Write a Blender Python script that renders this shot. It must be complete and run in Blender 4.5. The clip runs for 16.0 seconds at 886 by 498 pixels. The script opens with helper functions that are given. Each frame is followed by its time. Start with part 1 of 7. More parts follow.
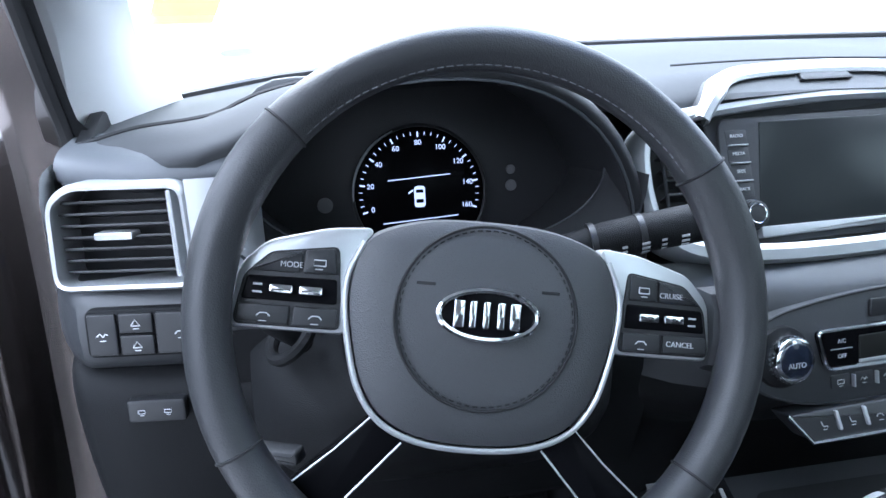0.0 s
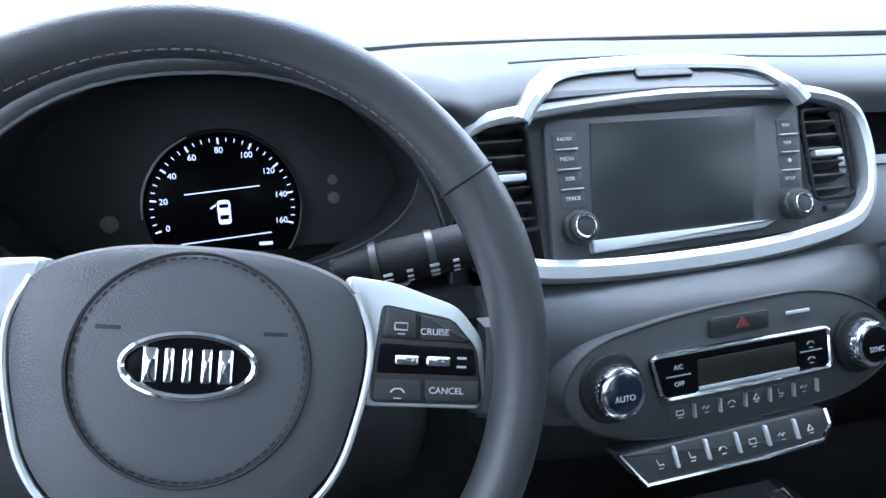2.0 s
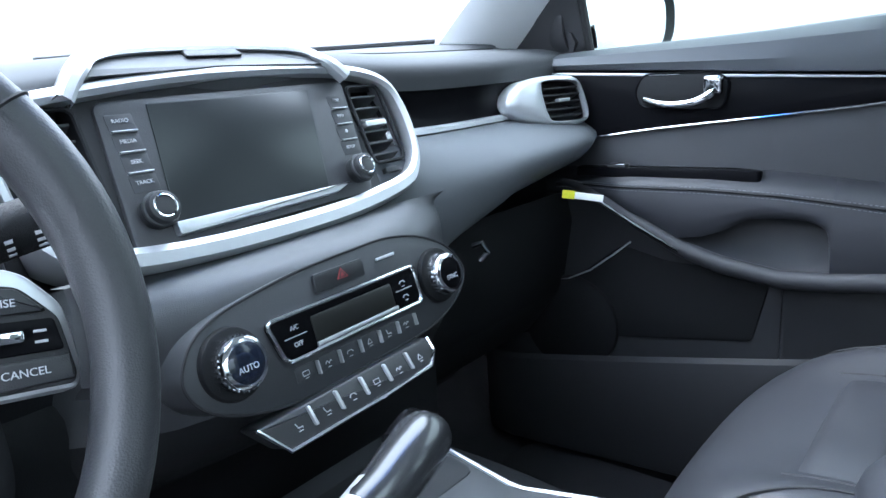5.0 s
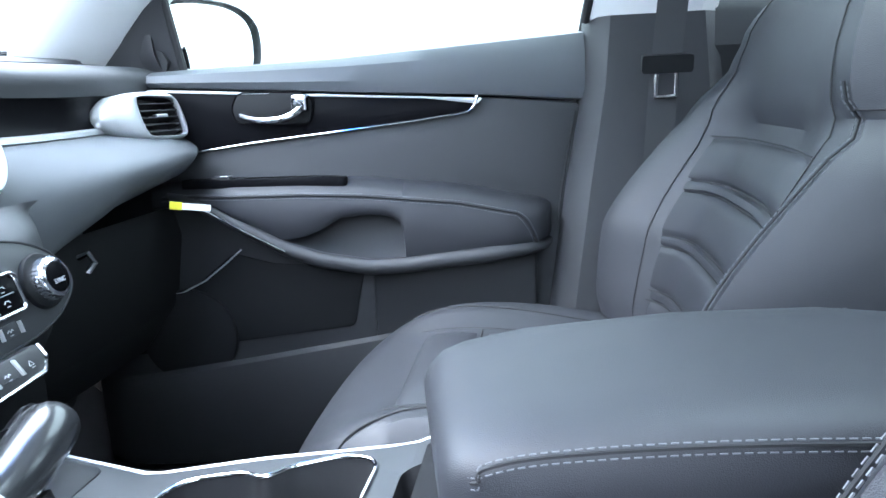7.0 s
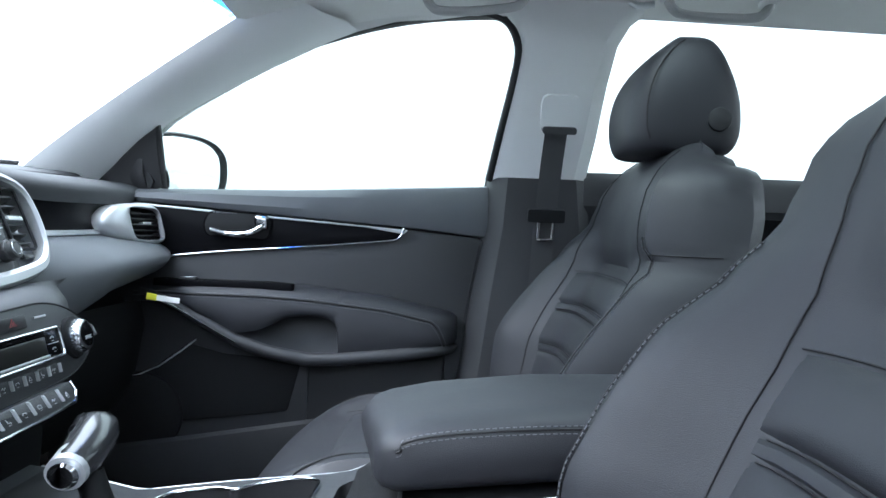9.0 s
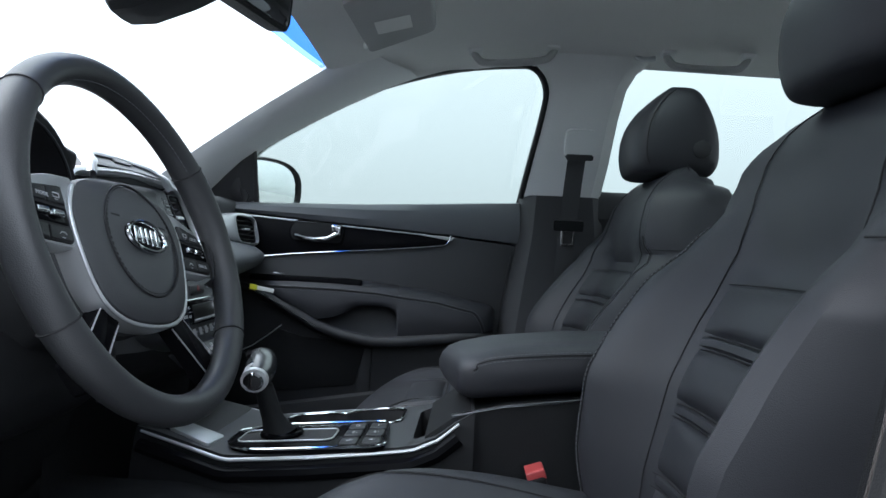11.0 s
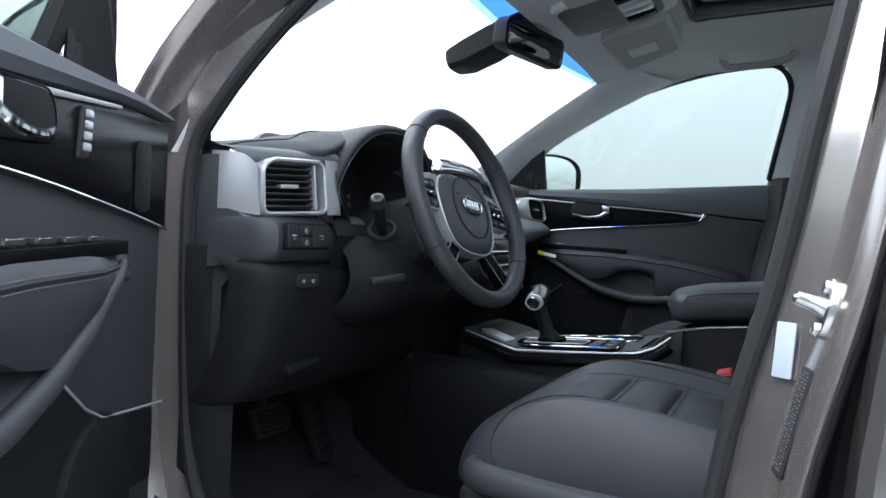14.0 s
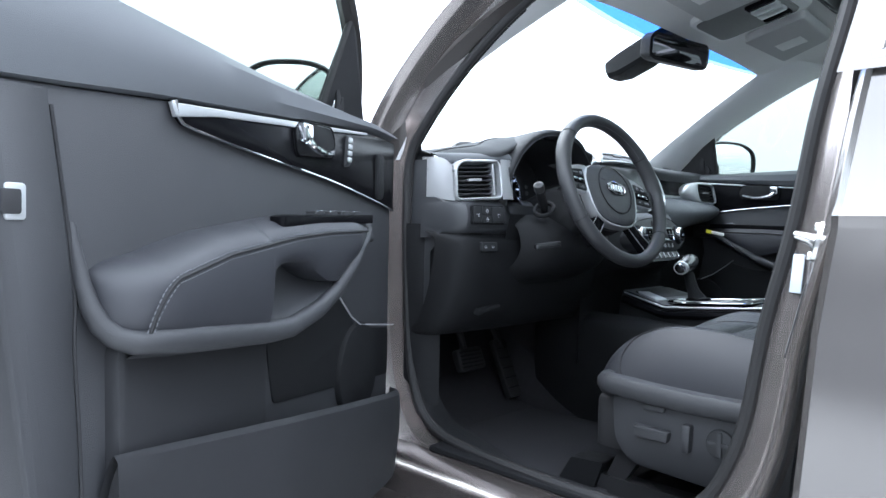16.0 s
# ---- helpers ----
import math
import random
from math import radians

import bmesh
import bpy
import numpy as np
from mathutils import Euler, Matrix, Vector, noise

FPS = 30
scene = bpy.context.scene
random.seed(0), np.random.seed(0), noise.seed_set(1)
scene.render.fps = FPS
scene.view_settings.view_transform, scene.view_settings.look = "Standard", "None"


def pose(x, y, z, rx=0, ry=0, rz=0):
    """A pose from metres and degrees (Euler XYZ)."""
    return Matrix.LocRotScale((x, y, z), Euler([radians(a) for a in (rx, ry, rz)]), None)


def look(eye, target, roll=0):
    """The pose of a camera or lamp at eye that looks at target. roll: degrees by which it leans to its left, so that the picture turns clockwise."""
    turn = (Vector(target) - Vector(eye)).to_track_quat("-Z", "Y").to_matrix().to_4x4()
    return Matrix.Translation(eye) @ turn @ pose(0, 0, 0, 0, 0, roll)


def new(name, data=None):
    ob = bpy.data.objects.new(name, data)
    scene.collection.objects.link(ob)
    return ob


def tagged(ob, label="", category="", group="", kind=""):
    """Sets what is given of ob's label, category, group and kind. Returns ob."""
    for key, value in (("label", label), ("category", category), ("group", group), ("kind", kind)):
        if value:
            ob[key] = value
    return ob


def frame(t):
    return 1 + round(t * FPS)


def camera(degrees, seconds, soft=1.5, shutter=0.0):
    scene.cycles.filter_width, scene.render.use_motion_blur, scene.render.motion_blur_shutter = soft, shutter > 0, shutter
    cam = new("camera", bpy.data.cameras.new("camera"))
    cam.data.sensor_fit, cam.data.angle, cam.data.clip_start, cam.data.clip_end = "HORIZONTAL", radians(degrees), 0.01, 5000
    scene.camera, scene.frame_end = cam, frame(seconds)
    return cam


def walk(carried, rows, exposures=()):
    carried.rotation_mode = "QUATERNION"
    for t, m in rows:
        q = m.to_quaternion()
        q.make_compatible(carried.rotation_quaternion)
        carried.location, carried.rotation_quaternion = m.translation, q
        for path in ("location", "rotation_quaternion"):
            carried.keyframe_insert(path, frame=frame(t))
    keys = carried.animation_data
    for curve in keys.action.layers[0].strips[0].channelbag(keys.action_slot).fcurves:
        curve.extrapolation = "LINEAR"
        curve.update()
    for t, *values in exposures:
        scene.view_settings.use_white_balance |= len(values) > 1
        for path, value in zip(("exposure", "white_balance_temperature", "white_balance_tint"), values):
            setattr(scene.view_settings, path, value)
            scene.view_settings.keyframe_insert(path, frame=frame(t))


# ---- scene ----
cam = camera(64.57, 16.0)
PATH = [
    (0, (-0.4690, -0.3720, 1.2228), (-0.1040, 1.4858, 0.5781), -0.62),
    (0.3, (-0.4430, -0.3623, 1.2188), (-0.0930, 1.4885, 0.5466), -0.45),
    (0.5, (-0.4230, -0.3610, 1.2217), (-0.0740, 1.4855, 0.5369), -0.15),
    (1, (-0.3890, -0.3366, 1.2151), (0.0040, 1.5095, 0.5545), -0.32),
    (1.5, (-0.3600, -0.3231, 1.2096), (0.1100, 1.5091, 0.5606), 0.03),
    (2, (-0.3340, -0.3187, 1.2032), (0.1890, 1.5097, 0.5856), -0.31),
    (2.5, (-0.3220, -0.3017, 1.1933), (0.3060, 1.5081, 0.6180), -0.90),
    (3, (-0.3040, -0.3072, 1.1788), (0.4740, 1.4566, 0.6445), -2.65),
    (3.2, (-0.3080, -0.3045, 1.1665), (0.5530, 1.4307, 0.6663), -3.20),
    (5.3, (-0.347, -0.319, 1.124), (1.256, 0.776, 0.642), -3.7),
    (5.5, (-0.352, -0.317, 1.120), (1.328, 0.656, 0.634), -3.6),
    (6, (-0.357, -0.329, 1.105), (1.453, 0.342, 0.579), -3.5),
    (6.5, (-0.382, -0.338, 1.101), (1.507, 0.108, 0.615), -3.0),
    (7, (-0.420, -0.355, 1.098), (1.515, -0.076, 0.661), -2.4),
    (7.5, (-0.484, -0.373, 1.116), (1.484, -0.244, 0.793), -0.7),
    (8, (-0.563, -0.380, 1.123), (1.420, -0.309, 0.885), 0.3),
    (8.2, (-0.592, -0.385, 1.122), (1.405, -0.309, 0.951), 0.5),
    (10.5, (-0.9320, -0.3008, 1.0394), (1.0680, -0.2762, 1.0338), 3.20),
    (11, (-1.0230, -0.3021, 1.0456), (0.9760, -0.2273, 1.0588), 2.80),
    (11.5, (-1.1060, -0.3300, 1.0485), (0.8880, -0.1638, 1.0602), 1.78),
    (12, (-1.1850, -0.3412, 1.0466), (0.7930, -0.0461, 1.0709), 1.94),
    (12.5, (-1.2830, -0.3406, 1.0426), (0.7000, -0.0823, 1.0516), 2.15),
    (13, (-1.3750, -0.3593, 1.0375), (0.5880, 0.0251, 1.0303), 2.99),
    (13.5, (-1.4260, -0.4083, 1.0205), (0.4770, 0.2072, 0.9739), 2.31),
    (14, (-1.4750, -0.4905, 1.0040), (0.3170, 0.3955, 0.9481), 3.08),
    (14.5, (-1.5460, -0.5548, 0.9947), (0.1040, 0.5745, 0.9383), 3.35),
    (15, (-1.6630, -0.6339, 0.9889), (-0.0200, 0.5049, 0.9266), 2.83),
    (15.5, (-1.7300, -0.6998, 0.9838), (-0.1560, 0.5311, 0.8987), 0.62),
    (16, (-1.7530, -0.7946, 0.9706), (-0.3090, 0.5861, 0.8858), 1.33),
]
EXPOSURE = [(0.0, 1.88, 5560, 13), (1.5, 2.13, 5480, 13), (3.2, 2.12, 5500, 13), (5.5, 2.4, 5600, 10), (6.0, 2.68, 5600, 10), (6.6, 2.95, 5600, 10), (7.0, 3.0, 5600, 10), (8.2, 2.9, 5700, 10), (9.4, 1.3, 5900, 10), (10.3, 0.8, 6000, 10), (11.8, 0.75, 6000, 10), (13.2, 0.65, 6000, 10), (14.0, 0.82, 6000, 10), (15.0, 1.15, 5900, 10), (16.0, 1.35, 5900, 10)]
walk(cam, [(t, look(eye, target, roll)) for t, eye, target, roll in PATH], EXPOSURE)

# ---- world and sun ----
world = bpy.data.worlds.new("sky")
scene.world = world
world.use_nodes = True
wn = world.node_tree
sky = wn.nodes.new("ShaderNodeTexSky")
sky.sky_type = "NISHITA"
sky.sun_disc = False
sky.sun_elevation, sky.sun_rotation = radians(52), radians(-18)
sky.dust_density = 4.0
cloud = wn.nodes.new("ShaderNodeMix")
cloud.data_type = "RGBA"
cloud.inputs[0].default_value = 0.85
# overcast: three times brighter overhead than at the horizon
direction = wn.nodes.new("ShaderNodeTexCoord")
split = wn.nodes.new("ShaderNodeSeparateXYZ")
wn.links.new(direction.outputs["Generated"], split.inputs[0])
height = wn.nodes.new("ShaderNodeMapRange")
height.inputs[1].default_value, height.inputs[2].default_value = 0.0, 1.0
wn.links.new(split.outputs[2], height.inputs[0])
layer = wn.nodes.new("ShaderNodeMix")
layer.data_type = "RGBA"
layer.inputs[6].default_value = (10.6, 11.2, 11.8, 1)
layer.inputs[7].default_value = (31.0, 32.8, 34.8, 1)
wn.links.new(height.outputs[0], layer.inputs[0])
wn.links.new(layer.outputs[2], cloud.inputs[7])
wn.links.new(sky.outputs[0], cloud.inputs[6])
wbg = wn.nodes["Background"]
wn.links.new(cloud.outputs[2], wbg.inputs[0])
wbg.inputs[1].default_value = 0.10
sun = new("sun", bpy.data.lights.new("sun", "SUN"))
sun.data.energy, sun.data.angle, sun.data.color = 1.5, radians(40), (1.0, 0.98, 0.95)
sun.matrix_world = look((-1.6, 5.0, 7.7), (0, 0, 1))


# ---- materials ----
def material(name, color, rough=0.5, metal=0.0, grain=0.0, grain_scale=900.0, stain=0.12, stain_scale=6.0, coat=0.0, spec=0.5, wear=0.0):
    m = bpy.data.materials.new(name)
    m.use_nodes = True
    n, l = m.node_tree.nodes, m.node_tree.links
    b = n["Principled BSDF"]
    b.inputs["Roughness"].default_value = rough
    b.inputs["Metallic"].default_value = metal
    b.inputs["Coat Weight"].default_value = coat
    b.inputs["Coat Roughness"].default_value = 0.06
    b.inputs["Specular IOR Level"].default_value = spec
    geo = n.new("ShaderNodeTexCoord")
    big = n.new("ShaderNodeTexNoise")
    big.inputs["Scale"].default_value, big.inputs["Detail"].default_value = stain_scale, 5.0
    l.new(geo.outputs["Object"], big.inputs["Vector"])
    ramp = n.new("ShaderNodeMix")
    ramp.data_type = "RGBA"
    ramp.inputs[6].default_value = (*[c * (1 - stain) for c in color], 1)
    ramp.inputs[7].default_value = (*[min(1, c * (1 + stain)) for c in color], 1)
    l.new(big.outputs["Fac"], ramp.inputs[0])
    l.new(ramp.outputs[2], b.inputs["Base Color"])
    rr = n.new("ShaderNodeMapRange")
    rr.inputs[3].default_value, rr.inputs[4].default_value = max(0.02, rough * 0.82 - wear), min(1, rough * 1.18 + wear)
    l.new(big.outputs["Fac"], rr.inputs[0])
    l.new(rr.outputs[0], b.inputs["Roughness"])
    if grain:
        fine = n.new("ShaderNodeTexVoronoi")
        fine.inputs["Scale"].default_value = grain_scale
        l.new(geo.outputs["Object"], fine.inputs["Vector"])
        bump = n.new("ShaderNodeBump")
        bump.inputs["Strength"].default_value, bump.inputs["Distance"].default_value = grain, 0.0006
        l.new(fine.outputs["Distance"], bump.inputs["Height"])
        l.new(bump.outputs[0], b.inputs["Normal"])
    return m


def glass(name, tint, gloss=0.06):
    m = bpy.data.materials.new(name)
    m.use_nodes = True
    n, l = m.node_tree.nodes, m.node_tree.links
    n.remove(n["Principled BSDF"])
    t, g, x = n.new("ShaderNodeBsdfTransparent"), n.new("ShaderNodeBsdfGlossy"), n.new("ShaderNodeMixShader")
    t.inputs[0].default_value = (*tint, 1)
    g.inputs["Roughness"].default_value = 0.02
    x.inputs[0].default_value = gloss
    l.new(t.outputs[0], x.inputs[1])
    l.new(g.outputs[0], x.inputs[2])
    l.new(x.outputs[0], n["Material Output"].inputs[0])
    return m


def glow(name, color, strength):
    m = bpy.data.materials.new(name)
    m.use_nodes = True
    b = m.node_tree.nodes["Principled BSDF"]
    b.inputs["Base Color"].default_value = (0.02, 0.02, 0.02, 1)
    b.inputs["Emission Color"].default_value = (*color, 1)
    b.inputs["Emission Strength"].default_value = strength
    return m


LEATHER = material("black leather", (0.0245, 0.0255, 0.0308), 0.52, spec=0.52, grain=0.26, grain_scale=1300, stain=0.10, stain_scale=9)
LEATHER_WHEEL = material("wheel leather", (0.036, 0.037, 0.040), 0.42, grain=0.25, grain_scale=900, stain=0.12, stain_scale=14, wear=0.04)
# Soft dash plastic with the shade of upright faces put into its colour.
SOFT_SHADED = material("soft dash plastic, shaded tone", (0.036, 0.038, 0.042), 0.46, spec=0.60, grain=0.22, grain_scale=1100, stain=0.10)
# Black instrument plastic, lifted to hold the glare of the cover glass.
CLUSTER_GLARE = material("instrument plastic with glare in its tone", (0.048, 0.049, 0.053), 0.45, grain=0.2)
# Same dash plastic, darkened so the strongly lit top doesn't burn out.
SOFT_DIMMED = material("soft dash plastic, dimmed against skylight", (0.067, 0.0695, 0.0735), 0.72, spec=0.16, grain=0.22, grain_scale=1100, stain=0.10)
# Same plastic, its base colour lifted to hold the windshield's sheen.
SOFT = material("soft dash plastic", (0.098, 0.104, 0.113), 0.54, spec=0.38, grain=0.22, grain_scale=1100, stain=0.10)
PAD = material("airbag pad plastic", (0.062, 0.0638, 0.069), 0.44, grain=0.40, grain_scale=1000)
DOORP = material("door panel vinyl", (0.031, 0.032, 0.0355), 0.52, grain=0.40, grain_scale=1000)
# Harder plastic low on the doors, darkened more for turning from the light.
TRIM_SHADED = material("darker trim plastic with shade in it", (0.015, 0.0155, 0.018), 0.58, grain=0.45, grain_scale=1200)
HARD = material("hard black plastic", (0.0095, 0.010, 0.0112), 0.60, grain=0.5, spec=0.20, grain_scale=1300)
DARK = material("matt black plastic", (0.017, 0.017, 0.019), 0.6, grain=0.2)
GLOSS = material("piano black", (0.005, 0.005, 0.006), 0.22, spec=0.03, stain=0.05)
BUTTON = material("button plastic", (0.020, 0.021, 0.023), 0.42, grain=0.2, grain_scale=1500)
SLAT = material("vent slat plastic", (0.030, 0.031, 0.033), 0.35, grain=0.2, grain_scale=1500)
CHROME = material("chrome", (0.78, 0.80, 0.82), 0.10, metal=1.0, stain=0.04)
SILVER = material("satin silver", (0.56, 0.575, 0.59), 0.37, metal=0.60, grain=0.08, grain_scale=2500, stain=0.05)
RUBBER = material("rubber seal", (0.014, 0.014, 0.015), 0.6, grain=0.2)
HEADLINER = material("headliner fabric", (0.74, 0.74, 0.73), 0.95, grain=0.6, grain_scale=1600, stain=0.06, spec=0.1)
VISOR = material("visor fabric", (0.47, 0.475, 0.475), 0.9, grain=0.5, grain_scale=1500, stain=0.06, spec=0.1)
TRIMGREY = material("grey pillar plastic", (0.74, 0.75, 0.75), 0.7, grain=0.4, grain_scale=1200, stain=0.05, spec=0.3)
CARPET = material("dark carpet", (0.026, 0.0255, 0.028), 0.95, grain=1.0, grain_scale=500, stain=0.25, stain_scale=40, spec=0.1)
# One bronze paint; light and reflections are put into three base tones.
PAINT = material("bronze paint, dark reflection tone", (0.050, 0.043, 0.041), 0.12, metal=0.35, grain=0.03, grain_scale=4000, stain=0.05, coat=1.0)
PAINT_LIT = material("bronze paint, lit tone", (0.45, 0.41, 0.395), 0.20, metal=0.82, stain=0.05, coat=0.3)
PAINT_REFLECT = material("bronze paint, reflection tone", (0.17, 0.16, 0.155), 0.06, metal=0.6, grain=0.03, grain_scale=4000, stain=0.05, coat=1.0)
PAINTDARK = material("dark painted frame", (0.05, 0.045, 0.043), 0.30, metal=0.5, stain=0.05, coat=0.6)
THREAD = material("light grey thread", (0.14, 0.145, 0.158), 0.8)
SEAM = material("dark seam", (0.016, 0.016, 0.018), 0.8)
STEEL = material("zinc plated steel", (0.72, 0.72, 0.70), 0.24, metal=1.0, stain=0.10, stain_scale=60)
PRINT = material("white print", (0.50, 0.51, 0.53), 0.5)
PAPER = material("white paper", (0.78, 0.78, 0.76), 0.8)
YELLOW = material("yellow paper", (0.75, 0.72, 0.03), 0.7)
RED = material("red plastic", (0.50, 0.075, 0.075), 0.4)
DIMRED = material("dull red print", (0.22, 0.035, 0.04), 0.5)
FINEPRINT = material("grey fine print", (0.22, 0.22, 0.23), 0.6)
BLUEDIAL = material("blue dial face", (0.008, 0.013, 0.028), 0.2, coat=0.5)
SCREEN = material("dark screen glass", (0.016, 0.019, 0.020), 0.30, spec=0.42, stain=0.03)
LCD = material("green grey lcd", (0.014, 0.0145, 0.013), 0.3, stain=0.05)
BELT = material("seat belt webbing", (0.045, 0.046, 0.049), 0.7, grain=0.8, grain_scale=900)
MIRROR = material("mirror glass", (0.86, 0.90, 0.89), 0.015, metal=1.0, stain=0.0)
WALLGREY = material("dark rendered wall", (0.17, 0.17, 0.175), 0.9, grain=0.5, grain_scale=40, stain=0.2, stain_scale=0.6)
GROUND = material("pale concrete", (0.36, 0.36, 0.355), 0.9, grain=0.6, grain_scale=60, stain=0.18, stain_scale=0.8)
CLEAR = glass("clear windshield", (0.93, 0.96, 0.95))
TINT = glass("green tinted glass", (0.615, 0.652, 0.628), 0.04)
TINT_SHEET = glass("green tinted sheet", (0.385, 0.43, 0.40), 0.04)
BAND = glass("blue shade band", (0.055, 0.19, 0.62), 0.04)
BAND_EDGE = glass("pale edge of the shade band", (0.26, 0.46, 0.85), 0.04)
DISPLAY = glow("display white", (0.60, 0.70, 1.0), 0.42)

# ---- mesh helpers ----
def spline(pts, n, closed=False):
    """n points along a smooth curve through pts."""
    pts = [Vector(p) for p in pts]
    k = len(pts)
    out = []
    spans = k if closed else k - 1
    for i in range(n):
        f = i / n * spans if closed else i / (n - 1) * spans
        j = min(int(f), spans - 1)
        t = f - j
        if closed:
            a, b, c, d = pts[(j - 1) % k], pts[j % k], pts[(j + 1) % k], pts[(j + 2) % k]
        else:
            b, c = pts[j], pts[j + 1]
            a = pts[j - 1] if j > 0 else b * 2 - c
            d = pts[j + 2] if j + 2 < k else c * 2 - b
        out.append(0.5 * (2 * b + (c - a) * t + (2 * a - 5 * b + 4 * c - d) * t * t + (3 * b - a - 3 * c + d) * t ** 3))
    return out


def lerp(table, x):
    """Straight-line value at x of a short table of (x, value)."""
    xs, ys = zip(*table)
    return float(np.interp(x, xs, ys))


def grid(rows, loop_u=False, loop_v=False, cap=False):
    """A bmesh skin over rows of points."""
    bm = bmesh.new()
    vs = [[bm.verts.new(p) for p in r] for r in rows]
    nu, nv = len(vs), len(vs[0])
    for i in range(nu if loop_u else nu - 1):
        for j in range(nv if loop_v else nv - 1):
            a, b = vs[i], vs[(i + 1) % nu]
            bm.faces.new((a[j], a[(j + 1) % nv], b[(j + 1) % nv], b[j]))
    if cap:
        bm.faces.new(vs[0][::-1])
        bm.faces.new(vs[-1])
    return bm


def refine(rows, n):
    """Each row of points redrawn as a smooth curve of n points."""
    return [spline(r, n) for r in rows]


def tube(path, radius, n=8, closed=False, flat=1.0, up=None):
    """A pipe along path; radius: a number or a function of 0..1; flat squeezes it across `up`."""
    path = [Vector(p) for p in path]
    k = len(path)
    rows, side = [], None
    for i, p in enumerate(path):
        a = path[(i - 1) % k] if closed or i else path[i]
        b = path[(i + 1) % k] if closed or i < k - 1 else path[i]
        d = (b - a).normalized()
        ref = Vector(up) if up is not None else (side if side is not None else (Vector((0, 0, 1)) if abs(d.z) < 0.9 else Vector((1, 0, 0))))
        s = (ref - d * ref.dot(d)).normalized()
        side = s
        w = d.cross(s)
        r = radius(i / max(1, k - 1)) if callable(radius) else radius
        rows.append([p + s * (r * flat * math.cos(2 * math.pi * j / n)) + w * (r * math.sin(2 * math.pi * j / n)) for j in range(n)])
    return grid(rows, loop_u=closed, loop_v=True, cap=not closed)


def rounded(pts, r, n=5):
    """A 2D outline with its corners rounded by r."""
    out = []
    k = len(pts)
    for i in range(k):
        p, a, b = Vector(pts[i]).to_2d(), Vector(pts[i - 1]).to_2d(), Vector(pts[(i + 1) % k]).to_2d()
        da, db = a - p, b - p
        q = min(r, da.length * 0.45, db.length * 0.45)
        s, e = p + da.normalized() * q, p + db.normalized() * q
        for j in range(n + 1):
            t = j / n
            out.append(s * (1 - t) ** 2 + p * 2 * t * (1 - t) + e * t * t)
    return out


def box2(x0, y0, x1, y1):
    return [(x0, y0), (x1, y0), (x1, y1), (x0, y1)]


def inset(outline, d):
    k = len(outline)
    area = sum(outline[i - 1][0] * outline[i][1] - outline[i][0] * outline[i - 1][1] for i in range(k))
    sgn = 1 if area > 0 else -1
    out = []
    for i in range(k):
        a, p, b = Vector(outline[i - 1]), Vector(outline[i]), Vector(outline[(i + 1) % k])
        t = (b - a)
        if t.length < 1e-9:
            out.append(p)
            continue
        t.normalize()
        out.append(p + Vector((-t.y, t.x)) * d * sgn)
    return out


def slab(outline, place, w0, w1, r=0.002):
    """A plate with rounded front edge: outline in (a, b), place(a, b, w) gives the point."""
    o = [Vector(p).to_2d() for p in outline]
    h = 1 if w1 > w0 else -1
    rings = [(o, w0), (o, w1 - h * r), (inset(o, r * 0.3), w1 - h * r * 0.3), (inset(o, r), w1)]
    rows = [[place(p.x, p.y, w) for p in q] for q, w in rings]
    return grid(rows, loop_v=True, cap=True)


def finish(bm):
    bmesh.ops.recalc_face_normals(bm, faces=bm.faces)


def part(name, bm, mat, parent=None, label="", smooth=True, angle=35):
    finish(bm)
    me = bpy.data.meshes.new(name)
    bm.to_mesh(me)
    bm.free()
    me.materials.append(mat)
    if smooth:
        me.shade_smooth()
        me.set_sharp_from_angle(angle=radians(angle))
    ob = new(name, me)
    if parent is not None:
        ob.parent = parent
    if label:
        ob["label"] = label
    return ob


def thing(name, label, category, group="", kind=""):
    return tagged(new(name), label, category, group, kind)


def join(*bms):
    out = bmesh.new()
    for b in bms:
        me = bpy.data.meshes.new("joined")
        b.to_mesh(me)
        b.free()
        out.from_mesh(me)
        bpy.data.meshes.remove(me)
    return out


def dashes(path, length, gap, r=0.0006, lift=(0, 0, 0)):
    """A row of stitches along a path."""
    path = [Vector(p) + Vector(lift) for p in path]
    bms, acc, i = [], 0.0, 0
    out = bmesh.new()
    for a, b in zip(path[:-1], path[1:]):
        d = b - a
        L = d.length
        if L < 1e-7:
            continue
        s = -acc
        while s < L:
            if s + length > 0:
                p, q = a + d * max(0, s) / L, a + d * min(L, s + length) / L
                u = d.normalized()
                v = u.orthogonal().normalized()
                w = u.cross(v)
                c = [[out.verts.new(e + v * (r * x) + w * (r * y)) for x, y in ((1, 0), (0, 1), (-1, 0), (0, -1))] for e in (p, q)]
                for k in range(4):
                    out.faces.new((c[0][k], c[0][(k + 1) % 4], c[1][(k + 1) % 4], c[1][k]))
            s += length + gap
        acc = (L - (s - length - gap)) if s > L else 0
        acc = max(0.0, min(acc, length + gap))
    return out


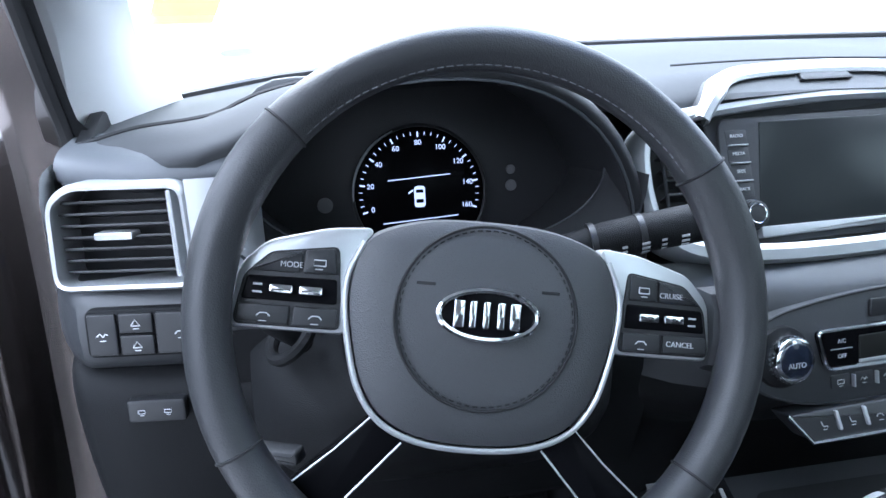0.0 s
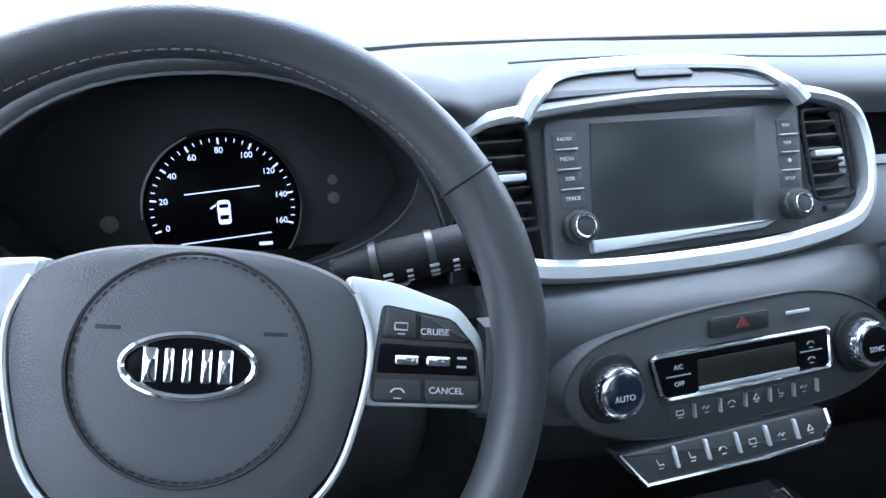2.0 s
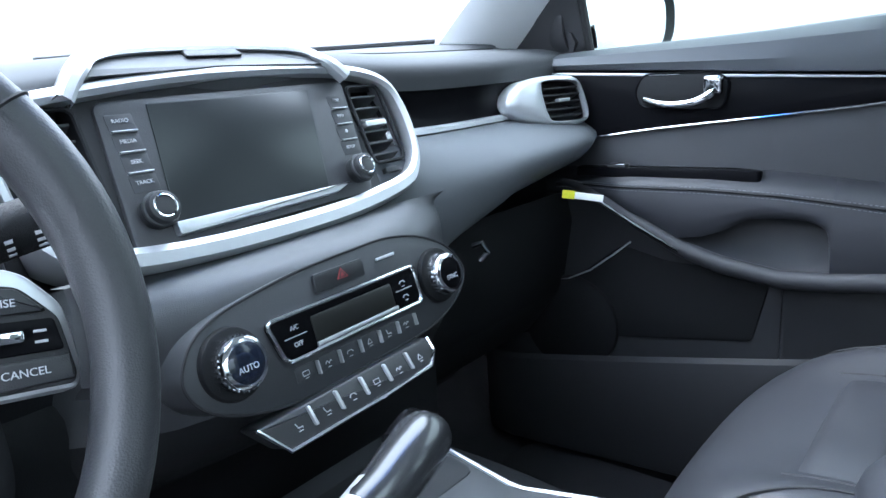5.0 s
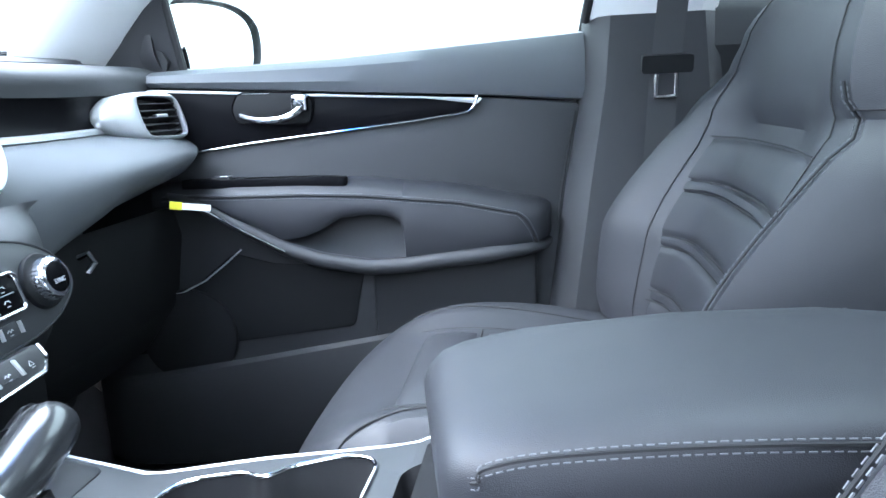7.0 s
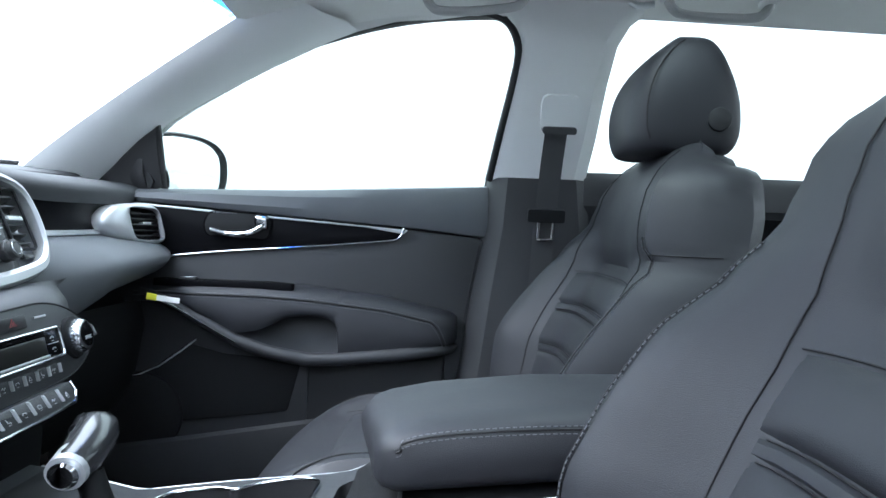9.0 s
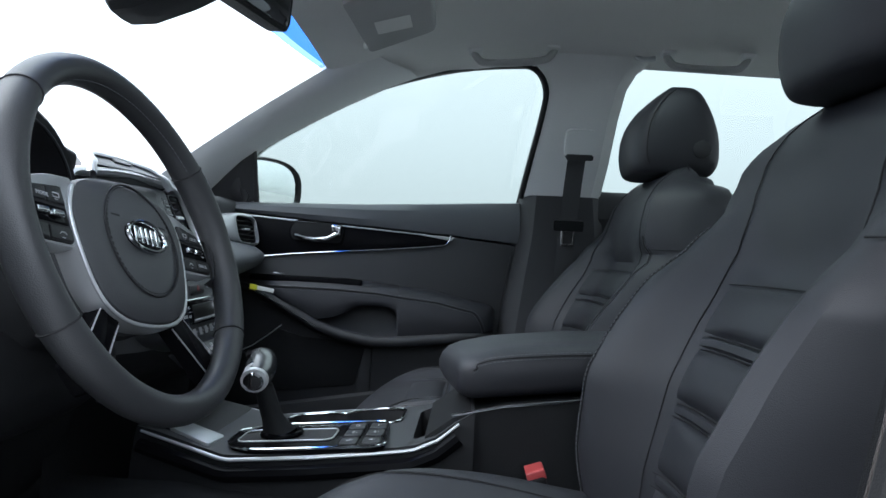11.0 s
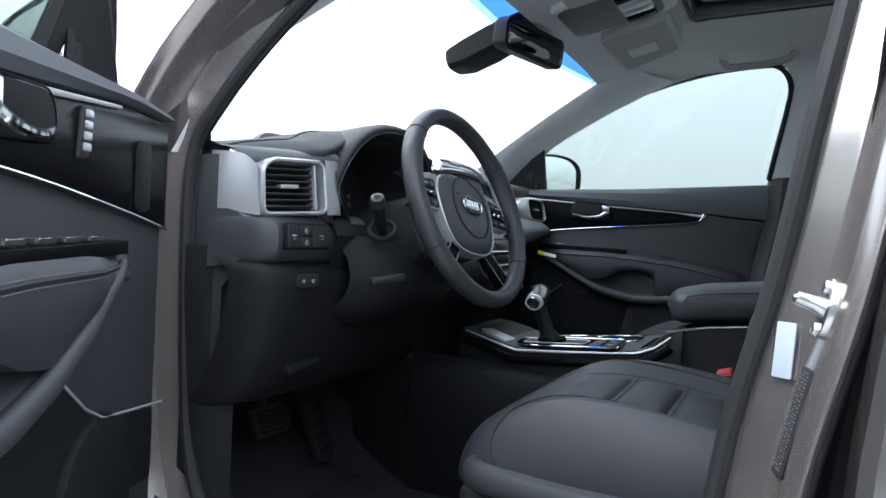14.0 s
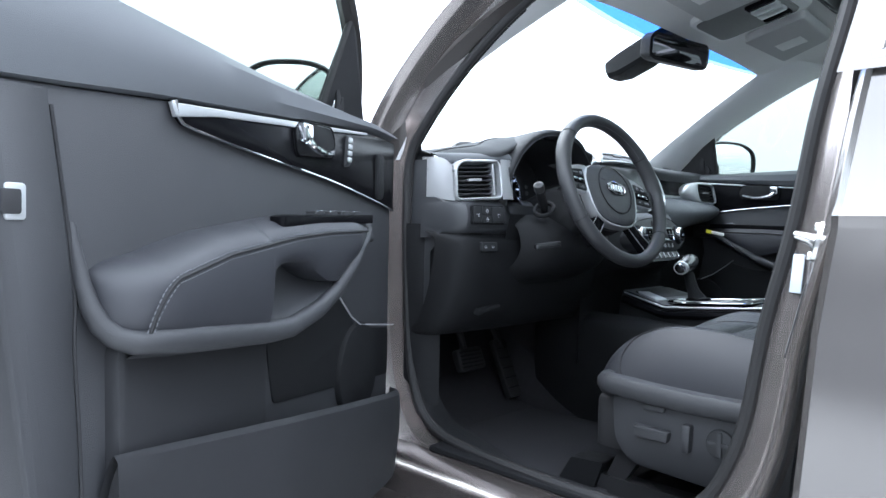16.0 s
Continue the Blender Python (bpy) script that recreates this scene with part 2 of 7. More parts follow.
def words(name, text, size, m, mat, parent, label=""):
    """Lettering, centred at the pose m."""
    cu = bpy.data.curves.new(name, "FONT")
    cu.body, cu.size, cu.align_x, cu.align_y, cu.extrude = text, size, "CENTER", "CENTER", 0.0003
    tmp = bpy.data.objects.new(name, cu)
    scene.collection.objects.link(tmp)
    me = bpy.data.meshes.new_from_object(tmp.evaluated_get(bpy.context.evaluated_depsgraph_get()))
    bpy.data.objects.remove(tmp)
    me.materials.clear()
    me.materials.append(mat)
    me.transform(m)
    ob = new(name, me)
    ob.parent = parent
    if label:
        ob["label"] = label
    return ob


def frame_of(origin, ex, ey):
    """A place function and a matrix for a flat panel: a along ex, b along ey, w out of it."""
    ex = Vector(ex).normalized()
    ey = Vector(ey)
    ey = (ey - ex * ex.dot(ey)).normalized()
    ez = ex.cross(ey)
    o = Vector(origin)
    m = Matrix(((ex.x, ey.x, ez.x, o.x), (ex.y, ey.y, ez.y, o.y), (ex.z, ey.z, ez.z, o.z), (0, 0, 0, 1)))
    return (lambda a, b, w=0.0: o + ex * a + ey * b + ez * w), m


def disc(place, a, b, r, w0, w1, n=28, bevel=0.002):
    return slab([(a + r * math.cos(2 * math.pi * i / n), b + r * math.sin(2 * math.pi * i / n)) for i in range(n)], place, w0, w1, bevel)


def ring(place, a, b, r, minor, w=0.0, n=40, k=8, ry=None):
    ry = r if ry is None else ry
    return tube([place(a + r * math.cos(2 * math.pi * i / n), b + ry * math.sin(2 * math.pi * i / n), w) for i in range(n)], minor, k, closed=True)


ICONS = {"wave": [(-1, -0.3), (-0.5, 0.35), (0.5, 0.35), (1, -0.3)], "box": [(-0.9, -0.6), (0.9, -0.6), (0.9, 0.6), (-0.9, 0.6), (-0.9, -0.6)], "seat": [(-0.6, 0.9), (-0.3, -0.5), (0.8, -0.5), (0.8, -0.9)], "zig": [(-1, -0.2), (-0.4, 0.5), (0.1, -0.4), (0.6, 0.4), (1, 0)], "fan": [(-0.8, -0.6), (0.0, 0.9), (0.8, -0.6), (-0.8, -0.6)]}


def icon(place, a, b, size, w, kind, mat, parent):
    """A small printed pictogram: one bent stroke and a short dash."""
    pts = [place(a + x * size, b + y * size * 0.8, w) for x, y in ICONS[kind]]
    bar = [place(a - size * 0.5, b - size * 1.05, w), place(a + size * 0.6, b - size * 1.05, w)]
    part("symbol", join(tube(pts, size * 0.14, 4), tube(bar, size * 0.11, 4)), mat, parent)


def vents(parent, place, a0, b0, a1, b1, depth, count, slant=0.004):
    """Louvres in a vent's mouth, with a thumb tab."""
    for i in range(count):
        b = b0 + (b1 - b0) * (i + 0.5) / count
        part("slat", slab(rounded([(a0, b - 0.0012), (a1, b - 0.0012), (a1, b + 0.0012), (a0, b + 0.0012)], 0.001, 2), lambda a, q, w: place(a, q + w * 0.25, w), -depth, -0.004, 0.0008), SLAT, parent)
    mid, bm = (a0 + a1) / 2, (b0 + b1) / 2
    part("tab", slab(rounded(box2(mid - 0.016, bm - 0.003, mid + 0.016, bm + 0.003), 0.002), place, -0.012, 0.001, 0.001), SILVER, parent, "small silver thumb tab")

# ---- ground, floor, roof, pillars, glass ----
part("ground", grid([[(x, y, 0) for y in (-400, -20, -4, 0, 4, 20, 400)] for x in (-400, -20, -4, 0, 4, 20, 400)]), GROUND)
tagged(bpy.data.objects["ground"], "pale concrete ground under the parked car", "ground", kind="structure")


# Unseen wall, added to darken reflections and light from the driver's side.
tagged(part("added_wall", slab(box2(0, 0, 13.0, 2.1), lambda a, b, w: Vector((-4.6 - w, -9.0 + a, b)), 0.0, 0.25, 0.02), WALLGREY), "low dark wall added out of view to darken reflections", "wall", kind="structure")


def floor_rows():
    rows = []
    for y in (-1.7, -1.0, -0.6, -0.2, 0.1, 0.3, 0.42, 0.52, 0.58):
        z = lerp(((-1.7, 0.46), (0.1, 0.45), (0.30, 0.44), (0.42, 0.46), (0.52, 0.54), (0.58, 0.75)), y)
        row = [(-0.735, y, z + 0.05), (-0.70, y, z + 0.012)] + [(x, y, z) for x in (-0.66, -0.4, -0.16)]
        row += [(-0.13, y, z + 0.14), (0.15, y, z + 0.14)] + [(x, y, z) for x in (0.18, 0.4, 0.66)] + [(0.70, y, z + 0.012), (0.735, y, z + 0.05)]
        rows.append(row)
    return rows


tagged(part("floor", grid(floor_rows()), CARPET), "dark carpeted car floor with a centre tunnel", "floor", kind="structure")
for side, x in (("driver", -0.42), ("passenger", 0.44)):
    pl, _ = frame_of((x, 0.13, 0.462), (1, 0, 0), (0, 1, 0))
    mat_ = thing("floor_mat", "black carpet mat lying in the footwell", "floor mat", "floor mats")
    part("mat", slab(rounded(box2(-0.21, -0.26, 0.21, 0.20), 0.05), pl, -0.008, 0.006, 0.004), CARPET, mat_)

body = thing("car_body", "bronze metallic car body shell with open driver door frame", "car")

# bulkhead and closed rear of the cabin
part("bulkhead", grid([[(x, y, z) for x in (-0.78, 0, 0.78)] for y, z in ((0.60, 0.40), (0.62, 0.8), (0.66, 1.10))]), DARK, body)
part("rear_window", slab(rounded(box2(-0.60, 1.12, 0.60, 1.46), 0.05), frame_of((0, -1.76, 0), (1, 0, 0), (0, 0, 1))[0], 0.0, 0.004, 0.001), TINT, body)
part("tailgate", slab(rounded(box2(-0.70, 0.45, 0.70, 1.12), 0.1), frame_of((0, -1.75, 0), (1, 0, 0), (0, 0, 1))[0], 0.0, 0.05, 0.01), DARK, body)
part("cowl", slab(rounded(box2(-0.78, 0.55, 0.78, 1.4), 0.1), frame_of((0, 0, 1.10), (1, 0, 0), (0, 1, 0))[0], -0.04, 0.0, 0.01), PAINT, body)
part("fender", slab(rounded([(0.36, 0.25), (1.3, 0.25), (1.3, 1.02), (0.60, 1.12), (0.36, 1.10)], 0.03), lambda a, b, w: Vector((-0.80 + w, a, b)), -0.12, 0.0, 0.02), PAINT, body)
part("fender", slab(rounded([(0.36, 0.25), (1.3, 0.25), (1.3, 1.02), (0.60, 1.12), (0.36, 1.10)], 0.03), lambda a, b, w: Vector((0.92 + w, a, b)), -0.12, 0.0, 0.02), PAINT, body)


def headliner_z(x, y):
    c = lerp(((-1.7, 1.53), (-1.0, 1.56), (-0.5, 1.555), (-0.28, 1.535), (-0.12, 1.492), (0.0, 1.462), (0.03, 1.452)), y)
    edge = lerp(((-1.7, 1.47), (-0.45, 1.505), (-0.23, 1.488), (-0.08, 1.455), (0.03, 1.44)), y)
    t = min(1, abs(x) / 0.63)
    return c + (edge - c) * t ** 4


SUN = (-0.27, 0.27, -0.80, -0.255)
xs = [-0.63, -0.60, -0.5, -0.4, -0.3, SUN[0], -0.1, 0, 0.1, SUN[1], 0.3, 0.4, 0.5, 0.60, 0.63]
ys = [-1.7, -1.3, -1.0, SUN[2], -0.7, -0.6, -0.5, -0.4, -0.3, SUN[3], -0.2, -0.15, -0.1, -0.05, 0.0, 0.03]
bm = bmesh.new()
gv = [[bm.verts.new((x * (1 if y < -0.3 else lerp(((-0.3, 1), (-0.08, 0.985), (0.03, 0.80)), y)), y, headliner_z(x, y))) for x in xs] for y in ys]
top = [[bm.verts.new(v.co + Vector((0, 0, 0.03))) for v in r] for r in gv]
for i in range(len(ys) - 1):
    for j in range(len(xs) - 1):
        if SUN[2] - 0.001 <= ys[i] and ys[i + 1] <= SUN[3] + 0.001 and SUN[0] - 0.001 <= xs[j] and xs[j + 1] <= SUN[1] + 0.001:
            continue
        bm.faces.new((gv[i][j], gv[i + 1][j], gv[i + 1][j + 1], gv[i][j + 1]))
        bm.faces.new((top[i][j], top[i][j + 1], top[i + 1][j + 1], top[i + 1][j]))
tagged(part("ceiling", bm, HEADLINER), "grey fabric headliner around the glass sunroof", "ceiling", kind="structure")

sunroof = thing("sunroof", "closed tinted glass sunroof in a black frame", "sunroof")
loop = rounded(box2(SUN[0], SUN[2], SUN[1], SUN[3]), 0.03, 6)
part("frame", grid([[(p.x, p.y, headliner_z(p.x, p.y) - 0.004) for p in loop], [(p.x, p.y, 1.570) for p in loop], [(p.x, p.y, 1.570) for p in inset(loop, 0.018)], [(p.x, p.y, 1.563) for p in inset(loop, 0.018)]], loop_v=True), DARK, sunroof)
part("pane", slab(inset(loop, 0.017), lambda a, b, w: Vector((a, b, 1.570 + w)), 0.0, 0.004, 0.001), TINT, sunroof, "pale green tinted glass")
part("trim", tube([(p.x, p.y, headliner_z(p.x, p.y) - 0.003) for p in loop], 0.006, 6, closed=True), DARK, sunroof)
part("roof_panel", grid([[(x, y, 1.615 + 0.02 * (1 - (x / 0.66) ** 2) - lerp(((-0.5, 0), (0.05, 0.10)), y)) for x in (-0.66, -0.45, -0.305)] for y in (-1.75, -0.9, -0.5, -0.2, 0.05)]), PAINT, body)
part("roof_panel", grid([[(x, y, 1.615 + 0.02 * (1 - (x / 0.66) ** 2) - lerp(((-0.5, 0), (0.05, 0.10)), y)) for x in (0.305, 0.45, 0.66)] for y in (-1.75, -0.9, -0.5, -0.2, 0.05)]), PAINT, body)
part("roof_panel", grid([[(x, y, 1.634 - lerp(((-0.5, 0), (0.05, 0.10)), y)) for x in (-0.305, 0, 0.305)] for y in (-0.22, -0.1, 0.05)]), PAINT, body)
part("roof_panel", grid([[(x, y, 1.634) for x in (-0.305, 0, 0.305)] for y in (-1.75, -0.83)]), PAINT, body)

# windshield with its blue shade band
def ws(x, t):
    """x: -1..1 across, t: 0 at the header, 1 at the cowl."""
    a = Vector((0.52 * x, 0.035 - 0.04 * x * x, 1.462 + 0.002 * x))
    b = Vector((0.69 * x, 0.78 - 0.22 * x * x, 1.115))
    p = a.lerp(b, t)
    p.z += 0.035 * math.sin(math.pi * t)
    return p


# height of the dash where it meets the glass
DASH_FAR = ((-0.72, 1.112), (-0.6, 1.130), (-0.5, 1.143), (-0.3, 1.157), (-0.1, 1.170), (0.4, 1.179), (0.72, 1.186))
windshield = thing("windshield", "clear curved windshield with a blue shade band along its top", "windshield")
cols = [-1 + 2 * i / 16 for i in range(17)]
part("pane", grid([[ws(x, t) for x in cols] for t in (0.085, 0.25, 0.4, 0.6, 0.8, 1.0)]), CLEAR, windshield).visible_shadow = False
part("shade_band", grid([[ws(x, t) for x in cols] for t in (0.0, 0.03, 0.065)]), BAND, windshield, "translucent blue shade band").visible_shadow = False
part("shade_band", grid([[ws(x, t) for x in cols] for t in (0.065, 0.075, 0.085)]), BAND_EDGE, windshield, "paler lower edge of the shade band").visible_shadow = False
part("black_border", tube([(0.66 * x, 0.652 - 0.18 * x * x, lerp(DASH_FAR, 0.66 * x) + 0.003) for x in cols], 0.008, 6, flat=0.6), DARK, windshield)
pw, mw = frame_of(ws(-0.90, 0.765), ws(-0.80, 0.765) - ws(-0.90, 0.765), ws(-0.90, 0.64) - ws(-0.90, 0.765))
part("sticker", slab(rounded(box2(-0.035, -0.02, 0.035, 0.035), 0.003), pw, -0.004, -0.003, 0.0005), glass("yellow film", (0.62, 0.62, 0.40), 0.02), windshield, "pale yellow translucent sticker")
pw2, _ = frame_of(ws(-0.81, 0.872), ws(-0.71, 0.872) - ws(-0.81, 0.872), ws(-0.81, 0.74) - ws(-0.81, 0.872))
part("sticker", slab([(0.022 * math.cos(i * 0.4), 0.010 * math.sin(i * 0.4)) for i in range(16)], pw2, -0.004, -0.003, 0.0005), glass("blue grey film", (0.55, 0.62, 0.72), 0.02), windshield, "small oval blue-grey sticker")


def mirror_x(p, s=1):
    return Vector((p[0] * s, p[1], p[2]))


# pillars: rows from the windshield edge to the side window edge
def a_pillar(s):
    inner = spline([(0.645, 0.54, 1.13), (0.60, 0.40, 1.225), (0.555, 0.20, 1.350), (0.505, -0.005, 1.462), (0.50, -0.05, 1.475)], 14) if s > 0 else spline([(0.602, 0.55, 1.133), (0.632, 0.475, 1.170), (0.634, 0.41, 1.215), (0.585, 0.20, 1.345), (0.515, -0.005, 1.462), (0.50, -0.05, 1.475)], 14)
    outer = spline([(0.775, 0.36, 1.13), (0.725, 0.245, 1.265), (0.690, 0.10, 1.350), (0.655, -0.06, 1.425), (0.635, -0.16, 1.462)], 14) if s > 0 else spline([(0.688, 0.36, 1.10), (0.668, 0.295, 1.215), (0.655, 0.15, 1.330), (0.638, -0.04, 1.425), (0.625, -0.16, 1.462)], 14)
    rows = []
    for a, b in zip(inner, outer):
        m = (a + b) / 2 + Vector((-0.022, -0.012, -0.004))
        rows.append([mirror_x(p, s) for p in (a + Vector((0.01, 0.012, 0.012)), a, a.lerp(m, 0.5) + Vector((-0.012, -0.006, 0)), m, m.lerp(b, 0.5) + Vector((-0.006, -0.008, 0)), b, b + Vector((0.012, 0.004, 0.0)))])
    part("pillar_trim", grid(rows), TRIMGREY, body, "light grey front pillar cover")
    out = [[mirror_x(p, s) for p in (a + Vector((0.012, 0.012, 0.012)), a.lerp(b, 0.5) + Vector((0.05, 0.04, 0.02)), b + Vector((0.04, 0.03, 0.005)), b + Vector((0.012, 0.004, 0.0)))] for a, b in zip(inner, outer)]
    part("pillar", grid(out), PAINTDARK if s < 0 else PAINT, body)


a_pillar(1)
a_pillar(-1)

# roof rails above the side windows and the rear side
for s in (1, -1):
    rows = []
    for y, z, x in ((0.0, 1.40, 0.66), (-0.08, 1.438, 0.655), (-0.23, 1.482, 0.638), (-0.37, 1.500, 0.63), (-0.47, 1.503, 0.63), (-0.9, 1.51, 0.625), (-1.4, 1.495, 0.62), (-1.7, 1.46, 0.61)):
        zi = headliner_z(0.60, y)
        rows.append([(s * (x - 0.045), y, max(zi, z) + 0.012), (s * (x - 0.022), y, z + 0.018), (s * x, y, z + 0.002), (s * (x + 0.02), y, z), (s * (x + 0.05), y, z + 0.02), (s * (x + 0.03), y, 1.62)])
    part("roof_rail", grid(rows), HEADLINER, body)


def b_pillar_trim(s, back=0.0, rear_=0.0):
    """Light upper cover and dark lower cover of the pillar between the doors."""
    rows = []
    for z, y0, y1, x in ((1.195, -0.44, -0.60, 0.735), (1.28, -0.455, -0.612, 0.70), (1.38, -0.475, -0.622, 0.662), (1.45, -0.485, -0.634, 0.637), (1.49, -0.47, -0.655, 0.622), (1.525, -0.43, -0.70, 0.60)):
        y0, y1 = y0 - back, y1 - rear_
        rows.append([(s * (x + 0.03), y0 + 0.004, z), (s * (x - 0.004), y0 - 0.004, z), (s * (x - 0.022), y0 - 0.03, z), (s * (x - 0.024), y1 + 0.03, z), (s * (x - 0.004), y1 + 0.004, z), (s * (x + 0.03), y1, z)])
    part("pillar_trim", grid(rows), TRIMGREY, body, "light grey upper pillar cover")
    rows = []
    for z, y0, y1, x in ((0.46, -0.37, -0.63, 0.69), (0.60, -0.37, -0.62, 0.69), (0.75, -0.385, -0.62, 0.705), (0.95, -0.41, -0.62, 0.715), (1.10, -0.432, -0.615, 0.735), (1.20, -0.438, -0.605, 0.735)):
        y0, y1 = y0 - back, y1 - rear_
        rows.append([(s * (x + 0.03), y0 + 0.004, z), (s * (x - 0.004), y0 - 0.006, z), (s * (x - 0.028), y0 - 0.035, z), (s * (x - 0.030), y1 + 0.03, z), (s * (x - 0.004), y1 + 0.004, z), (s * (x + 0.03), y1, z)])
    part("pillar_trim", grid(rows), DOORP, body, "dark lower pillar cover")


b_pillar_trim(1, -0.012, 0.022)
b_pillar_trim(-1, 0.118, 0.03)

# rubber round the passenger window, on the pillar and under the roof rail
part("window_seal", tube(spline([(0.737, -0.424, 1.195), (0.700, -0.440, 1.28), (0.664, -0.460, 1.38), (0.645, -0.466, 1.44), (0.634, -0.445, 1.483), (0.631, -0.40, 1.499), (0.633, -0.34, 1.504)], 40), lambda t: 0.0075 - 0.005 * max(0.0, (t - 0.6) / 0.4), 8), RUBBER, body, "black rubber seal along the window's rear edge")

# driver's door opening: seal, painted sill and pillar faces
opening = [(0.02, 1.385), (0.135, 1.29), (0.235, 1.165), (0.278, 1.075), (0.275, 0.84), (0.255, 0.64), (0.205, 0.545), (0.08, 0.520), (-0.22, 0.525), (-0.345, 0.555), (-0.405, 0.66), (-0.437, 0.84), (-0.468, 0.98), (-0.492, 1.13), (-0.515, 1.27), (-0.525, 1.38), (-0.49, 1.452), (-0.37, 1.478), (-0.20, 1.465), (-0.08, 1.425)]


def open_x(z):
    return lerp(((0.4, -0.735), (0.9, -0.735), (1.15, -0.735), (1.3, -0.70), (1.48, -0.645)), z)


def seal_at(grow, dx):
    c = Vector((-0.11, 1.0))
    k = len(opening)
    out = []
    for i in range(k):
        p = Vector(opening[i])
        t = (Vector(opening[(i + 1) % k]) - Vector(opening[i - 1])).normalized()
        q = p + Vector((t.y, -t.x)) * -grow if (Vector((t.y, -t.x)).dot(p - c) < 0) else p + Vector((t.y, -t.x)) * grow
        k_ = max(0.0, min(1.0, (p.x + 0.10) / 0.35))
        out.append(Vector((open_x(p.y) + dx + 0.055 * k_, q.x + 0.050 * k_, q.y)))
    return spline(out, 90, closed=True)


part("door_seal", tube(seal_at(0.013, -0.002), 0.010, 10, closed=True), RUBBER, body, "black rubber door seal")
wide_, slim_ = seal_at(0.004, 0.058), seal_at(0.006, 0.012)
inner_ = [b.lerp(a, max(0.0, min(1.0, (1.13 - a.z) / 0.06)) * max(0.0, min(1.0, a.y / 0.15))) for a, b in zip(wide_, slim_)]
part("trim", grid([inner_, seal_at(0.006, 0.0)], loop_v=True), HARD, body, "black trim edge inside the seal")
# Lit tone of the body paint, for the bright door jamb.
part("door_frame", grid([seal_at(g, d) for g, d in ((0.004, 0.004), (0.018, 0.000), (0.022, -0.003), (0.050, -0.017), (0.054, -0.020), (0.0555, -0.025), (0.0665, -0.064), (0.069, -0.070), (0.072, -0.074), (0.077, -0.083), (0.080, -0.086), (0.084, -0.082), (0.088, -0.066), (0.092, -0.040))], loop_v=True), PAINT_LIT, body, "bronze metallic painted door frame")
# second sealing lip on the frame
part("door_seal", tube(seal_at(0.087, -0.066), 0.004, 6, closed=True), RUBBER, body)
# lower sill skin
part("sill", grid([[(x, y, z) for y in (-1.6, -0.4, 0.0, 0.3, 0.5)] for x, z in ((-0.74, 0.50), (-0.80, 0.475), (-0.84, 0.44), (-0.85, 0.33), (-0.80, 0.25))]), PAINT, body, "bronze painted sill")
part("sill", grid([[(-x, y, z) for y in (-1.6, -0.4, 0.0, 0.3, 0.5)] for x, z in ((-0.70, 0.50), (-0.80, 0.475), (-0.84, 0.44), (-0.85, 0.33), (-0.80, 0.25))]), PAINT, body)
part("sill_plate", slab(rounded(box2(-0.36, -0.745, 0.20, -0.69), 0.01), lambda a, b, w: Vector((b, a, 0.500 + w)), 0.0, 0.008, 0.003), HARD, body, "black plastic sill plate")

# striker on the rear pillar
st, sm = frame_of((-0.7785, -0.5225, 0.9525), (-0.966, -0.26, 0), (0.0, -0.2, 1))
striker = thing("door_striker", "zinc plated steel door striker bolted to the pillar", "door striker")
part("plate", slab([(0.016 * math.cos(i * 2 * math.pi / 28) , 0.027 * math.sin(i * 2 * math.pi / 28)) for i in range(28)], st, -0.006, 0.004, 0.002), STEEL, striker)
part("bar", tube([st(0.0, 0.0, 0.0), st(0.0, 0.001, 0.006), st(0.0, 0.002, 0.012), st(0.001, 0.003, 0.022), st(0.002, 0.004, 0.028), st(0.002, 0.004, 0.030)], lambda t: lerp(((0, 0.011), (0.2, 0.0085), (0.4, 0.0070), (0.75, 0.0058), (0.93, 0.0045), (1, 0.0018)), t), 14), STEEL, striker)
for b in (0.019, -0.019):
    part("bolt", disc(st, 0, b, 0.006, 0.003, 0.008, 6, 0.001), STEEL, striker)
lab, lm = frame_of((-0.7495, -0.4915, 0.909), (-0.45, -0.893, 0), (0.0, -0.22, 1))
sticker = thing("pillar_sticker", "pale blue-white paper label stuck on the painted pillar", "label")
part("paper", slab(rounded(box2(-0.009, -0.026, 0.009, 0.026), 0.002), lab, 0.0, 0.002, 0.0006), material("pale blue paper", (0.50, 0.56, 0.63), 0.7), sticker)
lab2, _ = frame_of((-0.7805, -0.5018, 0.850), (-0.966, -0.26, 0), (0.0, -0.22, 1))
plate_ = thing("pillar_label", "dark printed information label on the painted pillar", "label")
part("sheet", slab(rounded(box2(-0.013, -0.05, 0.013, 0.05), 0.002), lab2, 0.0, 0.002, 0.0006), DARK, plate_)
for i in range(29):
    b = 0.046 - i * 0.0032
    for c in (0, 1, 2):
        a = -0.0125 + 0.0085 * c
        part("bar", slab(box2(a + 0.002 * ((i * 3 + c) % 2), b - 0.0005, a + 0.003 + 0.004 * ((i * 7 + 3 * c) % 5) / 5, b + 0.0005), lab2, 0.002, 0.0024, 0.0002), FINEPRINT, plate_)

# rear door on the driver's side, closed
rear = thing("rear_door", "closed bronze metallic rear door with tinted window", "car door", "rear doors")
rows = []
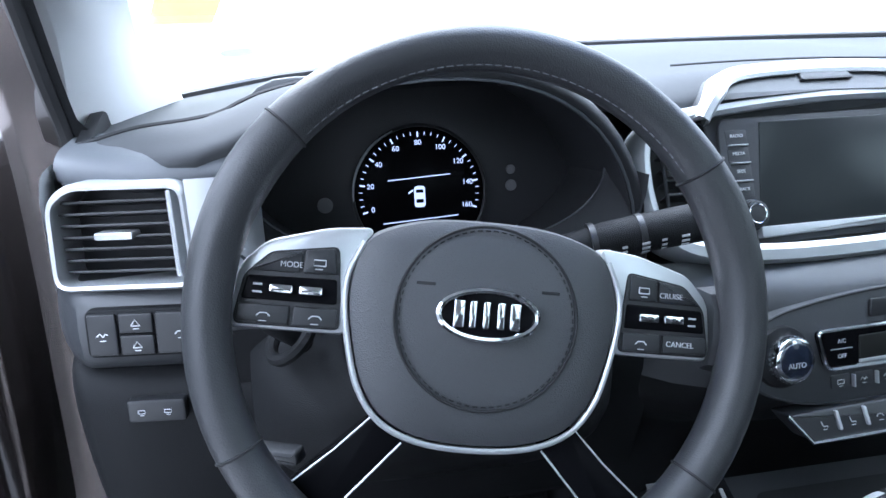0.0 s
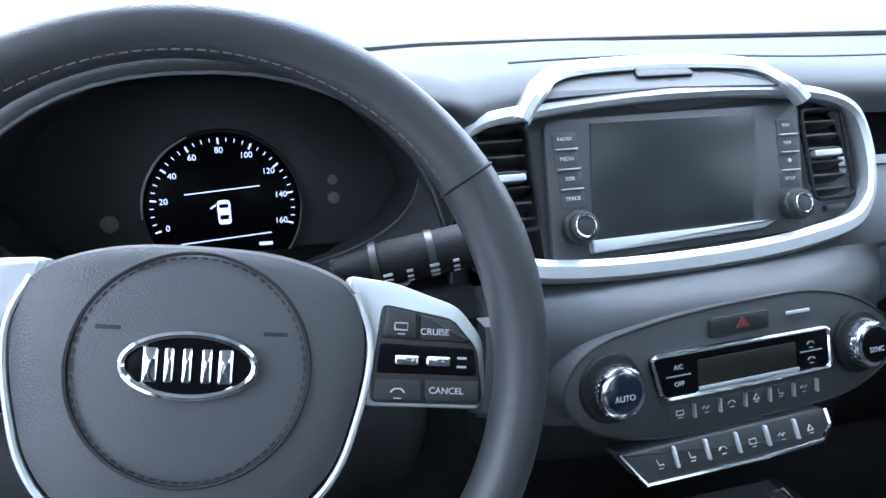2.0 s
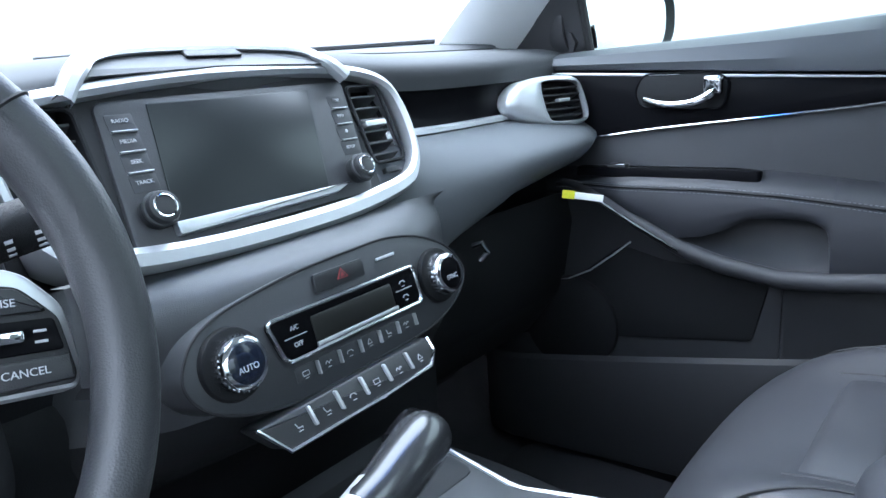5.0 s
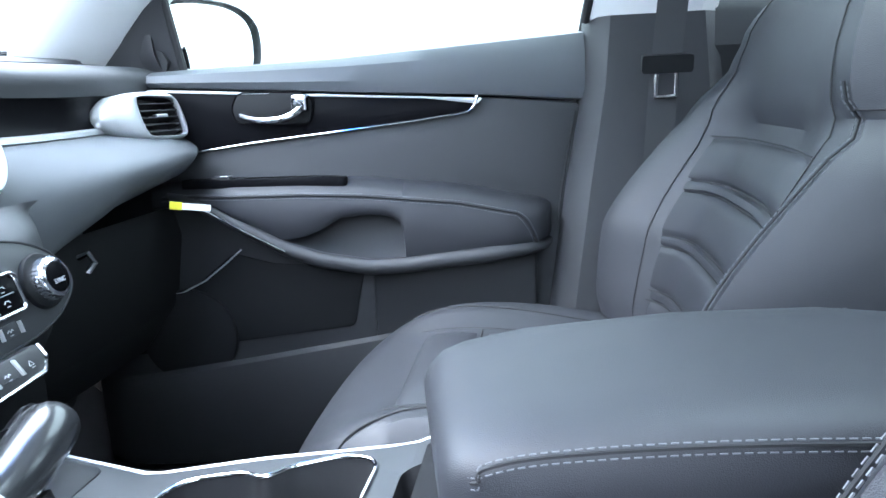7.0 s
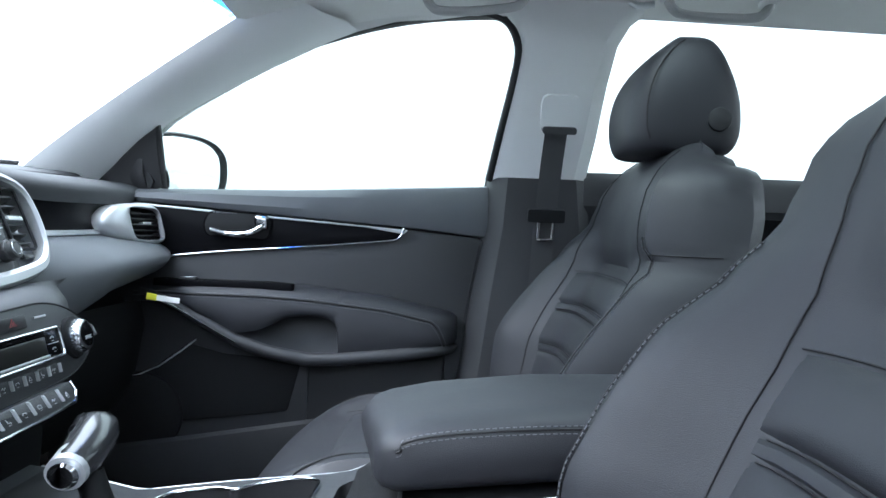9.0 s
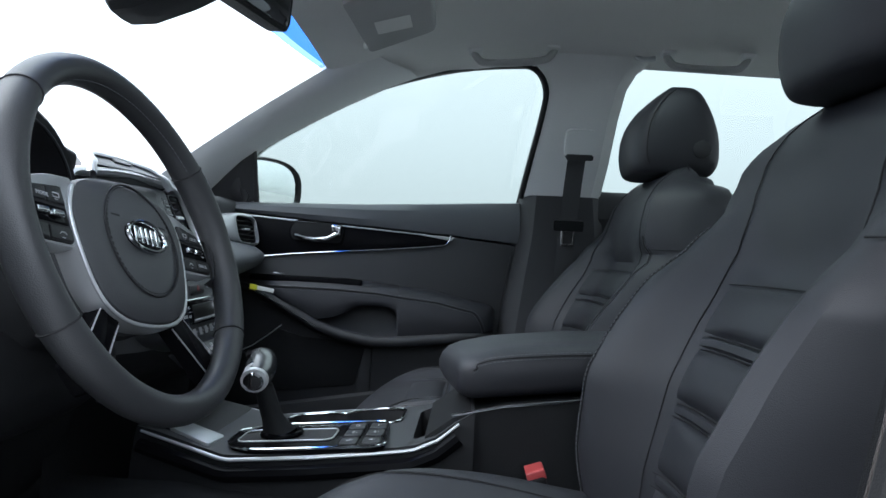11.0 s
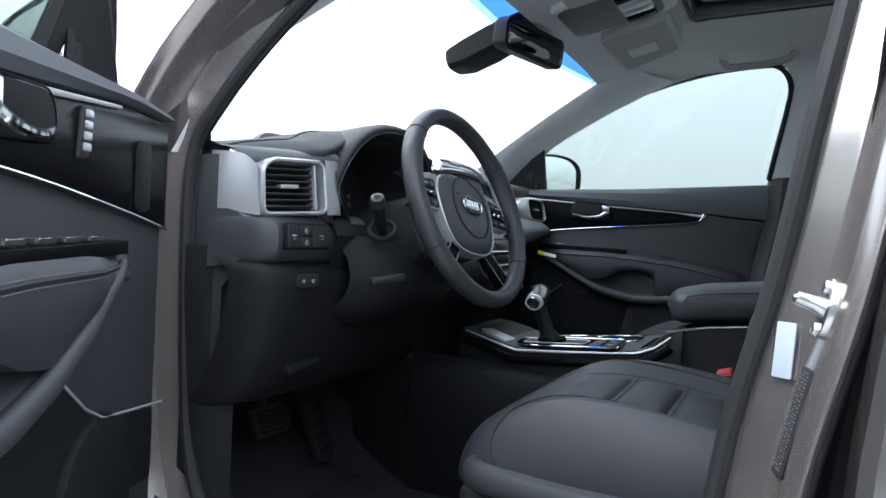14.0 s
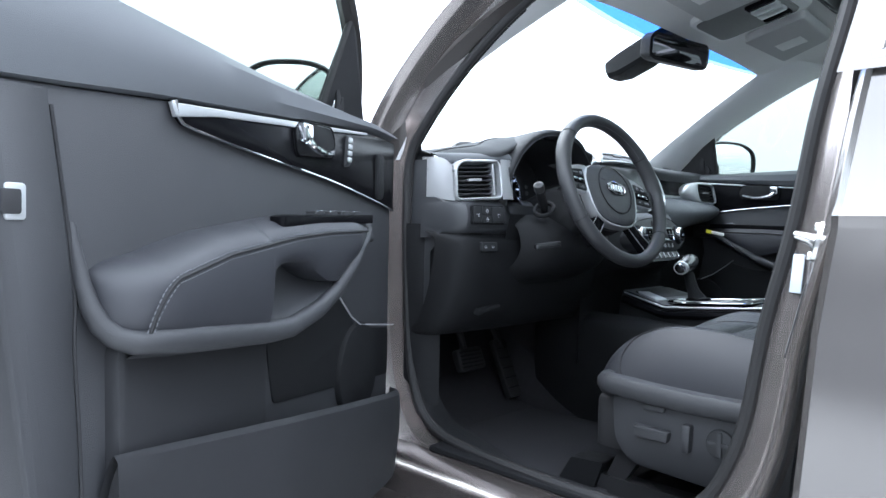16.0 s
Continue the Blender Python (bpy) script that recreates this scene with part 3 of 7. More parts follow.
for z, x in ((0.30, -0.83), (0.45, -0.868), (0.65, -0.885), (0.85, -0.885), (0.97, -0.878), (0.985, -0.884), (1.0, -0.874), (1.10, -0.856), (1.165, -0.842)):
    y0 = lerp(((0.3, -0.52), (0.8, -0.545), (1.165, -0.585)), z)
    rows.append([(x + 0.07, y0 + 0.006, z), (x + 0.012, y0 + 0.004, z), (x + 0.002, y0 - 0.006, z), (x, y0 - 0.05, z), (x, -1.1, z), (x + 0.02, -1.6, z)])
# Body paint toned between lit and dark to stand for reflections.
part("skin", grid(rows), PAINT_REFLECT, rear)
part("sash", grid([[(x - 0.004, y0 + 0.03, z), (x - 0.006, y0 - 0.02, z), (x - 0.006, y0 - 0.11, z), (x - 0.002, y0 - 0.13, z)] for z, x, y0 in ((1.150, -0.850, -0.585), (1.28, -0.812, -0.605), (1.43, -0.757, -0.622), (1.52, -0.722, -0.65))]), PAINT_REFLECT, rear, "glossy panel before the rear window")
part("window_frame", tube([(-0.835, -0.60, 1.165), (-0.80, -0.615, 1.28), (-0.745, -0.63, 1.43), (-0.715, -0.70, 1.505), (-0.70, -1.0, 1.525), (-0.70, -1.5, 1.50)], 0.020, 8), PAINTDARK, rear, "dark painted window frame")
part("pane", grid([[(-0.838, -0.60, 1.165), (-0.838, -1.5, 1.165)], [(-0.75, -0.63, 1.42), (-0.75, -1.5, 1.42)], [(-0.705, -0.66, 1.51), (-0.705, -1.5, 1.51)]]), TINT_SHEET, rear)
part("beltline_trim", tube([(-0.846, -0.59, 1.168), (-0.846, -1.5, 1.175)], 0.008, 8), CHROME, rear)
# rear door on the passenger's side, seen from inside
rearp = thing("rear_door", "closed rear door with dark inner trim and tinted window", "car door", "rear doors")
rows = [[(x, y, z) for y in (-0.615, -0.64, -1.0, -1.5)] for x, z in ((0.765, 1.215), (0.735, 1.218), (0.722, 1.20), (0.718, 1.15), (0.728, 1.135), (0.73, 1.08), (0.72, 1.06), (0.715, 0.9), (0.70, 0.5))]
part("inner_trim", grid(rows), DOORP, rearp)
part("gloss_strip", grid([[(0.714, y, z) for y in (-0.66, -1.0, -1.4)] for z in (1.135, 1.085)]), GLOSS, rearp)
part("chrome_strip", tube([(0.714, -0.66, 1.083), (0.713, -1.0, 1.09), (0.712, -1.4, 1.10)], 0.003, 6), CHROME, rearp)
part("pane", grid([[(0.752, -0.60, 1.20), (0.752, -1.5, 1.22)], [(0.68, -0.62, 1.40), (0.68, -1.5, 1.40)], [(0.63, -0.63, 1.51), (0.63, -1.5, 1.51)]]), TINT_SHEET, rearp)
part("outer_skin", slab(rounded(box2(-1.6, 0.35, -0.60, 1.19), 0.02), lambda a, b, w: Vector((0.86 + w, a, b)), -0.03, 0.0, 0.01), PAINT, rearp)
for s in (1, -1):
    part("quarter_panel", slab(rounded(box2(-1.8, 0.4, -1.45, 1.55), 0.05), lambda a, b, w: Vector((s * (0.72 + w), a, b)), 0, 0.05, 0.01), TRIMGREY, body)


# ---- front doors: u along the door from its front, w into the cabin, z up ----
def front_door(origin, du, dw, driver):
    du, dw, o = Vector((*du, 0)).normalized(), Vector((*dw, 0)).normalized(), Vector((*origin, 0))

    def at(u, w, z):
        return o + du * u + dw * w + Vector((0, 0, z))

    def face(a, b, w):
        return at(a, w, b)

    door = thing("front_door", "open driver door with dark vinyl trim and stitched armrest" if driver else "closed passenger door with dark vinyl trim and stitched armrest", "car door", "front doors")
    top = ((0.0, 1.135), (0.10, 1.146), (0.46, 1.158), (0.86, 1.183), (0.91, 1.186))
    ue = 0.905 if driver else 0.852
    g = ue - 0.852
    seam = ((0.0, 1.122), (0.13, 1.124), (0.46, 1.102), (0.70, 1.088), (0.84, 1.076), (0.91, 1.071))
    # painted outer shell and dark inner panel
    # Driver's shell takes the lit paint tone, the passenger's the dark one.
    part("shell", slab(rounded([(-0.01, 0.42), *(((0.79, 0.40), (0.835, 0.62), (0.882, 0.90), (0.908, 1.14)) if driver else ((0.80, 0.40), (0.855, 0.62), (0.868, 1.14))), (-0.005, 1.12)], 0.03), face, -0.14, -0.035, 0.012), PAINT_LIT if driver else PAINT, door)
    part("outer_skin", slab(rounded([(-0.03, 0.35), (0.82, 0.33), (0.845, 0.62), (0.890, 0.90), (0.905, 1.13), (-0.03, 1.10)], 0.03), face, -0.17, -0.135, 0.012), PAINT, door, "bronze metallic outer skin")
    part("inner_panel", slab(rounded([(0.0, 0.455), *(((0.815, 0.455), (0.837, 0.60), (0.858, 0.735), (0.870, 0.811), (0.883, 0.895), (0.892, 0.96)) if driver else ((0.81, 0.455), (0.832, 0.60), (0.842, 0.86), (0.848, 0.95))), (0.852 + g, 1.0735), (0.70, 1.088), (0.46, 1.102), (0.13, 1.124), (0.0, 1.122)], 0.02), face, -0.04, 0.0, 0.006), DOORP, door)
    part("seal", tube([at(0.872 + g, -0.04, 1.16), at(0.868 + g, -0.04, 1.06), at(0.860 + g, -0.04, 0.93), at(0.850 + g, -0.04, 0.60), at(0.83 + g, -0.04, 0.45)], 0.010, 8), RUBBER, door)
    # sill pad
    rows = []
    for i in range(25):
        u = ue * i / 24
        s0, t0 = lerp(seam, u), lerp(top, u)
        rows.append([at(u, -0.006, s0 + 0.001), at(u, 0.006, s0 + 0.004), at(u, 0.013, s0 + 0.35 * (t0 - s0)), at(u, 0.008, s0 + 0.75 * (t0 - s0)), at(u, -0.008, t0 - 0.002), at(u, -0.035, t0 + 0.002), at(u, -0.06, t0 - 0.004), at(u, -0.065, t0 - 0.03)])
    part("sill_pad", grid(rows), SOFT, door)
    # gloss strip with chrome edge
    low = spline([(0.0, 0.985, 0), (0.12, 1.004, 0), (0.30, 1.028, 0), (0.48, 1.045, 0), (0.64, 1.062, 0), (0.672, 1.070, 0), (0.683, 1.090, 0)], 30)
    strip = [(p.x, p.y) for p in low] + [(u, lerp(seam, u) - 0.004) for u in (0.66, 0.5, 0.35, 0.2, 0.1, 0.0)]
    part("gloss_strip", slab(strip, face, -0.002, 0.005, 0.001), GLOSS, door, "piano black insert")
    part("chrome_edge", tube([at(p.x, 0.006, p.y) for p in low], lambda t: 0.0019 + 0.0022 * max(0, t - 0.85) / 0.15, 8), CHROME, door, "thin chrome edging")
    wz = 0.0 if driver else 0.006
    wedge = [(0.69, lerp(seam, 0.69) - 0.002), (0.683, 1.072 + wz), (0.60, 1.0835 + wz), (0.40, lerp(seam, 0.40) - 0.009 + wz * 0.6), (0.15, lerp(seam, 0.15) - 0.006), (0.15, lerp(seam, 0.15) - 0.002), (0.40, lerp(seam, 0.40) - 0.001)]
    part("silver_strip", slab(wedge, face, 0.004, 0.0085, 0.001), SILVER, door, "satin silver wedge along the top")
    # opening lever
    part("lever_bowl", slab(rounded([(0.292, 1.062), (0.412, 1.056), (0.420, 1.096), (0.40, 1.108), (0.297, 1.110), (0.284, 1.085)], 0.014), face, 0.002, 0.009, 0.003), HARD, door)
    part("lever_rim", tube([at(p.x, 0.008, p.y) for p in rounded([(0.292, 1.062), (0.412, 1.056), (0.420, 1.096), (0.40, 1.108), (0.297, 1.110), (0.284, 1.085)], 0.014)], 0.0016, 6, closed=True), GLOSS, door)
    lever = part("lever", tube(spline([at(0.300, 0.012, 1.074), at(0.335, 0.022, 1.066), at(0.37, 0.024, 1.067), at(0.395, 0.018, 1.078), at(0.402, 0.012, 1.092)], 18), lambda t: 0.0042 + 0.0030 * t, 10), CHROME, door, "chrome opening lever")
    part("lock_tab", slab(rounded(box2(0.386, 1.076, 0.412, 1.104), 0.006), face, 0.006, 0.022, 0.004), CHROME, door)
    if driver:
        part("memory_panel", slab(rounded([(0.222, 1.056), (0.242, 1.053), (0.236, 1.106), (0.216, 1.108)], 0.005), face, 0.003, 0.009, 0.002), BUTTON, door)
        for k in range(4):
            part("button", slab(rounded(box2(0.223 - 0.001 * k, 1.062 + 0.011 * k, 0.236 - 0.001 * k, 1.070 + 0.011 * k), 0.002), face, 0.008, 0.0115, 0.001), SILVER, door)
        part("speaker_cover", slab(rounded(box2(0.06, 1.005, 0.10, 1.09), 0.015), face, 0.004, 0.009, 0.003), HARD, door)
    # armrest: pad, stitched face, lip, pull cup
    zt = ((0.10, 0.945), (0.22, 0.952), (0.40, 0.951), (0.50, 0.946), (0.65, 0.930), (0.76, 0.906), (0.79, 0.886))
    zl = ((0.16, 0.950), (0.20, 0.945), (0.248, 0.925), (0.307, 0.892), (0.365, 0.860), (0.423, 0.840), (0.502, 0.826), (0.562, 0.828), (0.70, 0.842), (0.79, 0.852), (0.812, 0.862))
    mouth_ = ((0.30, 0.908), (0.36, 0.874), (0.40, 0.880), (0.426, 0.890), (0.458, 0.908), (0.500, 0.912), (0.539, 0.909), (0.556, 0.896), (0.5605, 0.840))
    us = sorted([0.14 + 0.58 * i / 40 for i in range(41)] + [0.553, 0.5565, 0.5585, 0.5605] + [0.72 + 0.078 * math.sin(math.pi / 2 * i / 14) for i in range(1, 15)])
    rows = []
    for u in us:
        e = 1.0 if u < 0.72 else math.sqrt(max(0.0, 1 - ((u - 0.72) / 0.0785) ** 2))
        f = min(1.0, 0.35 + (u - 0.14) / 0.22)
        zm = 0.884
        z = zm + (lerp(zt, min(u, 0.745)) - zm) * (0.2 + 0.8 * e)
        w = 0.057 * f * (0.01 + 0.99 * e ** 0.8)
        lo = lerp(zl, u) + 0.008 if u < 0.30 or u > 0.5604 else lerp(mouth_, u)
        lo = min(lo + (1 - e) * 0.006, z - 0.020)
        rows.append([at(u, -0.004, z + 0.022), at(u, w * 0.18, z + 0.021), at(u, w * 0.50, z + 0.017), at(u, w * 0.80, z + 0.008), at(u, w * 0.95, z - 0.002), at(u, w, z - 0.011), at(u, w + 0.001, (z - 0.011) * 0.55 + lo * 0.45), at(u, w * 0.985, (z - 0.011) * 0.2 + lo * 0.8), at(u, w * 0.9, lo), at(u, w * 0.4, lo - 0.002), at(u, -0.002, lo)])
    part("armrest", grid(rows), LEATHER, door, "padded black stitched armrest", angle=50)
    rows = []
    for i in range(15):
        u = 0.335 + 0.235 * i / 14
        l = lerp(zl, u)
        rows.append([at(u, 0.000, 0.925), at(u, 0.004, 0.895), at(u, 0.012, l + 0.036), at(u, 0.030, l + 0.016), at(u, 0.050, l + 0.006)])
    part("pull_cup", grid(rows), DOORP, door, "moulded pull handle cup", angle=70)
    lw = ((0.16, 0.020), (0.22, 0.040), (0.30, 0.050), (0.70, 0.050), (0.76, 0.045), (0.79, 0.032), (0.806, 0.012), (0.812, 0.0))
    lu = [0.17 + 0.642 * i / 56 for i in range(57)]
    lip = [(u, lerp(lw, u), lerp(zl, u)) for u in lu if u < 0.765] + ([(0.778, 0.036, 0.850), (0.790, 0.026, 0.856), (0.799, 0.017, 0.868), (0.805, 0.011, 0.885), (0.808, 0.006, 0.905), (0.811, 0.002, 0.93), (0.814, -0.002, 0.96)] if driver else [(0.778, 0.034, 0.849), (0.787, 0.024, 0.850), (0.794, 0.010, 0.851), (0.798, -0.004, 0.852)])
    part("armrest_lip", tube([at(*p) for p in lip], lambda t: lerp(((0, 0.006), (0.15, 0.009), (0.4, 0.012), (0.84, 0.0125), (0.92, 0.010), (1.0, 0.004)), t), 14, flat=1.1), DOORP, door, "curved grip lip under the armrest")
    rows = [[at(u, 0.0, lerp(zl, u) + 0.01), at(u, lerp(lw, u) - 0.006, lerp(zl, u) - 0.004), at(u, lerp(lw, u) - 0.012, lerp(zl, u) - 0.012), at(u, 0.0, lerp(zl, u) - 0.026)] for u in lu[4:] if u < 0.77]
    part("armrest_underside", grid(rows), TRIM_SHADED, door)
    path = [at(u, 0.057 * min(1.0, 0.35 + (u - 0.14) / 0.22) * 0.965 + 0.0008, lerp(zt, u) - 0.0035) for u in [0.16 + 0.566 * i / 60 for i in range(61)]]
    end = spline([path[-1]] + [at(u, 0.057 * math.sqrt(1 - ((u - 0.72) / 0.0785) ** 2) ** 0.8 + 0.0012, z) for u, z in ((0.741, 0.9065), (0.752, 0.896), (0.760, 0.883), (0.766, 0.870), (0.770, 0.858))], 16)
    part("stitching", join(dashes([p + Vector((0, 0, 0.0035)) - dw * 0.001 for p in path] + [p + du * 0.0045 * min(1, k / 5) + Vector((0, 0, 0.0035)) * max(0, 1 - k / 10) for k, p in enumerate(end[1:])], 0.004, 0.002, 0.0006), dashes([p + dw * 0.0012 + Vector((0, 0, -0.0045)) for p in path] + [p - du * 0.0045 * min(1, k / 5) + dw * 0.0008 - Vector((0, 0, 0.0045)) * max(0, 1 - k / 10) for k, p in enumerate(end[1:])], 0.004, 0.002, 0.0006)), THREAD, door, "light grey double stitching")
    part("seam", tube([p + dw * 0.0004 for p in path] + end[1:], 0.0018, 5), SEAM, door)
    part("panel_crease", tube(spline([at(0.838, 0.001, 1.06), at(0.822, 0.001, 0.97), at(0.812, 0.001, 0.90), at(0.812, 0.001, 0.84), at(0.806, 0.001, 0.76), at(0.802, 0.001, 0.64), at(0.80, 0.001, 0.50)], 30), 0.0018, 5), SEAM, door)
    if driver:
        edge = [(0.843, 1.074), (0.826, 0.97), (0.816, 0.90), (0.815, 0.84), (0.809, 0.76), (0.805, 0.64), (0.803, 0.475), (0.826, 0.475), (0.844, 0.60), (0.863, 0.735), (0.874, 0.811), (0.886, 0.895), (0.894, 0.96), (0.899, 1.072)]
        part("edge_trim", slab(rounded(edge, 0.004), face, -0.003, 0.003, 0.003), DOORP, door, "plain border along the door's rear edge")
        latch = part("latch", slab(rounded(box2(0.866, 0.962, 0.886, 0.992), 0.004), face, 0.002, 0.005, 0.0015), SILVER, door, "silver latch plate")
        part("slot", slab(rounded(box2(0.872, 0.967, 0.890, 0.987), 0.003), face, 0.004, 0.0065, 0.0008), DARK, latch)
    # switches on the armrest
    a0, a1 = (0.19, 0.51) if driver else (0.20, 0.47)
    sw = rounded([(a0, 0.016), (a1 - 0.03, 0.012), (a1, 0.02), (a1, 0.042), (a0, 0.040)], 0.008)
    part("switch_panel", slab(sw, lambda a, b, w: at(a, b, lerp(zt, a) + 0.0205 + w), -0.01, 0.004, 0.002), GLOSS, door, "gloss black window switch panel")
    for k in range(4 if driver else 1):
        u = a0 + 0.05 + 0.045 * k
        part("switch", slab(rounded(box2(u, 0.018, u + 0.03, 0.036), 0.004), lambda a, b, w: at(a, b, lerp(zt, a) + 0.0235 + w), 0, 0.004, 0.0015), BUTTON, door)
        part("switch_edge", slab(rounded(box2(u + 0.003, 0.033, u + 0.027, 0.036), 0.001), lambda a, b, w: at(a, b, lerp(zt, a) + 0.0272 + w), 0, 0.001, 0.0004), CHROME, door)
    # chrome tick along the pull
    q0, q1 = (0.20, 0.225) if driver else (0.215, 0.365)
    if not driver:
        part("chrome_strip", tube([at(u, lerp(lw, u) + 0.0098, lerp(zl, u) - 0.003) for u in [q0 + (q1 - q0) * i / 10 for i in range(11)]], 0.0026, 6), CHROME, door)
    # lower panel, speaker and map pocket
    rim = ((0.0, 0.630), (0.30, 0.672), (0.50, 0.702), (0.78, 0.742))
    part("lower_insert", slab(rounded([(0.498, 0.66), (0.772, 0.66), (0.775, 0.845), (0.50, 0.815)], 0.012), face, -0.002, 0.016, 0.006), TRIM_SHADED, door)
    rows = []
    for i in range(21):
        u = 0.785 * i / 20
        r0 = lerp(rim, u)
        pk = lerp(((0, 0.15), (0.02, 0.6), (0.06, 0.9), (0.1, 1), (0.5, 0.9), (0.785, 0.45)), u)
        rows.append([at(u, 0.0, r0 - 0.05), at(u, 0.034 * pk, r0 - 0.004), at(u, 0.044 * pk, r0 + 0.002), at(u, 0.054 * pk, r0 - 0.004), at(u, 0.058 * pk, r0 - 0.03), at(u, 0.056 * pk, 0.56), at(u, 0.046 * pk, 0.48), at(u, 0.0, 0.452)])
    part("map_pocket", grid(rows), TRIM_SHADED, door, "map pocket along the bottom")
    part("speaker_grille", disc(face, 0.17, 0.70, 0.085, 0.0, 0.012, 36, 0.006), HARD, door, "round black speaker grille")
    part("line", tube([at(u, 0.010, z) for u, z in ((0.278, 0.853), (0.25, 0.83), (0.21, 0.80), (0.17, 0.781), (0.08, 0.768), (0.0, 0.757))], 0.0016, 5), SILVER, door)
    part("recess", slab(rounded([(0.01, 0.66), (0.46, 0.71), (0.485, 0.815), (0.33, 0.825), (0.26, 0.845), (0.17, 0.775), (0.01, 0.752)], 0.01), face, -0.003, 0.003, 0.001), HARD, door)

    # window frame, sail, glass: leaning inwards with height
    def lean(u, z, w=0.0):
        return at(u, -0.055 + 0.40 * max(0.0, z - 1.18) + w, z)
    arch = spline([(0.035, 1.15, 0), (0.085, 1.215, 0), (0.18, 1.298, 0), (0.34, 1.385, 0), (0.50, 1.452, 0), (0.66, 1.496, 0), (0.80, 1.514, 0), (0.885, 1.512, 0), (0.917, 1.48, 0), (0.905, 1.40, 0), (0.882, 1.28, 0), (0.862, 1.15, 0)], 44)
    part("window_frame", tube([lean(p.x, p.y, -0.006) for p in arch], 0.017, 8), PAINTDARK if driver else RUBBER, door, "dark window frame")
    pane = [(p.x, p.y) for p in arch]
    part("window_pane", slab(pane, lambda a, b, w: lean(a, b, w - 0.012), -0.002, 0.002, 0.0005), TINT, door, "pale green tinted side window")
    fw = 0.0 if driver else 0.022
    part("sail_panel", slab(rounded([(0.03, 1.14), (0.195 - fw, 1.15), (0.215 - fw, 1.16), (0.205 - fw, 1.30), (0.18 - fw, 1.29), (0.085 - fw * 0.5, 1.215)], 0.008), lambda a, b, w: lean(a, b, w), -0.004, 0.010, 0.003), DARK, door, "black triangular mirror cover")
    part("division_bar", tube([lean(0.212 - fw, 1.15, 0.002), lean(0.206 - fw, 1.31, 0.002)], 0.007, 8), RUBBER, door)
    # outside mirror, its glass turned towards the driver
    k = 0.31 if driver else 0.58
    ax = (dw * -1.0 + du * k).normalized()
    nn = (du + dw * k).normalized()
    mc = at(0.205, -0.118, 1.178) if driver else at(0.206, -0.136, 1.200)
    big, tall = (1.0, 1.0) if driver else (1.42, 1.15)
    oval = [(math.copysign(abs(math.cos(q * math.pi / 18)) ** 0.78, math.cos(q * math.pi / 18)), math.copysign(abs(math.sin(q * math.pi / 18)) ** 0.72, math.sin(q * math.pi / 18))) for q in range(36)]

    def mp(a, b, w=0.0):
        return mc + ax * a + Vector((0, 0, b)) + nn * w
    rows = [[mp(c * 0.086 * big * s_, q * 0.064 * tall * s_ - 0.10 * (1 - s_) * 0.2, d) for c, q in oval] for d, s_ in ((-0.004, 0.94), (0.006, 0.955), (0.008, 0.99), (0.0, 1.03), (-0.03, 1.05), (-0.06, 0.98), (-0.085, 0.80), (-0.10, 0.5))]
    mir = part("mirror_housing", grid(rows, loop_v=True, cap=True), DARK, door, "black mirror housing", angle=60)
    part("mirror_glass", slab([(c * (0.086 * big - 0.0045), q * 0.060 * tall) for c, q in oval], mp, -0.006, 0.001, 0.0006), MIRROR, mir, "silvered mirror glass")
    part("mirror_arm", tube([at(0.15, -0.04, 1.165), at(0.16, -0.09, 1.172), at(0.18, -0.10, 1.175)], 0.022, 8), DARK, door)
    if driver:
        part("latch", slab(rounded(box2(0.90 - 1.0, 0.955, 0.93 - 1.0, 1.0), 0.006), lambda a, b, w: at(0.9105 + w, -0.085 + (a + 0.085), b), -0.004, 0.003, 0.002), STEEL, door, "steel door latch")
        part("latch_slot", slab(rounded(box2(-0.092, 0.964, -0.078, 0.992), 0.004), lambda a, b, w: at(0.871 + w, a, b), -0.004, 0.002, 0.001), DARK, door)
    return door


front_door((0.66, 0.424), (0.096, -0.9954), (-0.9954, -0.096), False)
front_door((-0.813, 0.252), (-0.8834, -0.4687), (0.4687, -0.8834), True)

# ---- dashboard ----
dash = thing("dashboard", "black soft-touch dashboard with silver framed centre screen", "dashboard")


def dash_front(x):
    """How far the nose of the dash stands from the wheel plane, along y."""
    return lerp(((-0.72, 0.255), (-0.6, 0.235), (-0.5, 0.25), (-0.2, 0.235), (0.03, 0.22), (0.22, 0.245), (0.45, 0.265), (0.72, 0.275)), x)


def dash_top(x):
    return 1.150 + 0.016 * math.exp(-((x - 0.03) / 0.22) ** 2) + 0.014 * x - 0.030 * max(0.0, min(1.0, (-0.50 - x) / 0.17)) ** 1.5


def hood_weight(x):
    t = max(0.0, min(1.0, (0.255 - abs(x + 0.37)) / 0.07))
    return t * t * (3 - 2 * t)


rows = []
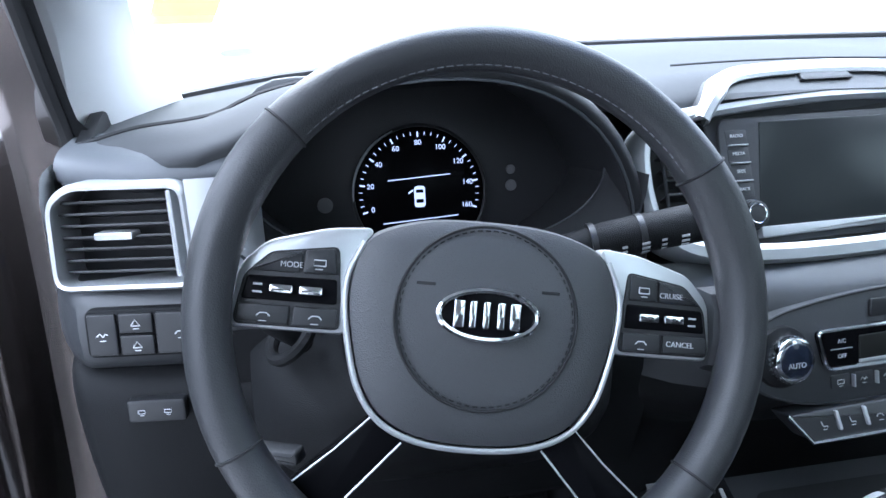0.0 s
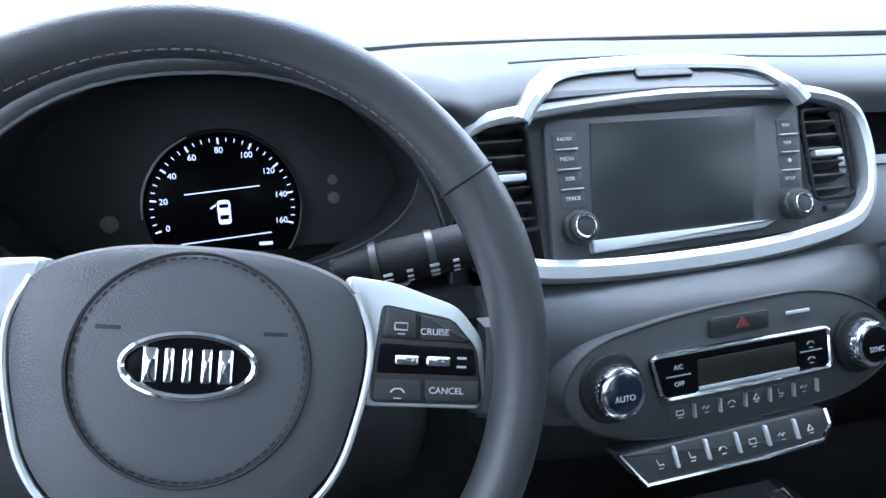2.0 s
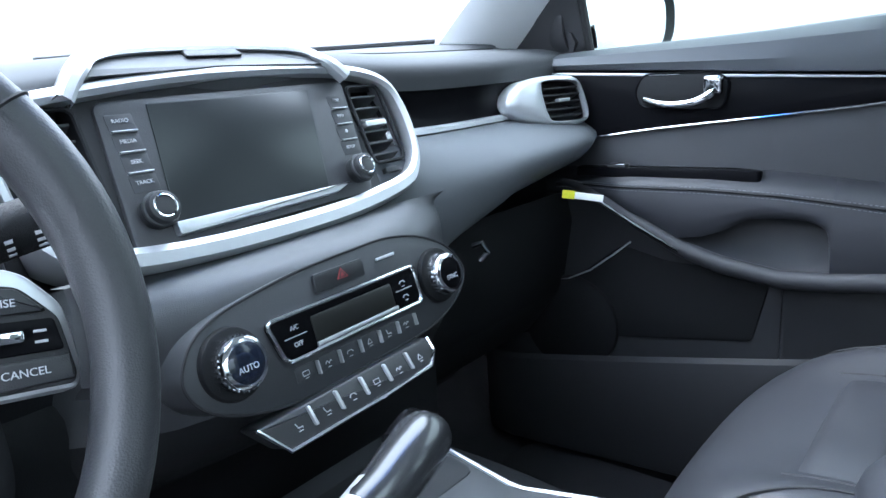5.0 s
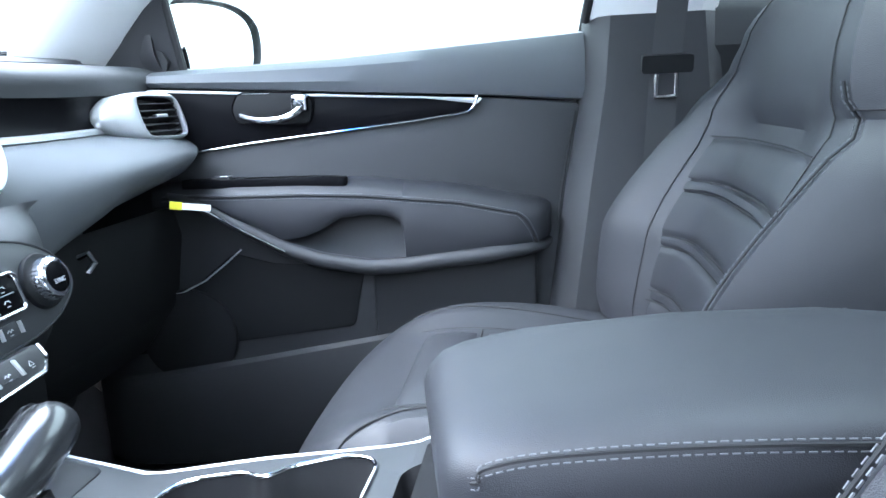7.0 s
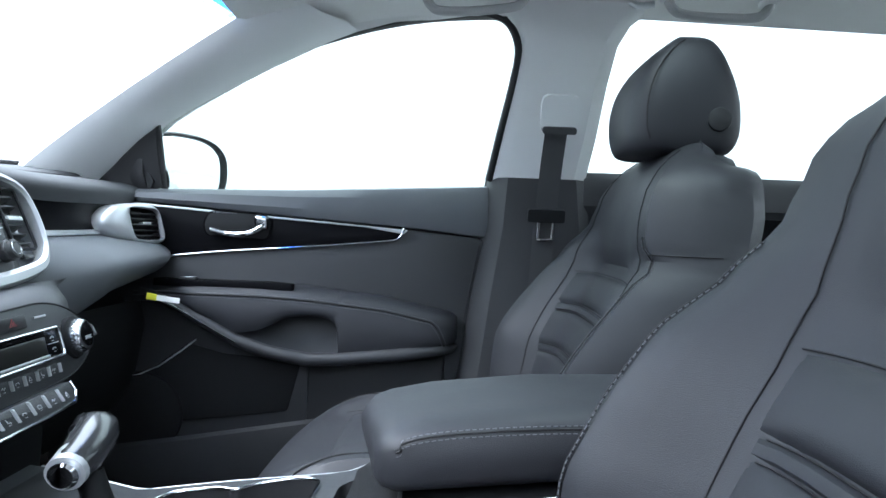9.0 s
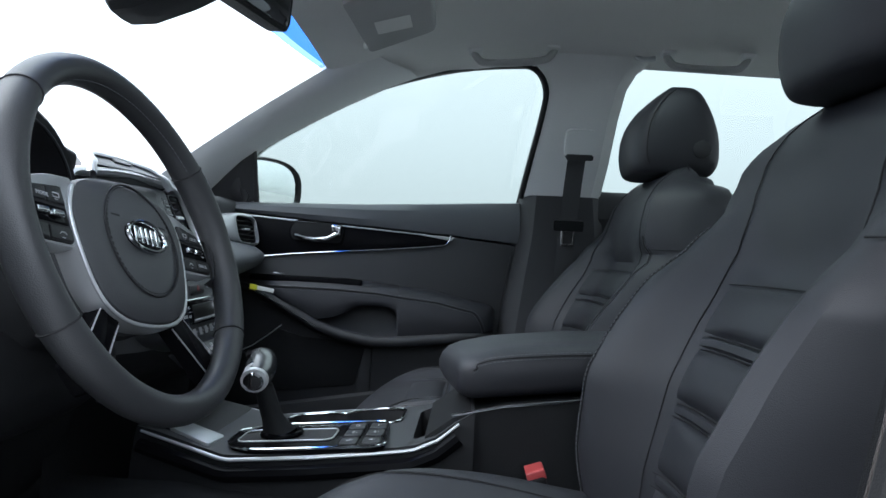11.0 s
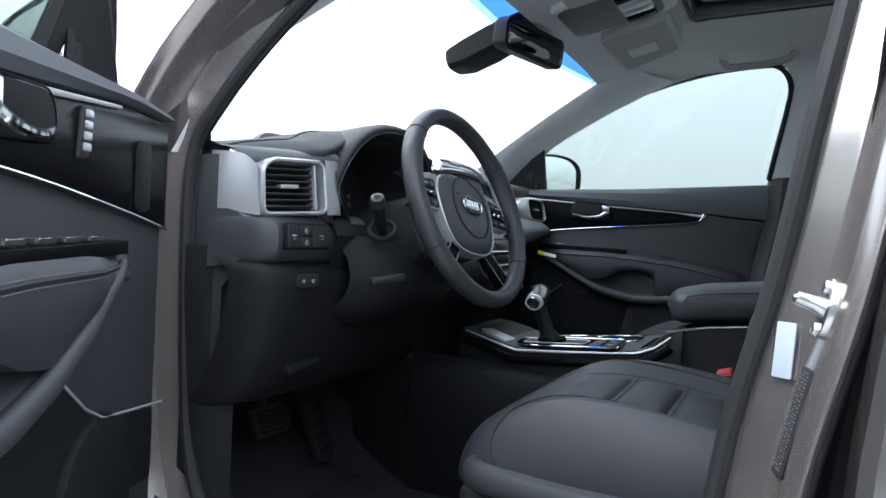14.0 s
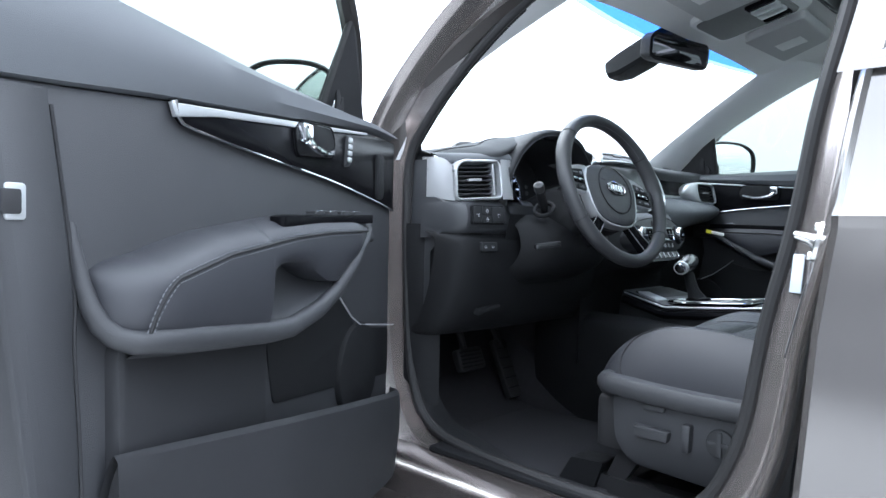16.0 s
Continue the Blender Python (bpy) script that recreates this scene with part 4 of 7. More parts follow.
for i in range(61):
    x = -0.668 + 1.388 * i / 60
    w = hood_weight(x)
    k = max(0.0, 1 - ((x + 0.36) / 0.14) ** 2)
    bump = 0.029 * max(0.0, 1 - ((x + 0.362) / (0.175 if x < -0.362 else 0.20)) ** 2) ** 0.8
    f, t0 = dash_front(x) * (1 - w) + 0.185 * w, dash_top(x)
    t = t0 + bump
    far = 0.66 - 0.18 * (x / 0.66) ** 2
    zf = lerp(DASH_FAR, x)
    rows.append([(x, far, zf), (x, far * 0.6 + f * 0.4, t0 + (zf - t0) * 0.6 + bump * 0.3 + 0.009 * math.exp(-((x - 0.07) / 0.20) ** 2)), (x, f + 0.11, t0 + (zf - t0) * 0.25 + bump * 0.9), (x, f + 0.045, t), (x, f + 0.010, t - 0.010), (x, f - 0.002 + 0.030 * k, t - 0.022 + 0.004 * w + 0.014 * k), (x, f + 0.004 + 0.050 * k, t - 0.045 + 0.016 * w + 0.025 * k)])
# The skylight on the top pad is offset by a darker base colour.
part("upper_pad", grid(refine(rows, 22)), SOFT_DIMMED, dash, "soft grained upper dash pad", angle=70)
# seam across the pad
part("seam", tube([(x, dash_front(x) + 0.11, dash_top(x) + 0.25 * (lerp(DASH_FAR, x) - dash_top(x)) + 0.0005) for x in [-0.08 + 0.74 * i / 40 for i in range(41)]], 0.0014, 5), SEAM, dash)

# Groove between the pads, its shadow drawn as a thick dark tube.
groove = []
for i in range(25):
    x = -0.664 + 0.26 * i / 24
    k = (i / 24) ** 0.8
    w, q = hood_weight(x), 0.029 * max(0.0, 1 - ((x + 0.362) / 0.175) ** 2) ** 0.8
    f, t0 = dash_front(x) * (1 - w) + 0.185 * w, dash_top(x)
    za, zb = t0 + q, t0 + (lerp(DASH_FAR, x) - t0) * 0.25 + q * 0.9
    groove.append((x, f + 0.045 + 0.065 * k, za + (zb - za) * k + 0.0004))
part("seam", tube(groove, 0.0030, 6), SEAM, dash)

# passenger side: gloss strip, chrome line, bulging lower half
xsr = [0.20 + 0.50 * i / 14 for i in range(15)]
part("gloss_strip", grid([[(x, dash_front(x) + 0.006, dash_top(x) - 0.040) for x in xsr], [(x, dash_front(x) + 0.012, dash_top(x) - 0.065) for x in xsr], [(x, dash_front(x) + 0.004, dash_top(x) - 0.092) for x in xsr]]), GLOSS, dash, "piano black insert")
part("silver_strip", grid([[(x, dash_front(x) + 0.005, dash_top(x) - 0.0895) for x in xsr], [(x, dash_front(x) - 0.002, dash_top(x) - 0.0925) for x in xsr], [(x, dash_front(x) - 0.003, dash_top(x) - 0.0975) for x in xsr], [(x, dash_front(x) + 0.004, dash_top(x) - 0.1005) for x in xsr]]), SILVER, dash, "satin silver strip")
rows = []
for i in range(31):
    x = 0.17 + 0.535 * i / 30
    f, t = dash_front(x), dash_top(x)
    b = lerp(((-0.2, 0.0), (0.2, 0.02), (0.4, 0.055), (0.62, 0.06), (0.705, 0.03)), x)
    lowz = lerp(((-0.2, 0.86), (0.20, 0.87), (0.30, 0.925), (0.42, 0.958), (0.66, 0.985), (0.705, 0.99)), x)
    rows.append([(x, f + 0.006, t - 0.098), (x, f - 0.018 - b * 0.4, t - 0.110), (x, f - 0.030 - b, t - 0.150 + 0.3 * (lowz - 0.93)), (x, f - 0.020 - b, lowz + 0.02), (x, f - 0.004 - b * 0.6, lowz), (x, f + 0.06, lowz - 0.02), (x, f + 0.16, lowz - 0.06), (x, f + 0.20, 0.62)])
part("lower_pad", grid(refine(rows, 26)), SOFT, dash, "bulging soft lower dash pad", angle=80)
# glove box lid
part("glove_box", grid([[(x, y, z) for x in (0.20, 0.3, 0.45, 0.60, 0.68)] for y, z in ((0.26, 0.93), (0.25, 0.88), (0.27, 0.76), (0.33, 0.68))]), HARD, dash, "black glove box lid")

# driver side: instrument hood
HX = -0.36


def hood_curve(hw, top, base, y, n=28, p=2.3):
    out = []
    for i in range(n):
        a = math.pi * (1 - i / (n - 1))
        c, s = math.cos(a), math.sin(a)
        out.append((HX + hw * math.copysign(abs(c) ** (2 / p), c), y + 0.02 * (1 - s), base + (top - base) * abs(s) ** (2 / p)))
    return out


# The hood's dimmer lighting is put into its colour by this darker plastic.
part("instrument_hood", grid([hood_curve(0.200, 1.170, 0.985, 0.34), hood_curve(0.208, 1.178, 0.98, 0.245), hood_curve(0.200, 1.186, 0.975, 0.195), hood_curve(0.195, 1.188, 0.975, 0.174), hood_curve(0.188, 1.186, 0.98, 0.163), hood_curve(0.181, 1.180, 0.985, 0.158), hood_curve(0.174, 1.172, 0.992, 0.163)]), TRIM_SHADED, dash, "soft hood over the instruments", angle=80)
part("hood_lining", grid([hood_curve(0.174, 1.172, 0.992, 0.163), hood_curve(0.175, 1.1725, 0.994, 0.172), hood_curve(0.176, 1.172, 0.996, 0.19), hood_curve(0.177, 1.170, 0.997, 0.25), hood_curve(0.176, 1.166, 0.998, 0.362)]), CLUSTER_GLARE, dash, "matt black instrument recess")
# Highlight on the hood's lip, drawn as a thin lighter tube.
part("hood_highlight", tube(hood_curve(0.1755, 1.1735, 0.992, 0.1605), 0.0013, 6), SOFT, dash, "lighter line drawn as the highlight on the hood's lip")
def lower_rim(hw, drop, y, n=25, p=2.2):
    """The lower half of the oval mouth of the instruments, from side to side."""
    out = []
    for i in range(n):
        c, q = math.cos(math.pi * i / (n - 1)), math.sin(math.pi * i / (n - 1))
        out.append((HX + hw * math.copysign(abs(c) ** (2 / p), c), y, 1.088 - drop * q ** (2 / p)))
    return out


part("lower_bezel", grid([lower_rim(0.172, 0.108, 0.330), lower_rim(0.163, 0.076, 0.228), lower_rim(0.1605, 0.0745, 0.222), lower_rim(0.165, 0.080, 0.214), lower_rim(0.173, 0.094, 0.190), lower_rim(0.178, 0.112, 0.170)]), CLUSTER_GLARE, dash, "rounded lower bezel of the instruments", angle=60)
part("bezel_rim", tube(lower_rim(0.1605, 0.0745, 0.2215), 0.0010, 6), SOFT, dash, "thin grey rim round the instruments")
part("hood_base", grid([[(HX + a, y, z) for a in (-0.19, -0.1, 0, 0.1, 0.19)] for y, z in ((0.345, 1.000), (0.20, 1.008), (0.165, 1.004), (0.155, 0.985), (0.17, 0.93))]), HARD, dash)

cluster = thing("instrument_cluster", "dark instrument cluster with lit round speed display", "instrument cluster")
cp, cm = frame_of((-0.355, 0.330, 1.041), (1, 0, 0), (0, 0.16, 1))
part("backing", slab(rounded(box2(-0.176, -0.06, 0.170, 0.124), 0.055), cp, -0.02, -0.006, 0.004), CLUSTER_GLARE, cluster)
part("gauge_face", disc(cp, 0, 0.002, 0.069, -0.010, -0.001, 48, 0.002), GLOSS, cluster)
part("gauge_ring", ring(cp, 0, 0.002, 0.0695, 0.0017, 0.002, 56), SLAT, cluster, "thin dark gauge ring")
# Glint along the gauge's upper left, modelled as a silver arc.
part("gauge_glint", tube([cp(0.0695 * math.cos(radians(a)), 0.002 + 0.0695 * math.sin(radians(a)), 0.0035) for a in range(112, 186, 4)], lambda t: 0.0006 + 0.0007 * math.sin(math.pi * t), 6), SILVER, cluster, "silver arc drawn as the glint on the gauge")
for i in range(33):
    a = radians(197 - 214 * i / 32)
    r0 = 0.0575 if i % 4 == 0 else 0.0595
    c, s = math.cos(a), math.sin(a)
    h = 0.0008 if i % 4 == 0 else 0.0004
    tick = bmesh.new()
    q = [tick.verts.new(cp(r * c - k * h * s, 0.002 + r * s + k * h * c, 0.0012)) for r, k in ((r0, -1), (0.063, -1), (0.063, 1), (r0, 1))]
    tick.faces.new(q)
    part("tick_mark", tick, DISPLAY, cluster)
for i, n in enumerate(range(0, 180, 20)):
    a = radians(197 - 214 * i / 8)
    words("speed_number", str(n), 0.0076, cm @ pose(0.0518 * math.cos(a), 0.002 + 0.0518 * math.sin(a), 0.0012), DISPLAY, cluster)
for b, k in ((0.018, 0.033), (-0.026, 0.040)):
    part("divider", slab(box2(-k, b - 0.0005, k, b + 0.0005), lambda a, q, w: cp(a, q + a * 0.06, w), 0.0006, 0.0012, 0.0002), DISPLAY, cluster)
part("car_symbol", slab(rounded(box2(-0.006, -0.013, 0.0055, 0.009), 0.0035), cp, 0.0006, 0.0012, 0.0003), DISPLAY, cluster, "lit car symbol")
part("car_window", slab(rounded(box2(-0.0042, -0.0085, 0.0037, -0.0045), 0.001), cp, 0.001, 0.0016, 0.0002), GLOSS, cluster)
part("car_window", slab(rounded(box2(-0.0042, 0.002, 0.0037, 0.0055), 0.001), cp, 0.001, 0.0016, 0.0002), GLOSS, cluster)
part("door_symbol", slab([(-0.012, 0.001), (-0.007, 0.004), (-0.007, 0.006), (-0.012, 0.003)], cp, 0.0006, 0.0012, 0.0003), DISPLAY, cluster)
part("range_text", slab(box2(0.028, -0.035, 0.040, -0.032), cp, 0.0006, 0.0012, 0.0003), DISPLAY, cluster)
for a, b, r in ((-0.098, -0.006, 0.008), (0.100, 0.004, 0.006), (0.100, 0.021, 0.005)):
    part("warning_lamp", disc(cp, a, b, r, -0.007, -0.003, 16, 0.001), material("unlit lamp", (0.22, 0.22, 0.23), 0.4), cluster)

# driver's left vent in its silver housing
vent_o = (-0.622, 0.192, 1.058)
vp, vm = frame_of(vent_o, (0.995, -0.28, 0.055), (-0.02, 0.10, 1))
side_vent = part("air_vent", slab(rounded([(-0.056, -0.040), (0.058, -0.040), (0.056, 0.036), (-0.030, 0.036), (-0.050, 0.022)], 0.014, 6), vp, -0.06, -0.036, 0.002), DARK, dash, "side air vent")
outer = rounded([(-0.057, -0.046), (0.066, -0.045), (0.065, 0.042), (-0.032, 0.043), (-0.053, 0.028)], 0.017, 6)
inner = inset(outer, 0.0065)
part("vent_frame", grid([[vp(p.x, p.y, -0.03) for p in outer], [vp(p.x, p.y, -0.002) for p in outer], [vp(p.x, p.y, 0.003) for p in inset(outer, 0.003)], [vp(p.x, p.y, 0.002) for p in inset(outer, 0.006)], [vp(p.x, p.y, -0.004) for p in inner], [vp(p.x, p.y, -0.036) for p in inner]], loop_v=True), SILVER, side_vent, "satin silver vent frame")
vents(side_vent, lambda a, b, w=0.0: vp(a, b, w - 0.004), -0.047, -0.034, 0.044, 0.032, 0.024, 7)
part("divider", slab(rounded(box2(0.045, -0.036, 0.050, 0.034), 0.002), vp, -0.03, -0.004, 0.002), SILVER, side_vent)
# silver cheek beside the vent towards the door
cheek = zip([(-0.645, 0.350, z) for z in (1.014, 1.05, 1.085, 1.108)], [(-0.664, 0.322, z) for z in (1.014, 1.05, 1.085, 1.107)], [(-0.676, 0.282, z) for z in (1.014, 1.05, 1.085, 1.105)], [(-0.680, 0.238, z) for z in (1.013, 1.047, 1.080, 1.100)], [vp(-0.057, b, -0.003) for b in (-0.045, -0.015, 0.012, 0.030)])
part("vent_cheek", grid(refine([list(r) for r in cheek], 16)), SILVER, dash, "satin silver vent housing", angle=80)

part("vent_cheek", grid(refine([[vp(a, b0, w) for a, w in ((0.064, 0.001), (0.078, -0.001), (0.092, -0.006), (0.104, -0.016), (0.110, -0.034))] for b0 in (-0.045, -0.025, 0.0, 0.022, 0.042)], 14)), SILVER, dash, "satin silver vent housing", angle=80)

# shelf under the vent with the light buttons
rows = []
for i in range(21):
    x = -0.682 + 0.250 * i / 20
    f = 0.208 - 0.30 * (x + 0.70) * 0.35
    e = math.sin(math.pi * min(1, max(0.02, (x + 0.684) / 0.03)) / 2)
    f += 0.040 * (1 - e)
    rows.append([(x, f + 0.02, 1.018), (x, f - 0.004, 1.012), (x, f - 0.016, 0.998), (x, f - 0.020, 0.975), (x, f - 0.014, 0.952), (x, f + 0.004, 0.938), (x, f + 0.05, 0.930)])
rows.insert(0, [(-0.681, 0.300, 1.018 - 0.0147 * k) for k in range(7)])
part("switch_shelf", grid(refine(rows, 18)), SOFT_SHADED, dash, "soft shelf holding light switches")
lp, lm_ = frame_of((-0.598, 0.1735, 0.983), (0.985, -0.105, 0), (0, 0.12, 1))
bank = part("light_switch_bank", slab(rounded(box2(-0.052, -0.021, 0.044, 0.019), 0.007), lp, -0.01, 0.002, 0.002), HARD, dash, "grey light switch bank")
for a0, b0, a1, b1 in ((-0.049, -0.018, -0.027, 0.016), (-0.025, 0.0, 0.001, 0.016), (-0.025, -0.018, 0.001, -0.002), (0.003, -0.018, 0.041, 0.016)):
    part("button", slab(rounded(box2(a0, b0, a1, b1), 0.002), lp, 0.001, 0.005, 0.0012), BUTTON, bank)
    icon(lp, (a0 + a1) / 2, (b0 + b1) / 2, 0.0042, 0.0054, ("zig", "fan", "seat", "wave")[int((a0 + 0.05) * 60) % 4], PRINT, bank)
# dash filler from hood to vent and over it
rows = []
for i in range(13):
    x = -0.676 + 0.154 * i / 12
    y, z = lerp(((-0.697, 0.285), (-0.66, 0.242), (-0.60, 0.205), (-0.522, 0.186)), x), lerp(((-0.697, 1.112), (-0.60, 1.116), (-0.522, 1.124)), x)
    rows.append([(x, y + 0.09, z + 0.004), (x, y + 0.03, z + 0.001), (x, y + 0.006, z - 0.003), (x, y - 0.006, z - 0.012), (x, y - 0.004, z - 0.024), (x, y + 0.03, z - 0.036)])
part("left_pad", grid(refine(rows, 16)), SOFT, dash, angle=80)
part("end_cap", grid([[(-0.674, y + (0.03 if z < 0.92 and y < 0.26 else 0), z) for y in (0.245, 0.30, 0.34, 0.42, 0.55)] for z in (1.10, 1.02, 0.93, 0.90, 0.80, 0.72)]), SOFT_SHADED, dash)
part("kick_panel", grid([[(x, y, z) for x, y in ((-0.690, 0.335), (-0.682, 0.308), (-0.668, 0.282), (-0.645, 0.268))] for z in (0.96, 0.93, 0.80, 0.70, 0.56)]), HARD, dash, "hard black kick panel")
part("end_wall", slab(rounded([(0.285, 0.52), (0.58, 0.52), (0.58, 1.130), (0.36, 1.134), (0.285, 1.112)], 0.01), lambda a, b, w: Vector((-0.662 + w, a, b)), -0.006, 0.006, 0.003), HARD, dash)
# knee panel
rows = []
for x in [-0.686, -0.684, -0.681, -0.676, -0.670] + [-0.66 + 0.496 * i / 13 for i in range(14)]:
    s = lerp(((-0.686, 0.085), (-0.681, 0.052), (-0.674, 0.032), (-0.66, 0.018), (-0.62, 0.008), (-0.5, 0.0), (-0.16, 0.0)), x)
    rows.append([(x, 0.20 + s, 0.945), (x, 0.170 + s, 0.93), (x, 0.168 + s, 0.89), (x, 0.19 + s, 0.80), (x, 0.225 + s, 0.735), (x, 0.27 + s, 0.715), (x, 0.45, 0.72)])
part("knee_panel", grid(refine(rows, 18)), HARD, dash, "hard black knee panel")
kp, km = frame_of((-0.606, 0.172, 0.914), (0.97, -0.10, 0), (0, 0.05, 1))
sw_ = part("knee_switch", slab(rounded(box2(-0.020, -0.010, 0.026, 0.010), 0.003), kp, -0.01, 0.006, 0.002), BUTTON, dash)
for a in (-0.009, 0.012):
    icon(kp, a, 0.0, 0.003, 0.0065, "box", PRINT, sw_)
part("release_handle", slab(rounded([(-0.02, -0.012), (0.05, -0.006), (0.05, 0.010), (-0.02, 0.004)], 0.004), frame_of((-0.58, 0.205, 0.775), (1, -0.05, 0), (0, -0.2, 1))[0], -0.01, 0.012, 0.004), HARD, dash)

# ---- centre unit: silver frame, screen, vents ----
up_p, up_m = frame_of((0.027, 0.168, 1.030), (0.9986, 0.052, 0), (0, math.sin(radians(24)), math.cos(radians(24))))
unit = thing("infotainment_unit", "dark touch screen between silver framed air vents", "car stereo")
outline = [(p.x, p.y) for p in spline([(-0.205, 0.085, 0), (-0.185, 0.110, 0), (-0.13, 0.120, 0), (-0.05, 0.1275, 0), (0.02, 0.130, 0), (0.10, 0.1295, 0), (0.165, 0.123, 0), (0.202, 0.108, 0), (0.214, 0.080, 0), (0.213, 0.040, 0), (0.200, 0.008, 0), (0.172, -0.012, 0), (0.10, -0.024, 0), (0.02, -0.028, 0), (-0.08, -0.027, 0), (-0.155, -0.019, 0), (-0.192, 0.0, 0), (-0.206, 0.035, 0)], 90, closed=True)]
part("panel", slab(inset(outline, 0.006), up_p, -0.06, -0.034, 0.002), DARK, unit)
part("panel_face", slab(inset([p for p in outline], 0.004), lambda a, b, w: up_p(max(-0.137, min(0.141, a)), b, w), -0.036, -0.010, 0.002), DARK, unit)


def wide(q):
    """The frame is broader along its lower edge."""
    return 0.0085 + 0.008 * max(0.0, min(1.0, (0.02 - q) / 0.04)) + 0.002 * max(0.0, min(1.0, (q - 0.09) / 0.02))


rin = []
for p, q in zip(outline, inset(outline, 1.0)):
    d = (Vector(q) - Vector(p))
    rin.append(Vector(p) + d * wide(p[1]))
part("silver_frame", grid([[up_p(p[0], p[1], -0.035) for p in inset(outline, -0.002)], [up_p(p[0], p[1], -0.004) for p in inset(outline, -0.002)], [up_p(p[0], p[1], 0.002) for p in inset(outline, 0.0015)], [up_p((p[0] * 0.35 + r.x * 0.65), (p[1] * 0.35 + r.y * 0.65), 0.003) for p, r in zip(outline, rin)], [up_p(r.x, r.y, -0.001) for r in rin], [up_p(r.x, r.y, -0.012) for r in rin]], loop_v=True), SILVER, unit, "broad satin silver frame")
part("bezel", slab(rounded([(-0.132, -0.012), (0.124, -0.006), (0.142, 0.112), (-0.122, 0.108)], 0.010), up_p, -0.015, -0.006, 0.002), CLUSTER_GLARE, unit, "black screen bezel")
part("screen", slab(rounded([(-0.094, 0.006), (0.068, 0.008), (0.090, 0.104), (-0.080, 0.1035)], 0.002), up_p, -0.008, -0.0048, 0.0006), SCREEN, unit, "dark grey switched-off touch screen")
part("silver_lip", slab(rounded([(-0.098, -0.005), (0.072, -0.0005), (0.090, 0.006), (-0.098, 0.0055)], 0.002), up_p, -0.006, 0.001, 0.001), SILVER, unit)
for a, sgn in ((-0.108, -1), (0.110, 1)):
    kn = part("knob", disc(up_p, a, 0.0165, 0.0125, -0.006, 0.012, 32, 0.002), BUTTON, unit, "black rotary knob with chrome ring")
    part("knob_ring", ring(up_p, a, 0.0165, 0.0125, 0.0018, 0.004), SLAT, kn)
    part("knob_ring", ring(up_p, a, 0.0165, 0.0085, 0.0009, 0.0118), CHROME, kn)
left_txt, right_txt = ("RADIO", "MEDIA", "SEEK", "TRACK"), ("MAP", "NAV", "", "SETUP")
for col, txt in ((-0.106, left_txt), (0.118, right_txt)):
    for k in range(4):
        b = 0.090 - 0.0165 * k
        aa = col + (0.0 if col < 0 else 0.004 - 0.002 * k)
        part("key", slab(rounded(box2(aa - 0.011, b - 0.0065, aa + 0.011, b + 0.0065), 0.001), up_p, -0.0065, -0.0055, 0.0004), CLUSTER_GLARE, unit)
        if txt[k]:
            words("key_text", txt[k], 0.0044, up_m @ pose(aa, b + 0.001, -0.0052), PRINT, unit)
        else:
            part("star", disc(up_p, aa, b + 0.001, 0.002, -0.0045, -0.0036, 5, 0.0002), PRINT, unit)
        if k < 3:
            part("key_line", slab(box2(aa - 0.010, b - 0.0082, aa + 0.010, b - 0.0072), up_p, -0.006, -0.003, 0.0002), SILVER, unit)
for a0, a1 in ((-0.184, -0.138), (0.142, 0.190)):
    sk = -0.010 if a0 > 0 else 0.004
    pl = (lambda a, b, w=0.0, s=sk: up_p(a + (b - 0.10) * (-s * 10) * 0.14, b, w))
    v = part("air_vent", slab(rounded(box2(a0, 0.020, a1, 0.104), 0.008), pl, -0.045, -0.033, 0.002), DARK, unit, "centre air vent")
    part("vent_edge", tube([pl(p.x, p.y, -0.006) for p in rounded(box2(a0, 0.020, a1, 0.104), 0.008)], 0.002, 6, closed=True), HARD, v)
    vents(v, lambda a, b, w=0.0, q=pl: q(a, b, w - 0.005), a0 + 0.003, 0.024, a1 - 0.003, 0.101, 0.02, 6)
    part("vent_wheel", slab(rounded(box2(a0 + 0.012, 0.008, a1 - 0.012, 0.014), 0.002), pl, -0.012, -0.006, 0.001), BUTTON, v)
# arched tray above the unit
arc = spline([(-0.152, 0.108, 0), (-0.143, 0.120, 0), (-0.128, 0.136, 0), (-0.112, 0.147, 0), (-0.08, 0.1535, 0), (0.0, 0.157, 0), (0.08, 0.1545, 0), (0.108, 0.148, 0), (0.121, 0.136, 0), (0.133, 0.124, 0), (0.141, 0.114, 0)], 40)


def hood_p(a, b, w=0.0):
    """Follows the pad as it runs flat above the frame."""
    k = max(0.0, b - 0.126)
    return up_p(a, b, w) + Vector((0, 0.9 * k, -0.12 * k))


rim_in = []
for i, p in enumerate(arc):
    d = (Vector(arc[min(i + 1, len(arc) - 1)]) - Vector(arc[max(i - 1, 0)])).normalized()
    n = Vector((d.y, -d.x, 0))
    if n.dot(Vector((-p.x, 0.10 - p.y, 0))) < 0:
        n = -n
    rim_in.append(Vector((p.x, p.y, 0)) + n * 0.0125)
